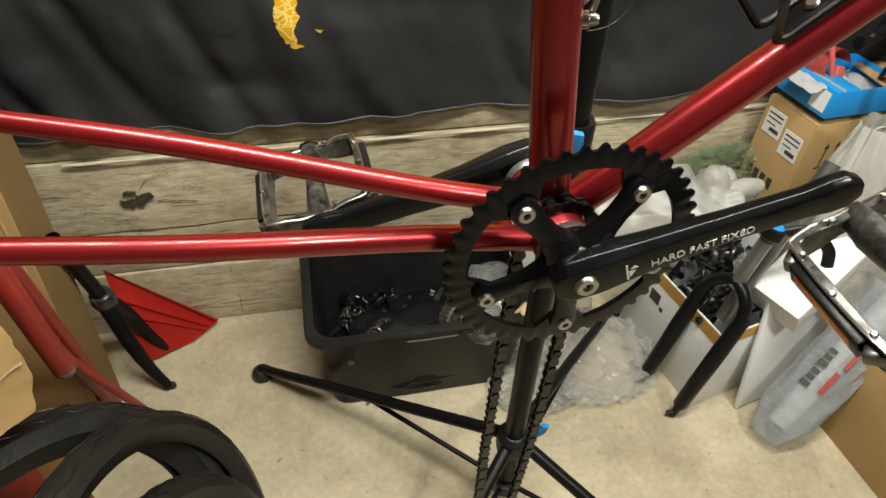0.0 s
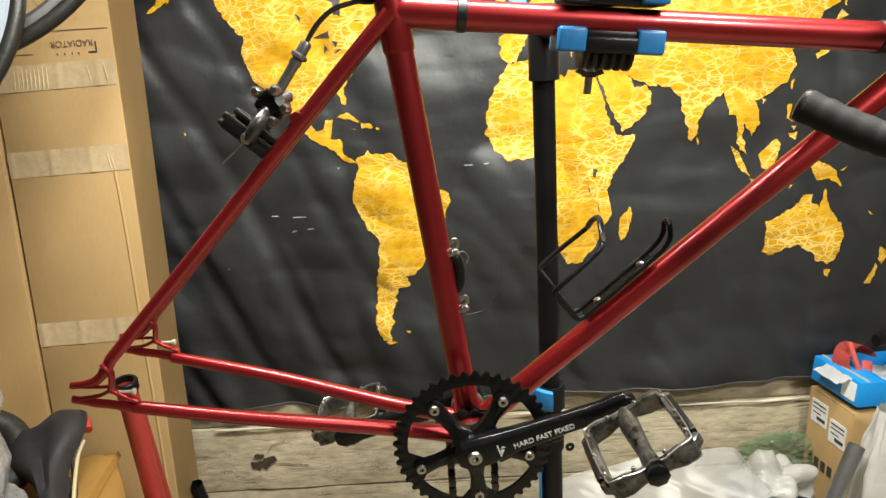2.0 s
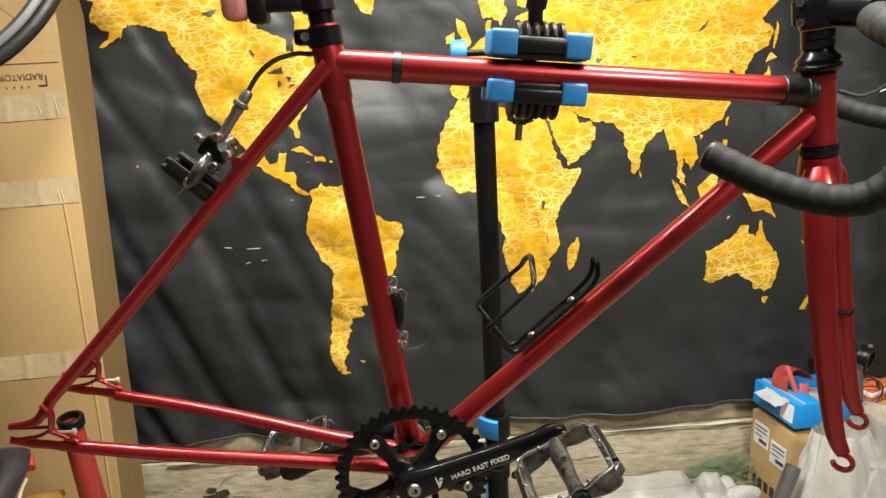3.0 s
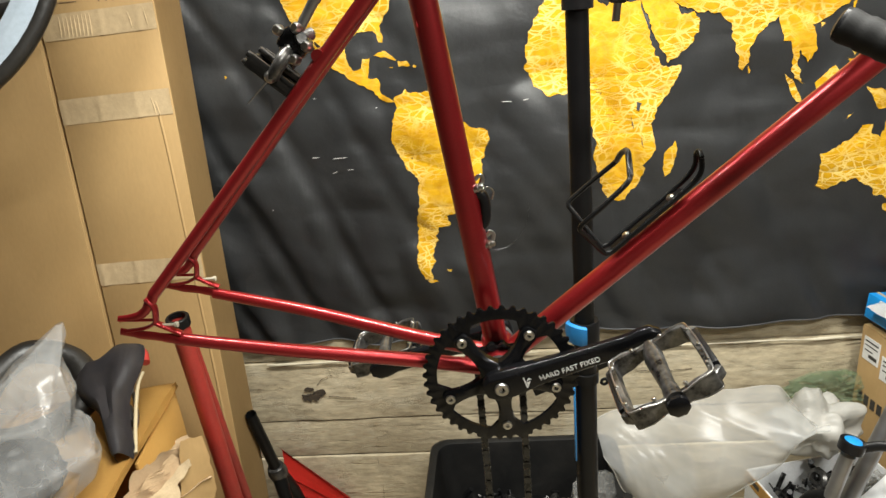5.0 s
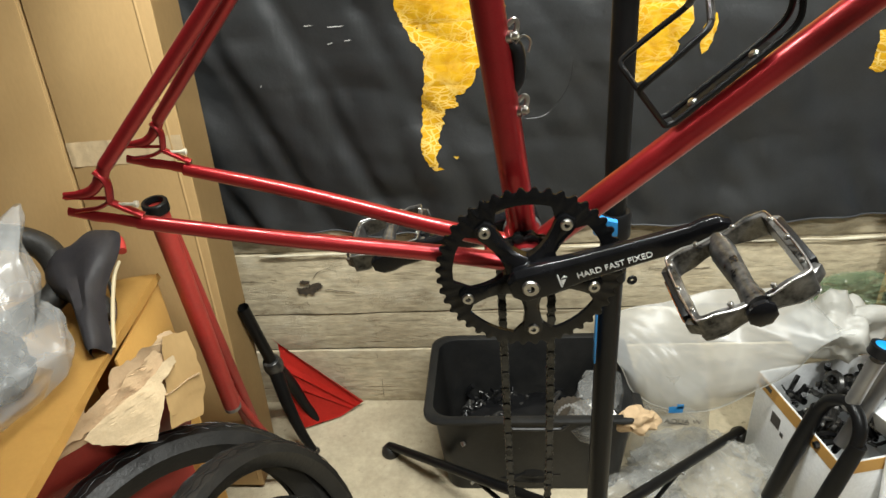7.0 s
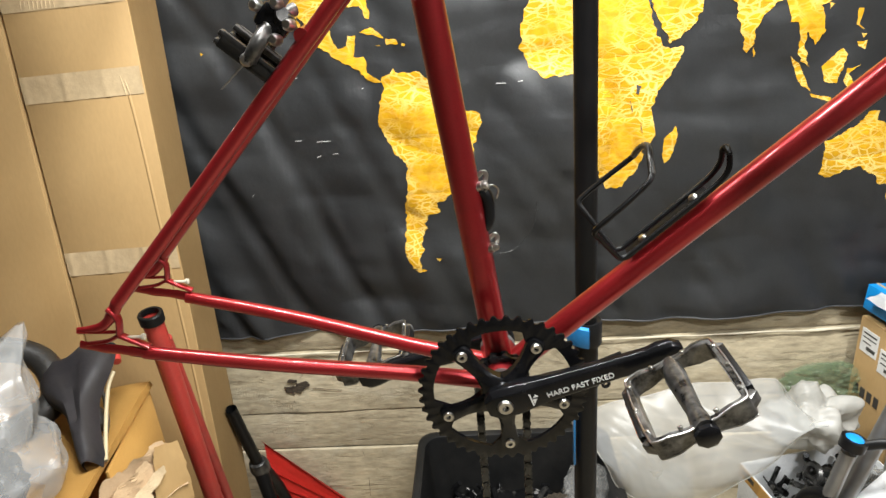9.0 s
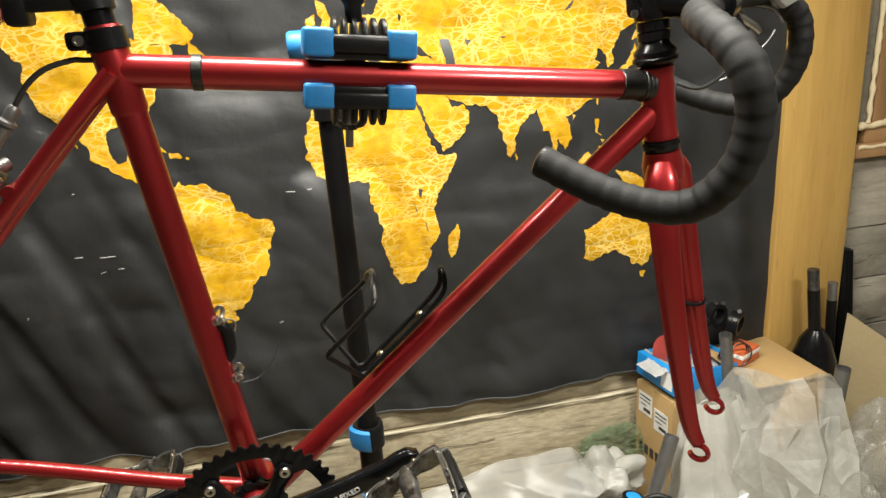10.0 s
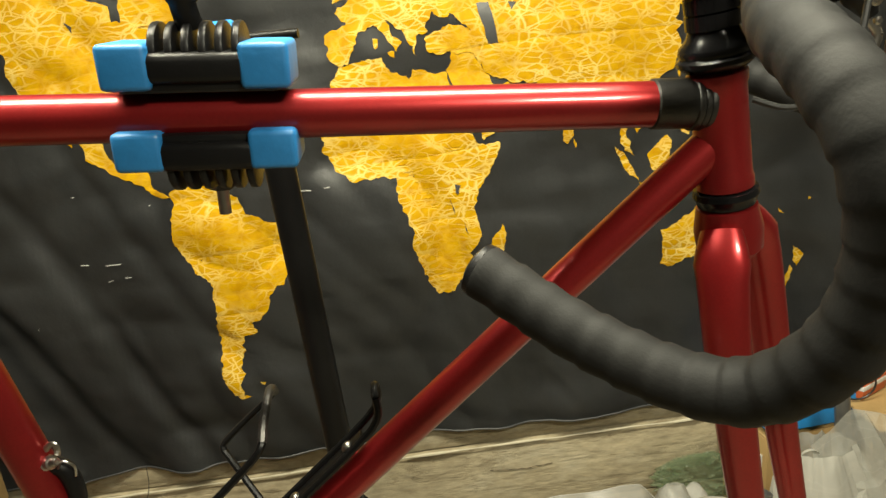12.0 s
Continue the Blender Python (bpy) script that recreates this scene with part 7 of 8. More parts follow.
# saddle
def saddle():
    p, q = Vector((-0.660, 0.205, 0.832)), Vector((-0.778, 0.405, 0.905))
    ax = (q - p).normalized()
    nrm = Vector((-0.10, -0.52, 0.78))
    nrm = (nrm - ax * nrm.dot(ax)).normalized()
    sd_ = ax.cross(nrm)
    th = thing("bicycle_saddle", p, "worn black saddle with a red rear edge on a carton", "saddle")
    L = 0.262
    sec = []
    for i in range(15):
        s = i / 14
        w = 0.017 + 0.010 * s + 0.050 / (1 + math.exp(-(s - 0.62) * 13))
        if s > 0.9:
            w *= 1 - 0.35 * ((s - 0.9) / 0.1) ** 2
        if s < 0.06:
            w *= 0.6 + 6 * s
        rowp = []
        for k in range(13):
            a = math.pi * k / 12
            drop = -0.030 * (1 - math.sin(a)) ** 1.3
            rowp.append(p + ax * (s * L - 0.024 * max(0.0, (s - 0.6) / 0.4) ** 2 * math.exp(-((k - 6) / 2.4) ** 2)) + sd_ * (w * math.cos(a) * (1.0 - 0.05 * math.sin(a))) + nrm * (0.012 * math.sin(math.pi * s * 0.8) + drop + 0.006 * math.sin(a) - 0.010 * math.exp(-((k - 6) / 1.2) ** 2) * (0.3 < s < 0.9)))
        sec.append(rowp)
    bm = bmesh.new()
    g = [[bm.verts.new(v) for v in r] for r in sec]
    for i in range(14):
        for k in range(12):
            bm.faces.new((g[i][k], g[i + 1][k], g[i + 1][k + 1], g[i][k + 1]))
    bmesh.ops.solidify(bm, geom=bm.faces[:], thickness=0.012)
    part("cover", bm, LEATHER, th, "worn black vinyl cover")
    bm = tube(bmesh.new(), smooth_line([p + ax * (L * a) + sd_ * y + nrm * (-0.012 - abs(y) * 0.25) for y, a in ((0.022, 0.95), (0.042, 0.97), (0.058, 0.95), (0.066, 0.88), (0.066, 0.78))], 4), 0.008, 10)
    part("rear_edge", bm, OLD_RED, th, "red rear edge")
    for s in (-1, 1):
        part("rail", tube(bmesh.new(), smooth_line([p + ax * 0.03 + nrm * -0.022 + sd_ * s * 0.006, p + ax * 0.09 + nrm * -0.045 + sd_ * s * 0.020, p + ax * 0.16 + nrm * -0.045 + sd_ * s * 0.022, p + ax * 0.225 + nrm * -0.022 + sd_ * s * 0.030], 5), 0.0035, 8), STEEL, th)
        part("edge_strip", tube(bmesh.new(), smooth_line([p + ax * 0.01 + nrm * -0.030 + sd_ * s * 0.016, p + ax * 0.09 + nrm * -0.034 + sd_ * s * 0.024, p + ax * 0.16 + nrm * -0.032 + sd_ * s * 0.040, p + ax * 0.19 + nrm * -0.033 + sd_ * s * 0.054], 5), 0.0034, 8), CREAM, th, "cream plastic base edge")
    bm = bmesh.new()
    box(bm, (0.045, 0.030, 0.022), Matrix.Translation(p + ax * 0.12 + nrm * -0.048) @ Matrix((ax, sd_, nrm)).transposed().to_4x4(), 0.005)
    part("clamp", bm, SCUFFED, th, "scuffed seat clamp")


saddle()
BAGL = thing("plastic_bag", (-0.73, 0.12, 0.82), "clear plastic bag with black parts inside on a carton", "plastic bag")


BAG_RINGS = ((0.0, 0.62, 0.00, 0.000), (0.10, 1.00, 0.00, 0.004), (0.30, 0.96, 0.02, 0.010), (0.46, 0.70, 0.07, 0.020), (0.60, 0.66, 0.12, 0.030), (0.78, 0.55, 0.30, 0.052), (0.92, 0.24, 0.10, 0.078), (1.0, 0.05, 0.00, 0.090))


def bag_skin(u, v):
    """Stiff film bag: flat facets between a few sharp folds, drawn up into a bent tip."""
    k = max(i for i in range(len(BAG_RINGS) - 1) if BAG_RINGS[i][0] <= v)
    (v0, r0, o0, y0), (v1, r1, o1, y1) = BAG_RINGS[k], BAG_RINGS[k + 1]
    q = (v - v0) / (v1 - v0)
    n = 7
    s = u * n
    i = int(s) % n
    f = s - int(s)

    def corner(j, row):
        a = 2 * math.pi * (j % n) / n + 0.5 * noise.noise(Vector((j % n * 3.1, row * 1.7, 2)))
        w = 0.120 * (1 + 0.34 * noise.noise(Vector((j % n * 5.3, row * 2.3, 9))))
        return Vector((w * 0.84 * math.cos(a), w * math.sin(a), 0.016 * noise.noise(Vector((j % n * 2.2, row * 3.1, 5))) * (0 < row < 7)))

    lo = corner(i, k).lerp(corner(i + 1, k), f) * r0
    hi = corner(i, k + 1).lerp(corner(i + 1, k + 1), f) * r1
    p = lo.lerp(hi, q)
    side = 0.06 * (o0 + (o1 - o0) * q)
    wr = 0.004 * (0.5 - abs(noise.noise(Vector((p.x * 38, p.y * 38, v * 9 + 3))))) * 2
    return (-0.752 - side + 0.02 * v + p.x * (1 + wr * 8), 0.112 + (y0 + (y1 - y0) * q) * 1.7 + p.y * (1 + wr * 8), max(0.818, 0.818 + 0.238 * v + p.z))


part("skin", sheet(bag_skin, 98, 56), FILM_BAG, BAGL)
part("bundle", crumple((-0.765, 0.118, 0.866), (0.058, 0.052, 0.046), 5, 0.22, 3.0, 4, 0.822), BLACK_PLASTIC, BAGL, "black parts inside the bag")
lone("inner_tube", tube(bmesh.new(), smooth_line([(-0.86, 0.30, 0.822), (-0.80, 0.36, 0.85), (-0.85, 0.42, 0.90), (-0.93, 0.40, 0.93), (-0.95, 0.30, 0.90), (-0.92, 0.25, 0.84)], 8, True), 0.024, 12, True), RUBBER, "black rubber inner tube on the carton", "inner tube")

# old red frame tubes
OLD = thing("old_frame", (-0.66, 0.55, 0.0), "scrap red bicycle frame with cut tubes leaning on the cartons", "bicycle frame")
tt_, tb_ = Vector((-0.633, 0.45, 0.955)), Vector((-0.6476, 0.518, 0.416))
bm = bmesh.new()
tube(bm, [tt_, tb_], [0.0190, 0.0185], 20, caps=False)
tube(bm, [tb_, tt_], [0.0160, 0.0165], 20, caps=False)
part("seat_tube", bm, OLD_RED, OLD)
part("cut_end", lathe(bmesh.new(), [(0.0160, 0), (0.0188, 0), (0.0190, 0.010), (0.0160, 0.010)], aim(tb_, tt_), 20, True), GREY_STEEL, OLD, "bare cut end")
part("collar", lathe(bmesh.new(), [(0.0192, -0.006), (0.0225, -0.006), (0.0228, 0.012), (0.0212, 0.014), (0.0165, 0.014), (0.0165, 0.004), (0.0192, 0.002)], aim(tt_, tt_ + (tt_ - tb_)), 22, True), BLACK_STEEL, OLD, "black open clamp ring")
part("stay", rod(tb_ + Vector((-0.02, 0.045, 0.02)), (-0.690, 0.700, 0.012), 0.011), OLD_RED, OLD)
part("stay", rod(tb_ + Vector((-0.03, 0.03, 0.06)), (-0.60, 0.665, 0.014), 0.009), OLD_RED, OLD)
part("down_tube", rod(tt_.lerp(tb_, 0.12) + Vector((-0.008, 0.030, 0)), (-0.690, 0.690, 0.05), 0.0145), OLD_RED, OLD)
part("crossbar", rod(tt_.lerp(tb_, 0.92) + Vector((-0.006, 0.010, 0)), tb_ + Vector((-0.02, 0.047, 0.03)), 0.012), OLD_RED, OLD)

# black steel fork
FK = thing("bicycle_fork", (-0.65, 0.83, 0.0), "worn black steel fork leaning against a carton", "fork")
fa, fc = Vector((-0.688, 0.770, 0.515)), Vector((-0.672, 0.822, 0.285))
bm = bmesh.new()
tube(bm, [fa, fc], 0.0160, 16, caps=False)
tube(bm, [fc, fa], 0.0130, 16, caps=False)
part("steerer", bm, BLACK_STEEL, FK)
part("crown", lathe(bmesh.new(), [(0.016, -0.02), (0.026, -0.018), (0.028, 0.0), (0.023, 0.02), (0.0162, 0.024)], aim(fc, fa), 18), SCUFFED, FK)
for e, mid in (((-0.606, 0.887, 0.012), (-0.655, 0.866, 0.18)), ((-0.592, 0.765, 0.012), (-0.648, 0.795, 0.17))):
    part("blade", tube(bmesh.new(), smooth_line([fc, mid, Vector(mid).lerp(Vector(e), 0.6) + Vector((-0.006, 0, 0)), e], 5), [0.0205 - 0.0006 * i for i in range(16)], 14), BLACK_STEEL, FK)
    part("fork_end", lathe(bmesh.new(), [(0.004, -0.0025), (0.011, -0.0025), (0.011, 0.0025), (0.004, 0.0025)], Matrix.Translation((e[0] + 0.008, e[1], e[2])) @ pose(0, 0, 0, 75, 20, 0), 12, True), SCUFFED, FK)

# red plastic sheet with ridges
def red_sheet(u, v):
    a, b, c, d = Vector((-0.690, 0.925, 0.300)), Vector((-0.472, 0.962, 0.020)), Vector((-0.665, 0.842, 0.012)), Vector((-0.540, 0.905, 0.008))
    p = a * (1 - u) * (1 - v) + b * u * (1 - v) + c * (1 - u) * v + d * u * v
    ridge = max(0.0, 1 - abs(v - 0.30) / 0.05) + max(0.0, 1 - abs(v - 0.46) / 0.05) + 1.4 * max(0.0, 1 - v / 0.06)
    return p + Vector((-0.006, -0.012, 0.007)) * ridge


lone("plastic_sheet", sheet(red_sheet, 24, 60, 0.003), RED_PLASTIC, "bright red ridged plastic panel leaning on the wall", "panel")


# tyres
def tyre(centre, n, R, r, label, deep=1.0):
    m = Matrix.Translation(centre) @ Vector(n).to_track_quat("Z", "Y").to_matrix().to_4x4()
    th = thing("tyre", m, label, "tyre", "tyres on the floor")
    prof = [(R - 0.068 * deep, -0.016), (R - 0.062 * deep, -0.021), (R - 0.034 * deep, -r), (R - 0.010, -r * 0.82), (R - 0.001, -r * 0.35), (R, 0), (R - 0.001, r * 0.35), (R - 0.010, r * 0.82), (R - 0.034 * deep, r), (R - 0.062 * deep, 0.021), (R - 0.068 * deep, 0.016),
            (R - 0.062 * deep, 0.014), (R - 0.034 * deep, r - 0.005), (R - 0.008, r * 0.5), (R - 0.006, 0), (R - 0.008, -r * 0.5), (R - 0.034 * deep, -r + 0.005), (R - 0.062 * deep, -0.014)]
    part("casing", lathe(bmesh.new(), prof, segs=96, closed=True), RUBBER, th, local=True)
    bm = bmesh.new()
    for j, h in enumerate((-0.30, 0.34, 0.60)):
        pts = []
        for k in range(168):
            a = 2 * math.pi * k / 168
            w = r * (h + 0.10 * math.sin(a * 42 + j * 1.3))
            rr = R - 0.0002 - 0.0095 * max(0.0, abs(w) / r - 0.35) ** 1.4 * 2.6
            pts.append(Vector((rr * math.cos(a), rr * math.sin(a), w)))
        tube(bm, pts, 0.0009, 5, True)
    part("tread", bm, RUBBER, th, local=True, smooth=False, kind="stuff")
    return th


tyre((-0.464, 0.106, 0.298), (0.926, -0.19, 0.327), 0.309, 0.034, "worn black tyre leaning on another tyre", 0.75)
tyre((-0.606, 0.127, 0.308), (0.775, -0.52, 0.352), 0.320, 0.038, "worn black tyre leaning on a carton")
tyre((-0.415, 0.033, 0.272), (0.92, -0.20, 0.34), 0.280, 0.028, "worn black tyre leaning on other tyres", 0.68)

# ---- right of the stand ----
# clear bag with a printed mark by the tub
BG = thing("plastic_bag", (0.38, 0.76, 0.0), "tall clear plastic bag with a blue printed mark", "plastic bag", "bags by the tub")


def bag2(u, v):
    a = 2 * math.pi * u
    r = 0.095 * (1 + 0.25 * (0.5 - abs(noise.noise(Vector((math.cos(a) * 1.4, math.sin(a) * 1.4, v * 2 + 7))))) * 2) * (1 - 0.25 * v)
    return (0.395 + r * math.cos(a), 0.775 + r * math.sin(a), 0.004 + 0.33 * v)


part("skin", sheet(bag2, 56, 26), FILM_THIN, BG)
bars(BG, pose(0.400, 0.664, 0.225, 90, 0, 0), [(-0.020, 0.030, 0.034, 0.020), (-0.010, 0.040, 0.016, 0.014)], BLUE_PLASTIC, local=False)
lettering("lettering", "AQUA W", 0.021, pose(0.356, 0.664, 0.218, 90, 0, -4), INK, BG, "dark printed letters", local=False)
bars(BG, pose(0.400, 0.664, 0.225, 90, 0, -4), [(-0.01, -0.018, 0.05, 0.002)], INK, local=False)


def soft_film(x, z, seed, k=1.0):
    """Broad smooth swells of a hanging film and sharp wrinkles that fan out from where it is bunched."""
    a = noise.noise(Vector((x * 3.0 - z * 4.5, z * 3.0, seed)))
    b = 0.4 - abs(noise.noise(Vector((x * 4.0 - z * 9.0, z * 2.0 + x * 2, seed + 4))))
    f = 0.0
    for cx, cz, n, w in ((0.20, 0.47, 17.0, 1.0), (0.80, 0.42, 13.0, 0.8)):
        dx, dz = x - cx, z - cz
        r = math.hypot(dx, dz)
        ang = math.atan2(dz, dx) + 0.35 * noise.noise(Vector((x * 5, z * 5, seed + cx * 9)))
        q = n * ang
        gate = max(0.0, noise.noise(Vector((math.floor(q / math.pi) * 3.7, seed, cx * 5))) + 0.25)
        f += w * gate * abs(math.sin(q)) ** 5 * min(1.0, r * 5) * max(0.0, 1 - r * 2.4)
    return k * (0.026 * a + 0.020 * b - 0.026 * f)


def film_sheet(u, v):
    """Loose milky film bunched over the bags: a wide lip that hangs in a bow."""
    x = 0.232 + 0.525 * u
    top = 0.415 + 0.085 * math.sin(u * 2.2) ** 0.9 + 0.006 * math.sin(u * 17) - 0.05 * max(0.0, u - 0.86) / 0.14
    low = 0.400 - 0.190 * math.sin(min(1.0, u * 1.06) ** 0.8 * math.pi) ** 0.8 + 0.075 * u * u
    z = top * (1 - v) + low * v
    return (x + 0.008 * math.sin(z * 40), 0.82 - 0.14 * math.sin(v * 2.0) + soft_film(x, z, 1.0, 0.5), z)


PF = thing("plastic_film", (0.49, 0.75, 0.22), "crumpled milky plastic film draped over bags", "plastic film")
part("skin", sheet(film_sheet, 90, 60), FILM, PF)
part("rolled_edge", tube(bmesh.new(), [film_sheet(i / 90, 1.0) for i in range(91)], 0.0016, 6), WHITE_BAG, PF, "white rolled edge of the film")
part("upper_edge", tube(bmesh.new(), [film_sheet(i / 90, 0.0) for i in range(91)], 0.0012, 6), WHITE_BAG, PF)


lone("plastic_film", crumple((0.47, 0.66, 0.028), (0.15, 0.12, 0.050), 11, 0.30, 2.6, 5, 0.003), FILM_CLEAR, "clear crumpled plastic on the floor", "plastic film")
lone("plastic_film", crumple((0.30, 0.60, 0.022), (0.09, 0.07, 0.040), 12, 0.30, 2.6, 4, 0.003), FILM_CLEAR, "clear crumpled plastic on the floor", "plastic film")
lone("white_bag", crumple((0.785, 0.80, 0.39), (0.090, 0.07, 0.078), 2, 0.34, 1.7, 5, soft=True), WHITE_BAG, "crumpled white plastic bag on a parts box", "plastic bag")
lone("green_film", crumple((0.90, 0.930, 0.400), (0.10, 0.030, 0.045), 6, 0.45, 4.0, 5), GREEN_FILM, "green tinted plastic wrap by the wall", "plastic film")

# white parts box
WB = Matrix.Translation((0.808, 0.667, 0.0)) @ Matrix.Rotation(radians(12), 4, "Z")
wbox = carton("parts_box", WB, (0.33, 0.31, 0.270), WHITE_CARD, "white printed box full of small bicycle parts", top="none")
bm = bmesh.new()
box(bm, (0.0012, 0.31, 0.035), Matrix.Translation((-0.1654, 0, 0.250)))
box(bm, (0.33, 0.0012, 0.035), Matrix.Translation((0, -0.1554, 0.250)))
part("gold_band", bm, KRAFT_ORANGE, wbox, "gold printed band", local=True, smooth=False)
bars(wbox, Matrix.Translation((-0.1658, 0.06, 0.19)) @ pose(0, 0, 0, 90, 0, -90), [(0.0, 0.0, 0.035, 0.035), (0.03, -0.02, 0.012, 0.012), (-0.06, 0.062, 0.05, 0.014)])
tagged(part("small_parts", jumble((0.675, 0.55), (0.93, 0.79), 0.270, 170, 9), (SCUFFED, STEEL, BLACK_PLASTIC), None), "heaped small parts in the white box", "parts", kind="stuff")
lone("plastic_bag", crumple((0.86, 0.60, 0.31), (0.075, 0.07, 0.05), 22, 0.3, 3.4, 4), FILM_CLEAR, "clear bag of parts in the white box", "plastic bag", "bags by the tub")


# black suspension fork leaning on the box
SF = thing("suspension_fork", (0.62, 0.50, 0.0), "black fork leaning against the white parts box", "fork")
t1, t2 = Vector((0.588, 0.572, 0.006)), Vector((0.622, 0.462, 0.006))
up = Vector((0.080, 0.010, 0.36)).normalized()
for t in (t1, t2):
    leg = part("leg", tube(bmesh.new(), [t, t + up * 0.03, t + up * 0.045, t + up * 0.22, t + up * 0.34], [0.0075, 0.010, 0.0175, 0.0190, 0.0165], 18), BLACK_STEEL, SF)
    part("axle_end", lathe(bmesh.new(), [(0.005, -0.003), (0.012, -0.003), (0.012, 0.003), (0.005, 0.003)], Matrix.Translation(t + Vector((-0.008, 0, 0.010))) @ pose(0, 0, 0, 90, 0, -18), 12, True), SCUFFED, leg)
bm = tube(bmesh.new(), smooth_line([t1 + up * 0.31, t1.lerp(t2, 0.12) + up * 0.372, t1.lerp(t2, 0.5) + up * 0.402, t1.lerp(t2, 0.88) + up * 0.372, t2 + up * 0.31], 5), 0.0160, 14, squash=0.85)
part("arch", bm, BLACK_STEEL, SF)
part("stanchion", rod(t1.lerp(t2, 0.5) + up * 0.39, t1.lerp(t2, 0.5) + up * 0.52, 0.0150), GREY_STEEL, SF, "grey steel steerer")
SC = t1.lerp(t2, 0.5) + up * 0.545
lv = thing("lever_clamp", SC, "black handlebar clamp with a blue cap", "clamp")
part("ring", lathe(bmesh.new(), [(0.017, -0.012), (0.026, -0.011), (0.026, 0.011), (0.017, 0.012)], aim(SC, SC + up), 20, True), BLACK_PLASTIC, lv)
part("arm", tube(bmesh.new(), smooth_line([SC + Vector((0.02, -0.01, 0)), SC + Vector((0.06, -0.025, 0.012)), SC + Vector((0.10, -0.05, -0.02)), SC + Vector((0.11, -0.06, -0.06))], 5), 0.012, 12, squash=0.7), BLACK_PLASTIC, lv)
part("cap", lathe(bmesh.new(), [(0, 0.016), (0.012, 0.016), (0.018, 0.012), (0.018, 0.010), (0, 0.010)], aim(SC, SC + up), 18), BLUE_CARD, lv, "dark blue cap")

# silver bag of tubes and a white board
GB = thing("silver_bag", (0.95, 0.42, 0.0), "silver grey plastic bag with dark print leaning on a box", "plastic bag")
ga, gb_ = Vector((0.800, 0.352, 0.030)), Vector((1.080, 0.468, 0.350))
gd = (gb_ - ga).normalized()


def grey_bag(u, v):
    a = 2 * math.pi * u
    s1 = gd.cross(Vector((0, 0, 1))).normalized()
    s2 = s1.cross(gd)
    w = 0.064 * (0.65 + 0.35 * min(1, v * 6)) * (1 + 0.16 * (0.5 - abs(noise.noise(Vector((math.cos(a) * 1.5, math.sin(a) * 1.5, v * 4)))) * 2))
    p = ga.lerp(gb_, v) + s1 * w * math.cos(a) + s2 * w * 0.60 * math.sin(a)
    return (p.x, p.y, max(0.004, p.z))


part("skin", sheet(grey_bag, 48, 30), GREY_FILM, GB)
part("contents", tube(bmesh.new(), [ga.lerp(gb_, 0.1), gb_], [0.024, 0.028], 14), WHITE_CARD, GB, "grey tubes inside the bag")
s1 = gd.cross(Vector((0, 0, 1))).normalized()
s2 = s1.cross(gd)
gm = Matrix((gd, -s1, s2)).transposed().to_4x4()
gm.translation = ga.lerp(gb_, 0.5) + s2 * 0.046
bars(GB, gm, [(-0.06, 0.012, 0.012, 0.022), (-0.042, 0.012, 0.012, 0.018), (-0.025, 0.012, 0.012, 0.018), (-0.002, 0.012, 0.014, 0.022), (0.016, 0.012, 0.012, 0.018), (0.034, 0.012, 0.010, 0.018)], INK, local=False)
bars(GB, gm, [(-0.03, -0.026, 0.06, 0.012), (0.04, -0.030, 0.05, 0.010)], RED_CARD, local=False)
lone("white_board", box(bmesh.new(), (0.25, 0.010, 0.36), Matrix.Translation((0.905, 0.508, 0.182)) @ pose(0, 0, 0, -9, 0, 12), 0.002), WHITE_CARD, "white laminated board leaning on the parts box", "board")
carton("carton", pose(1.20, 0.09, 0, 0, 0, 5), (0.40, 0.62, 0.27), KRAFT, "brown corrugated carton on the floor", top="closed")

# carton with labels, the blue box on it
CB = Matrix.Translation((1.058, 0.874, 0.0)) @ Matrix.Rotation(radians(9), 4, "Z")
cb = carton("labelled_carton", CB, (0.21, 0.155, 0.600), KRAFT, "brown carton with white labels and printed arrows")
for k, z in ((0, 0.515), (1, 0.490)):
    bm = bmesh.new()
    box(bm, (0.0012, 0.058, 0.066), Matrix.Translation((-0.1058, 0.036 - 0.068 * k, z + 0.03)))
    part("label", bm, LABEL, cb, "white paper label", local=True, smooth=False)
    bars(cb, Matrix.Translation((-0.1066, 0.036 - 0.068 * k, z + 0.03)) @ pose(0, 0, 0, 90, 0, -90), [(0, 0.022, 0.046, 0.004), (0, 0.010, 0.046, 0.003), (-0.008, -0.004, 0.028, 0.003), (0.008, -0.018, 0.030, 0.010)])
bars(cb, Matrix.Translation((-0.1062, 0.0, 0.40)) @ pose(0, 0, 0, 90, 0, -90), [(-0.052, 0, 0.016, 0.03), (-0.028, 0, 0.016, 0.03), (-0.004, 0, 0.016, 0.03), (0.02, 0, 0.016, 0.03)])
for x in (-0.04, -0.005):
    bm = bmesh.new()
    plate(bm, [(-0.002, -0.03), (0.002, -0.03), (0.002, 0.02), (0.008, 0.02), (0.0, 0.034), (-0.008, 0.02), (-0.002, 0.02)], 0.0008, Matrix.Translation((x, -0.0780, 0.51)) @ pose(0, 0, 0, 90))
    part("arrow", bm, INK, cb, "printed arrow", local=True, smooth=False)
bars(cb, Matrix.Translation((-0.022, -0.0780, 0.475)) @ pose(0, 0, 0, 90), [(0, 0, 0.06, 0.003)])
BL = Matrix.Translation((1.066, 0.874, 0.618)) @ pose(0, 0, 0, 0, 4, 9) @ Matrix.Diagonal((0.84, 0.86, 1.06, 1))
bb = thing("blue_box", BL, "open bright blue card box lying on a carton", "box")
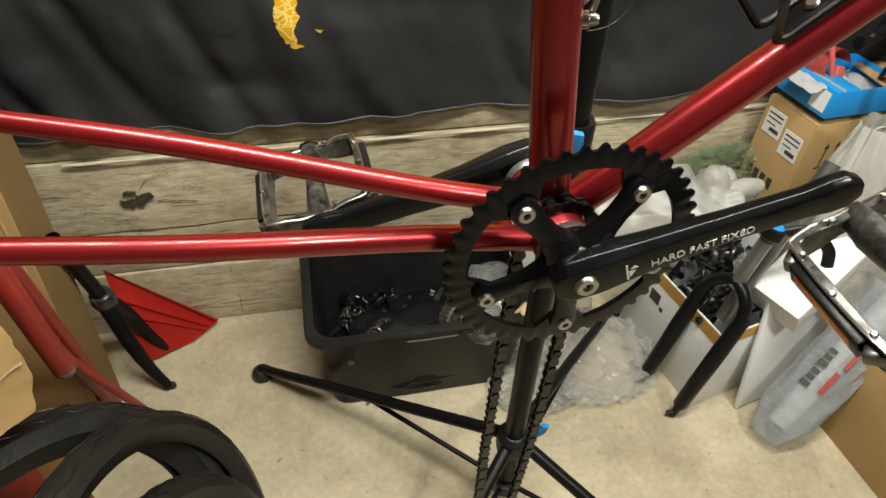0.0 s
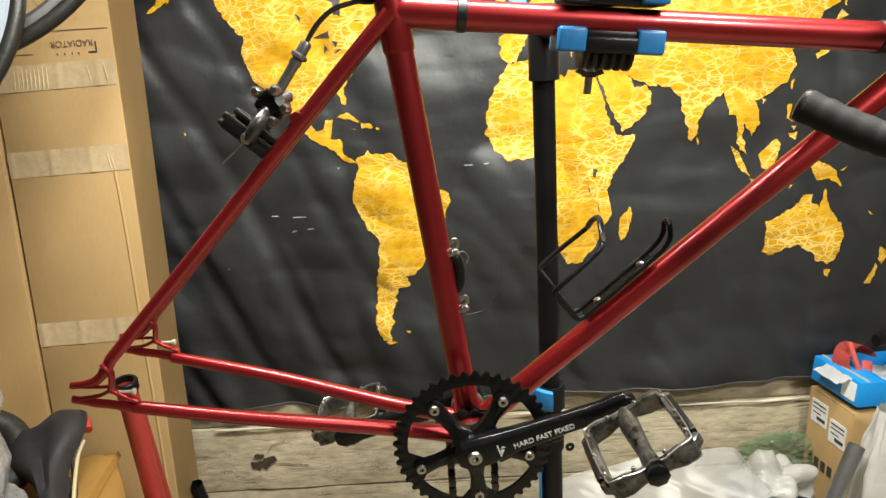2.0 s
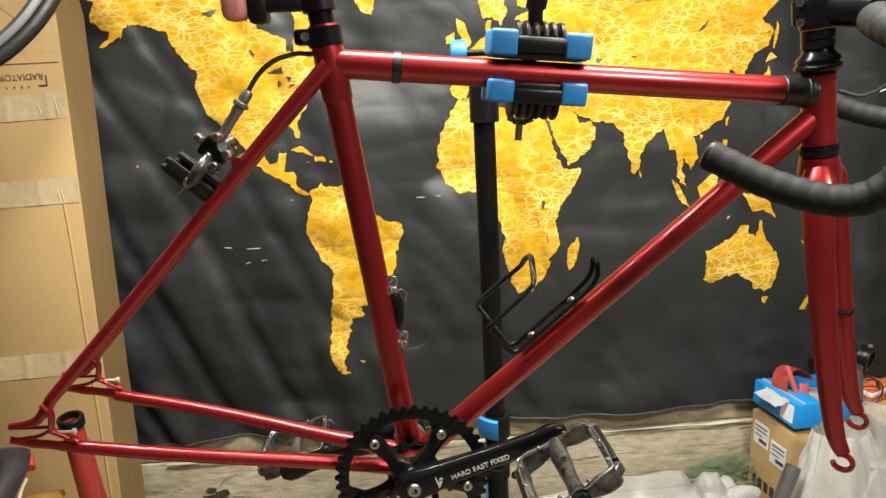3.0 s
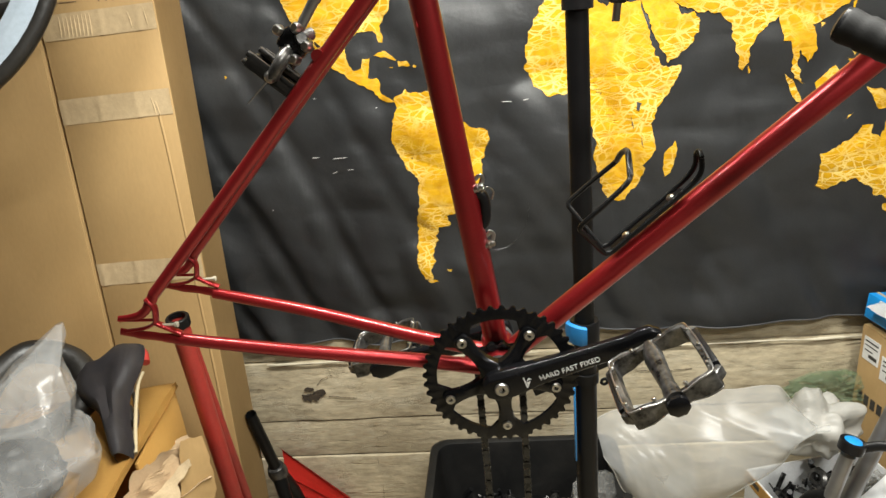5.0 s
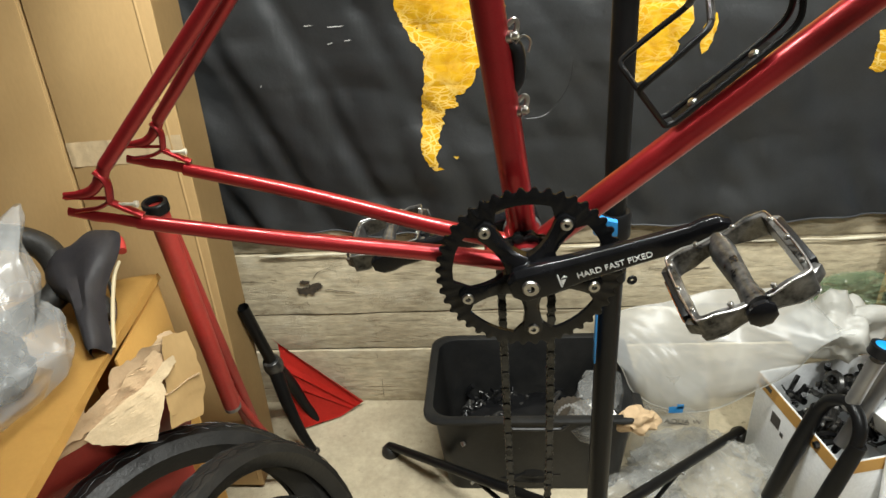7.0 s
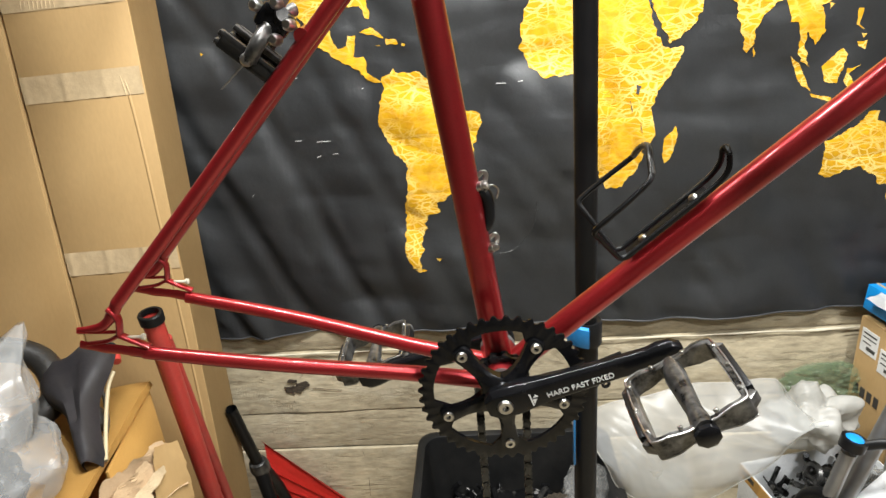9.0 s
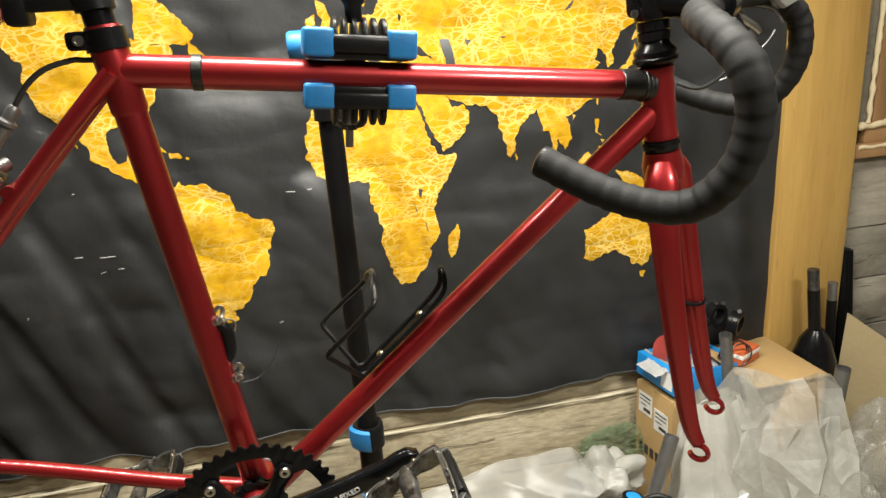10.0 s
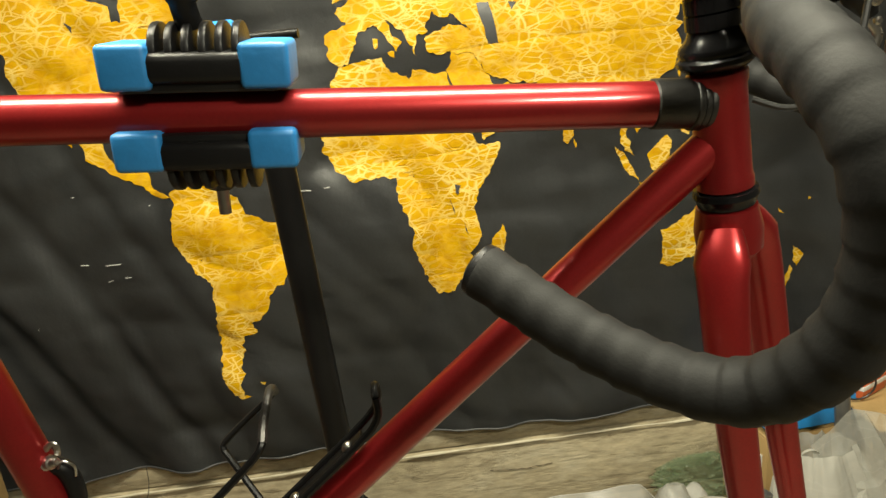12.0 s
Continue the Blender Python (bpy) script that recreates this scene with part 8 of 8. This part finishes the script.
for dims, at in (((0.27, 0.004, 0.062), (0, -0.093, 0.031)), ((0.27, 0.004, 0.062), (0, 0.093, 0.031)), ((0.004, 0.182, 0.062), (-0.133, 0, 0.031)), ((0.004, 0.182, 0.062), (0.133, 0, 0.031)), ((0.262, 0.182, 0.003), (0, 0, 0.002)), ((0.085, 0.182, 0.003), (-0.090, 0, 0.0605))):
    part("panel", box(bmesh.new(), dims, Matrix.Translation(at), 0.001), BLUE_CARD, bb, local=True)
bm = bmesh.new()
box(bm, (0.006, 0.186, 0.0655), Matrix.Translation((-0.108, 0, 0.0315)))
part("tape", bm, TAPE, bb, "strip of clear tape", local=True)
bm = bmesh.new()
box(bm, (0.0012, 0.052, 0.045), Matrix.Translation((-0.1358, -0.055, 0.031)))
part("label", bm, LABEL, bb, "white label", local=True, smooth=False)
part("lining", sheet(lambda u, v: (-0.02 + 0.14 * u, -0.08 + 0.16 * v, 0.030 + 0.012 * noise.noise(Vector((u * 4, v * 4, 2)))), 12, 12, 0.002), WHITE_CARD, bb, "white inner card", local=True)
part("torn_flap", sheet(lambda u, v: (-0.133 - 0.05 * u, -0.06 + 0.10 * v, 0.06 - 0.012 * u + 0.008 * noise.noise(Vector((u * 5, v * 5, 4)))), 8, 8, 0.002), WHITE_CARD, bb, "torn white flap", local=True)
RP = Matrix.Translation((1.020, 0.868, 0.655)) @ pose(0, 0, 0, -20, 15, 15)
rh = thing("red_holder", RP, "red moulded plastic holder in the blue box", "holder")
part("shell", sheet(lambda u, v: RP @ Vector((0.050 * math.cos(math.pi * (0.15 + 1.1 * u)), -0.02 + 0.05 * v, 0.035 + 0.050 * math.sin(math.pi * (0.15 + 1.1 * u)) + 0.01 * v)), 24, 8, 0.004), PINK_RED, rh)
part("leg", box(bmesh.new(), (0.012, 0.010, 0.10), RP @ Matrix.Translation((-0.030, -0.02, 0.045)) @ pose(0, 0, 0, 0, -25, 0), 0.003), PINK_RED, rh)
part("leg", box(bmesh.new(), (0.030, 0.008, 0.075), RP @ Matrix.Translation((0.016, -0.015, 0.010)), 0.003), PINK_RED, rh)


def bar_clamp(m):
    th = thing("bar_clamp", m, "black handlebar clamp with bright bolts on the cartons", "clamp", "clamps on the cartons")
    part("ring", lathe(bmesh.new(), [(0.018, -0.011), (0.026, -0.011), (0.026, 0.011), (0.018, 0.011)], pose(0, 0, 0, 90), 22, True), BLACK_PLASTIC, th, local=True)
    part("arm", tube(bmesh.new(), smooth_line([(-0.02, 0, -0.012), (-0.045, 0, -0.028), (-0.075, 0, -0.036)], 4), 0.013, 12, squash=0.8), BLACK_PLASTIC, th, local=True)
    for x, z in ((-0.010, 0.026), (0.014, 0.024), (-0.055, -0.022)):
        part("bolt", lathe(bmesh.new(), [(0, 0.005), (0.0045, 0.005), (0.0045, 0), (0, 0)], Matrix.Translation((x, -0.004, z)), 12), STEEL, th, local=True)


bar_clamp(pose(1.160, 0.90, 0.785, 0, 10, 15) @ Matrix.Scale(1.3, 4))
bar_clamp(pose(1.205, 0.87, 0.765, 10, -35, 30) @ Matrix.Scale(1.3, 4))
# flat carton beside, with a small orange box and a wire coil on it
FLAT = thing("carton", (1.30, 0.82, 0.0), "plain brown carton with a closed top", "box")
part("body", slab((1.245, 0.70, 0.0), (1.362, 0.945, 0.655), 0.002), KRAFT, FLAT)
part("lid", slab((1.150, 0.695, 0.658), (1.366, 0.950, 0.664), 0.002), KRAFT, FLAT)
ob_ = thing("small_box", (1.21, 0.84, 0.667), "small orange and white printed box", "box")
part("body", box(bmesh.new(), (0.085, 0.060, 0.040), pose(1.205, 0.84, 0.687, 0, 0, 25), 0.002), ORANGE_CARD, ob_)
part("label", box(bmesh.new(), (0.087, 0.062, 0.012), pose(1.205, 0.84, 0.694, 0, 0, 25), 0.001), LABEL, ob_)
lone("wire_coil", tube(bmesh.new(), [(1.165 + 0.036 * math.cos(t) , 0.80 + 0.012 * math.sin(t * 0.33), 0.708 + 0.036 * math.sin(t)) for t in (0.35 * i for i in range(44))], 0.0022, 7), CABLE, "black wire wound in a loose coil", "wire")

# grey tubes and the white bags
TB = thing("steel_tube", (1.160, 0.70, 0.0), "grey steel tube standing among the bags", "tube", "tubes by the boxes")


def open_tube(p, q, r):
    bm = bmesh.new()
    tube(bm, [p, q], r, 20, caps=False)
    tube(bm, [q, p], r * 0.86, 20, caps=False)
    lathe(bm, [(r * 0.86, 0), (r, 0), (r, 0.003), (r * 0.86, 0.003)], aim(q, p), 20, True)
    return bm


part("tube_body", open_tube((1.112, 0.70, 0.38), (1.054, 0.70, 0.828), 0.0150), GREY_STEEL, TB)
part("lower_end", rod((1.160, 0.70, 0.004), (1.112, 0.70, 0.38), 0.0150), GREY_STEEL, TB)
TB2 = thing("steel_tube", (1.298, 0.65, 0.0), "grey steel tube standing among the bags", "tube", "tubes by the boxes")
part("tube_body", open_tube((1.298, 0.650, 0.004), (1.363, 0.650, 0.706), 0.0180), GREY_STEEL, TB2)
TB3 = thing("steel_tube", (0.86, 0.56, 0.0), "bright aluminium tube leaning in the clutter", "tube", "tubes by the boxes")
part("tube_body", open_tube((0.700, 0.530, 0.275), (0.858, 0.600, 0.640), 0.0170), GREY_STEEL, TB3)
lone("blue_bottle", lathe(bmesh.new(), [(0, 0.0), (0.030, 0.0), (0.033, 0.01), (0.033, 0.10), (0.024, 0.12), (0.016, 0.13), (0.016, 0.15), (0, 0.15)], pose(0.945, 0.66, 0.32, 10, 14, 0), 22), BLUE_CARD, "dark blue plastic bottle in the clutter", "bottle")


def heaped(u, v, centre, size, lean, seed):
    """A soft standing bag: wide foot, drawn-in slanting neck, long folds running up to it."""
    a = 2 * math.pi * u
    fold = 0.5 - abs(noise.noise(Vector((math.cos(a) * 1.9, math.sin(a) * 1.9, seed + v * 1.1))))
    fine = 0.5 - abs(noise.noise(Vector((math.cos(a) * 4.2 + v * 2.0, math.sin(a) * 4.2, seed + 3 + v * 2.4))))
    r = (1 - 0.62 * v ** 1.6) * (1 + 0.42 * fold + 0.18 * fine)
    return Vector((centre[0] + lean[0] * v + size[0] * r * math.cos(a), centre[1] + lean[1] * v + size[1] * r * math.sin(a), centre[2] + size[2] * (v + 0.05 * fold * v)))


def folded_sheet(p00, p10, p01, p11, nu, nv, seed, amp, fn=None):
    """Stiff thin sheet crumpled into flat facets with sharp folds."""
    rnd = random.Random(seed)
    c = [Vector(p) for p in (p00, p10, p01, p11)]
    out = ((c[1] - c[0]).cross(c[2] - c[0])).normalized()
    bm = bmesh.new()
    g = []
    for j in range(nv + 1):
        row_ = []
        for i in range(nu + 1):
            u = (i + (rnd.uniform(-0.36, 0.36) if 0 < i < nu else rnd.uniform(-0.15, 0.15))) / nu
            v = (j + (rnd.uniform(-0.36, 0.36) if 0 < j < nv else rnd.uniform(-0.22, 0.22))) / nv
            p = c[0] * (1 - u) * (1 - v) + c[1] * u * (1 - v) + c[2] * (1 - u) * v + c[3] * u * v
            p = p + out * rnd.uniform(-amp, amp)
            if fn:
                p = p + Vector(fn(u, v))
            row_.append(bm.verts.new(p))
        g.append(row_)
    for j in range(nv):
        for i in range(nu):
            a, b, d, e = g[j][i], g[j][i + 1], g[j + 1][i + 1], g[j + 1][i]
            for f in (((a, b, d), (a, d, e)) if rnd.random() < 0.5 else ((a, b, e), (b, d, e))):
                bm.faces.new(f)
    bmesh.ops.subdivide_edges(bm, edges=bm.edges[:], cuts=3, use_grid_fill=True)
    for v in bm.verts:
        v.co += out * 0.003 * noise.noise(v.co * 38)
    return bm


WBAG = thing("white_bag", (1.0, 0.58, 0.0), "crumpled white carrier bag standing among the boxes", "plastic bag")
part("skin", sheet(lambda u, v: heaped(u, v, (1.015, 0.590, 0.275), (0.135, 0.085, 0.42), (-0.03, 0.045), 2.0), 96, 56), WHITE_BAG, WBAG)
part("handle", tube(bmesh.new(), smooth_line([(0.965, 0.640, 0.650), (0.945, 0.628, 0.690), (0.965, 0.625, 0.700), (1.000, 0.640, 0.655)], 5), 0.006, 8, squash=0.4), WHITE_BAG, WBAG, "white bag handle")
WRAP = thing("foam_wrap", (1.15, 0.55, 0.6), "thin white packing foam sheets crumpled over the bags", "packing foam")
part("sheet", folded_sheet((1.060, 0.655, 0.745), (1.345, 0.665, 0.690), (1.050, 0.500, 0.440), (1.240, 0.440, 0.500), 5, 5, 4, 0.020, lambda u, v: (0.0, -0.03 * math.sin(math.pi * u), 0.03 * math.sin(math.pi * v) * u)), FOAM_WRAP, WRAP, smooth=False)
part("sheet", folded_sheet((0.965, 0.640, 0.700), (1.100, 0.635, 0.705), (0.955, 0.500, 0.400), (1.140, 0.480, 0.420), 4, 5, 9, 0.016, lambda u, v: (0.0, 0.0, 0.055 * math.exp(-((u - 0.65) / 0.25) ** 2) * (1 - v) ** 2)), FOAM_WRAP, WRAP, smooth=False)
part("sheet", folded_sheet((1.120, 0.560, 0.640), (1.260, 0.545, 0.640), (1.080, 0.440, 0.430), (1.250, 0.400, 0.440), 4, 4, 15, 0.018), FOAM_WRAP, WRAP, smooth=False)
# white box lying tilted on the parts box
wu = Vector((-0.136, -0.057, -0.080)).normalized()
wv = Vector((0.025, -0.121, -0.020))
wv = (wv - wu * wv.dot(wu)).normalized()
ww = wv.cross(wu)
ww = ww if ww.z > 0 else -ww
WBX = Matrix((wu, wv, ww)).transposed().to_4x4()
WBX.translation = Vector((0.975, 0.640, 0.498)) + wu * 0.14 + wv * 0.060 - ww * 0.045
WBX_T = thing("white_box", WBX, "plain white card box lying tilted on the parts box", "box")
part("body", box(bmesh.new(), (0.28, 0.120, 0.090), I4, 0.002), WHITE_CARD, WBX_T, local=True)
part("end_flap", box(bmesh.new(), (0.003, 0.116, 0.070), Matrix.Translation((-0.1425, 0.0, 0.006)) @ pose(0, 0, 0, 0, 6, 0), 0.001), WHITE_CARD, WBX_T, local=True)
lone("bubble_wrap", crumple((1.37, 0.52, 0.33), (0.17, 0.13, 0.30), 17, 0.20, 2.0, 5, 0.003, soft=True), BUBBLE, "milky bubble wrap bundle", "plastic film")
lone("bubble_wrap", crumple((1.20, 0.42, 0.30), (0.13, 0.10, 0.23), 18, 0.22, 2.0, 5, 0.275, soft=True), BUBBLE, "milky bubble wrap bundle", "plastic film")

# dark flask-shaped part, rods and board by the post
FIBRE = material("tan fibreboard", (0.29, 0.23, 0.125), 0.8, 0, (0.22, 0.17, 0.09), 6.0, 0.6, 200.0, 0.15, 0.2, 80.0)
FLK = Vector((1.437, 0.83, 0.0))
fl_ = thing("fork_bundle", FLK, "dark painted fork crowns with bare steerers by the post", "fork")
part("crown", lathe(bmesh.new(), [(0.0, 0.50), (0.046, 0.50), (0.062, 0.56), (0.060, 0.62), (0.040, 0.685), (0.020, 0.715), (0.0, 0.715)], Matrix.Translation((1.437, 0.835, 0.010)), 24), BLACK_ALU, fl_, "glossy dark crown")
part("steerer", rod((1.435, 0.835, 0.70), (1.420, 0.840, 0.845), 0.0160), BLACK_STEEL, fl_)
part("thread", rod((1.420, 0.840, 0.845), (1.414, 0.841, 0.904), 0.0152), SCUFFED, fl_, "bare worn thread")
for s in (-1, 1):
    part("blade", rod((1.437 + s * 0.030, 0.835, 0.53), (1.437 + s * 0.040, 0.80, 0.006), 0.017), BLACK_ALU, fl_)
fl2 = thing("fork_bundle", (1.56, 0.87, 0.0), "dark fork with a bare steerer by the post", "fork")
part("steerer", rod((1.522, 0.865, 0.50), (1.511, 0.870, 0.790), 0.0135), BLACK_STEEL, fl2)
part("thread", rod((1.511, 0.870, 0.790), (1.509, 0.871, 0.842), 0.0128), GREY_STEEL, fl2, "bare worn thread")
for s in (-1, 1):
    part("blade", rod((1.522 + s * 0.02, 0.865, 0.52), (1.522 + s * 0.04, 0.84, 0.006), 0.015), BLACK_ALU, fl2)
lone("steel_rod", rod((1.64, 0.92, 0.004), (1.615, 0.955, 0.905), 0.016), BLACK_STEEL, "black steel tube leaning by the post", "tube", "tubes by the boxes")
lone("steel_rod", rod((1.70, 0.92, 0.004), (1.625, 0.952, 0.90), 0.014), BLACK_STEEL, "black steel tube leaning by the post", "tube", "tubes by the boxes")
bm = plate(bmesh.new(), [(0.0, 0.012), (0.36, -0.02), (0.40, 0.58), (0.01, 0.765)], 0.012, Matrix.Translation((1.455, 0.800, 0.0)) @ Matrix.Rotation(radians(-62), 4, "Z") @ Matrix.Rotation(radians(90), 4, "X") @ Matrix.Rotation(radians(-6), 4, "X"), 0.002)
lone("fibre_board", bm, FIBRE, "brown fibreboard sheet standing in the clutter", "board")
fb_ = carton("printed_box", pose(1.725, 0.74, 0.60, 0, 0, 18), (0.20, 0.12, 0.27), WHITE_CARD, "white printed box on a stack of cartons", top="closed")
bm = bmesh.new()
box(bm, (0.201, 0.121, 0.035), Matrix.Translation((0, 0, 0.25)))
part("green_band", bm, material("green print", (0.04, 0.25, 0.10), 0.5), fb_, "green printed band", local=True, smooth=False)
carton("carton", pose(1.78, 0.72, 0.0, 0, 0, 12), (0.34, 0.26, 0.594), KRAFT, "brown carton under a white box", top="closed")
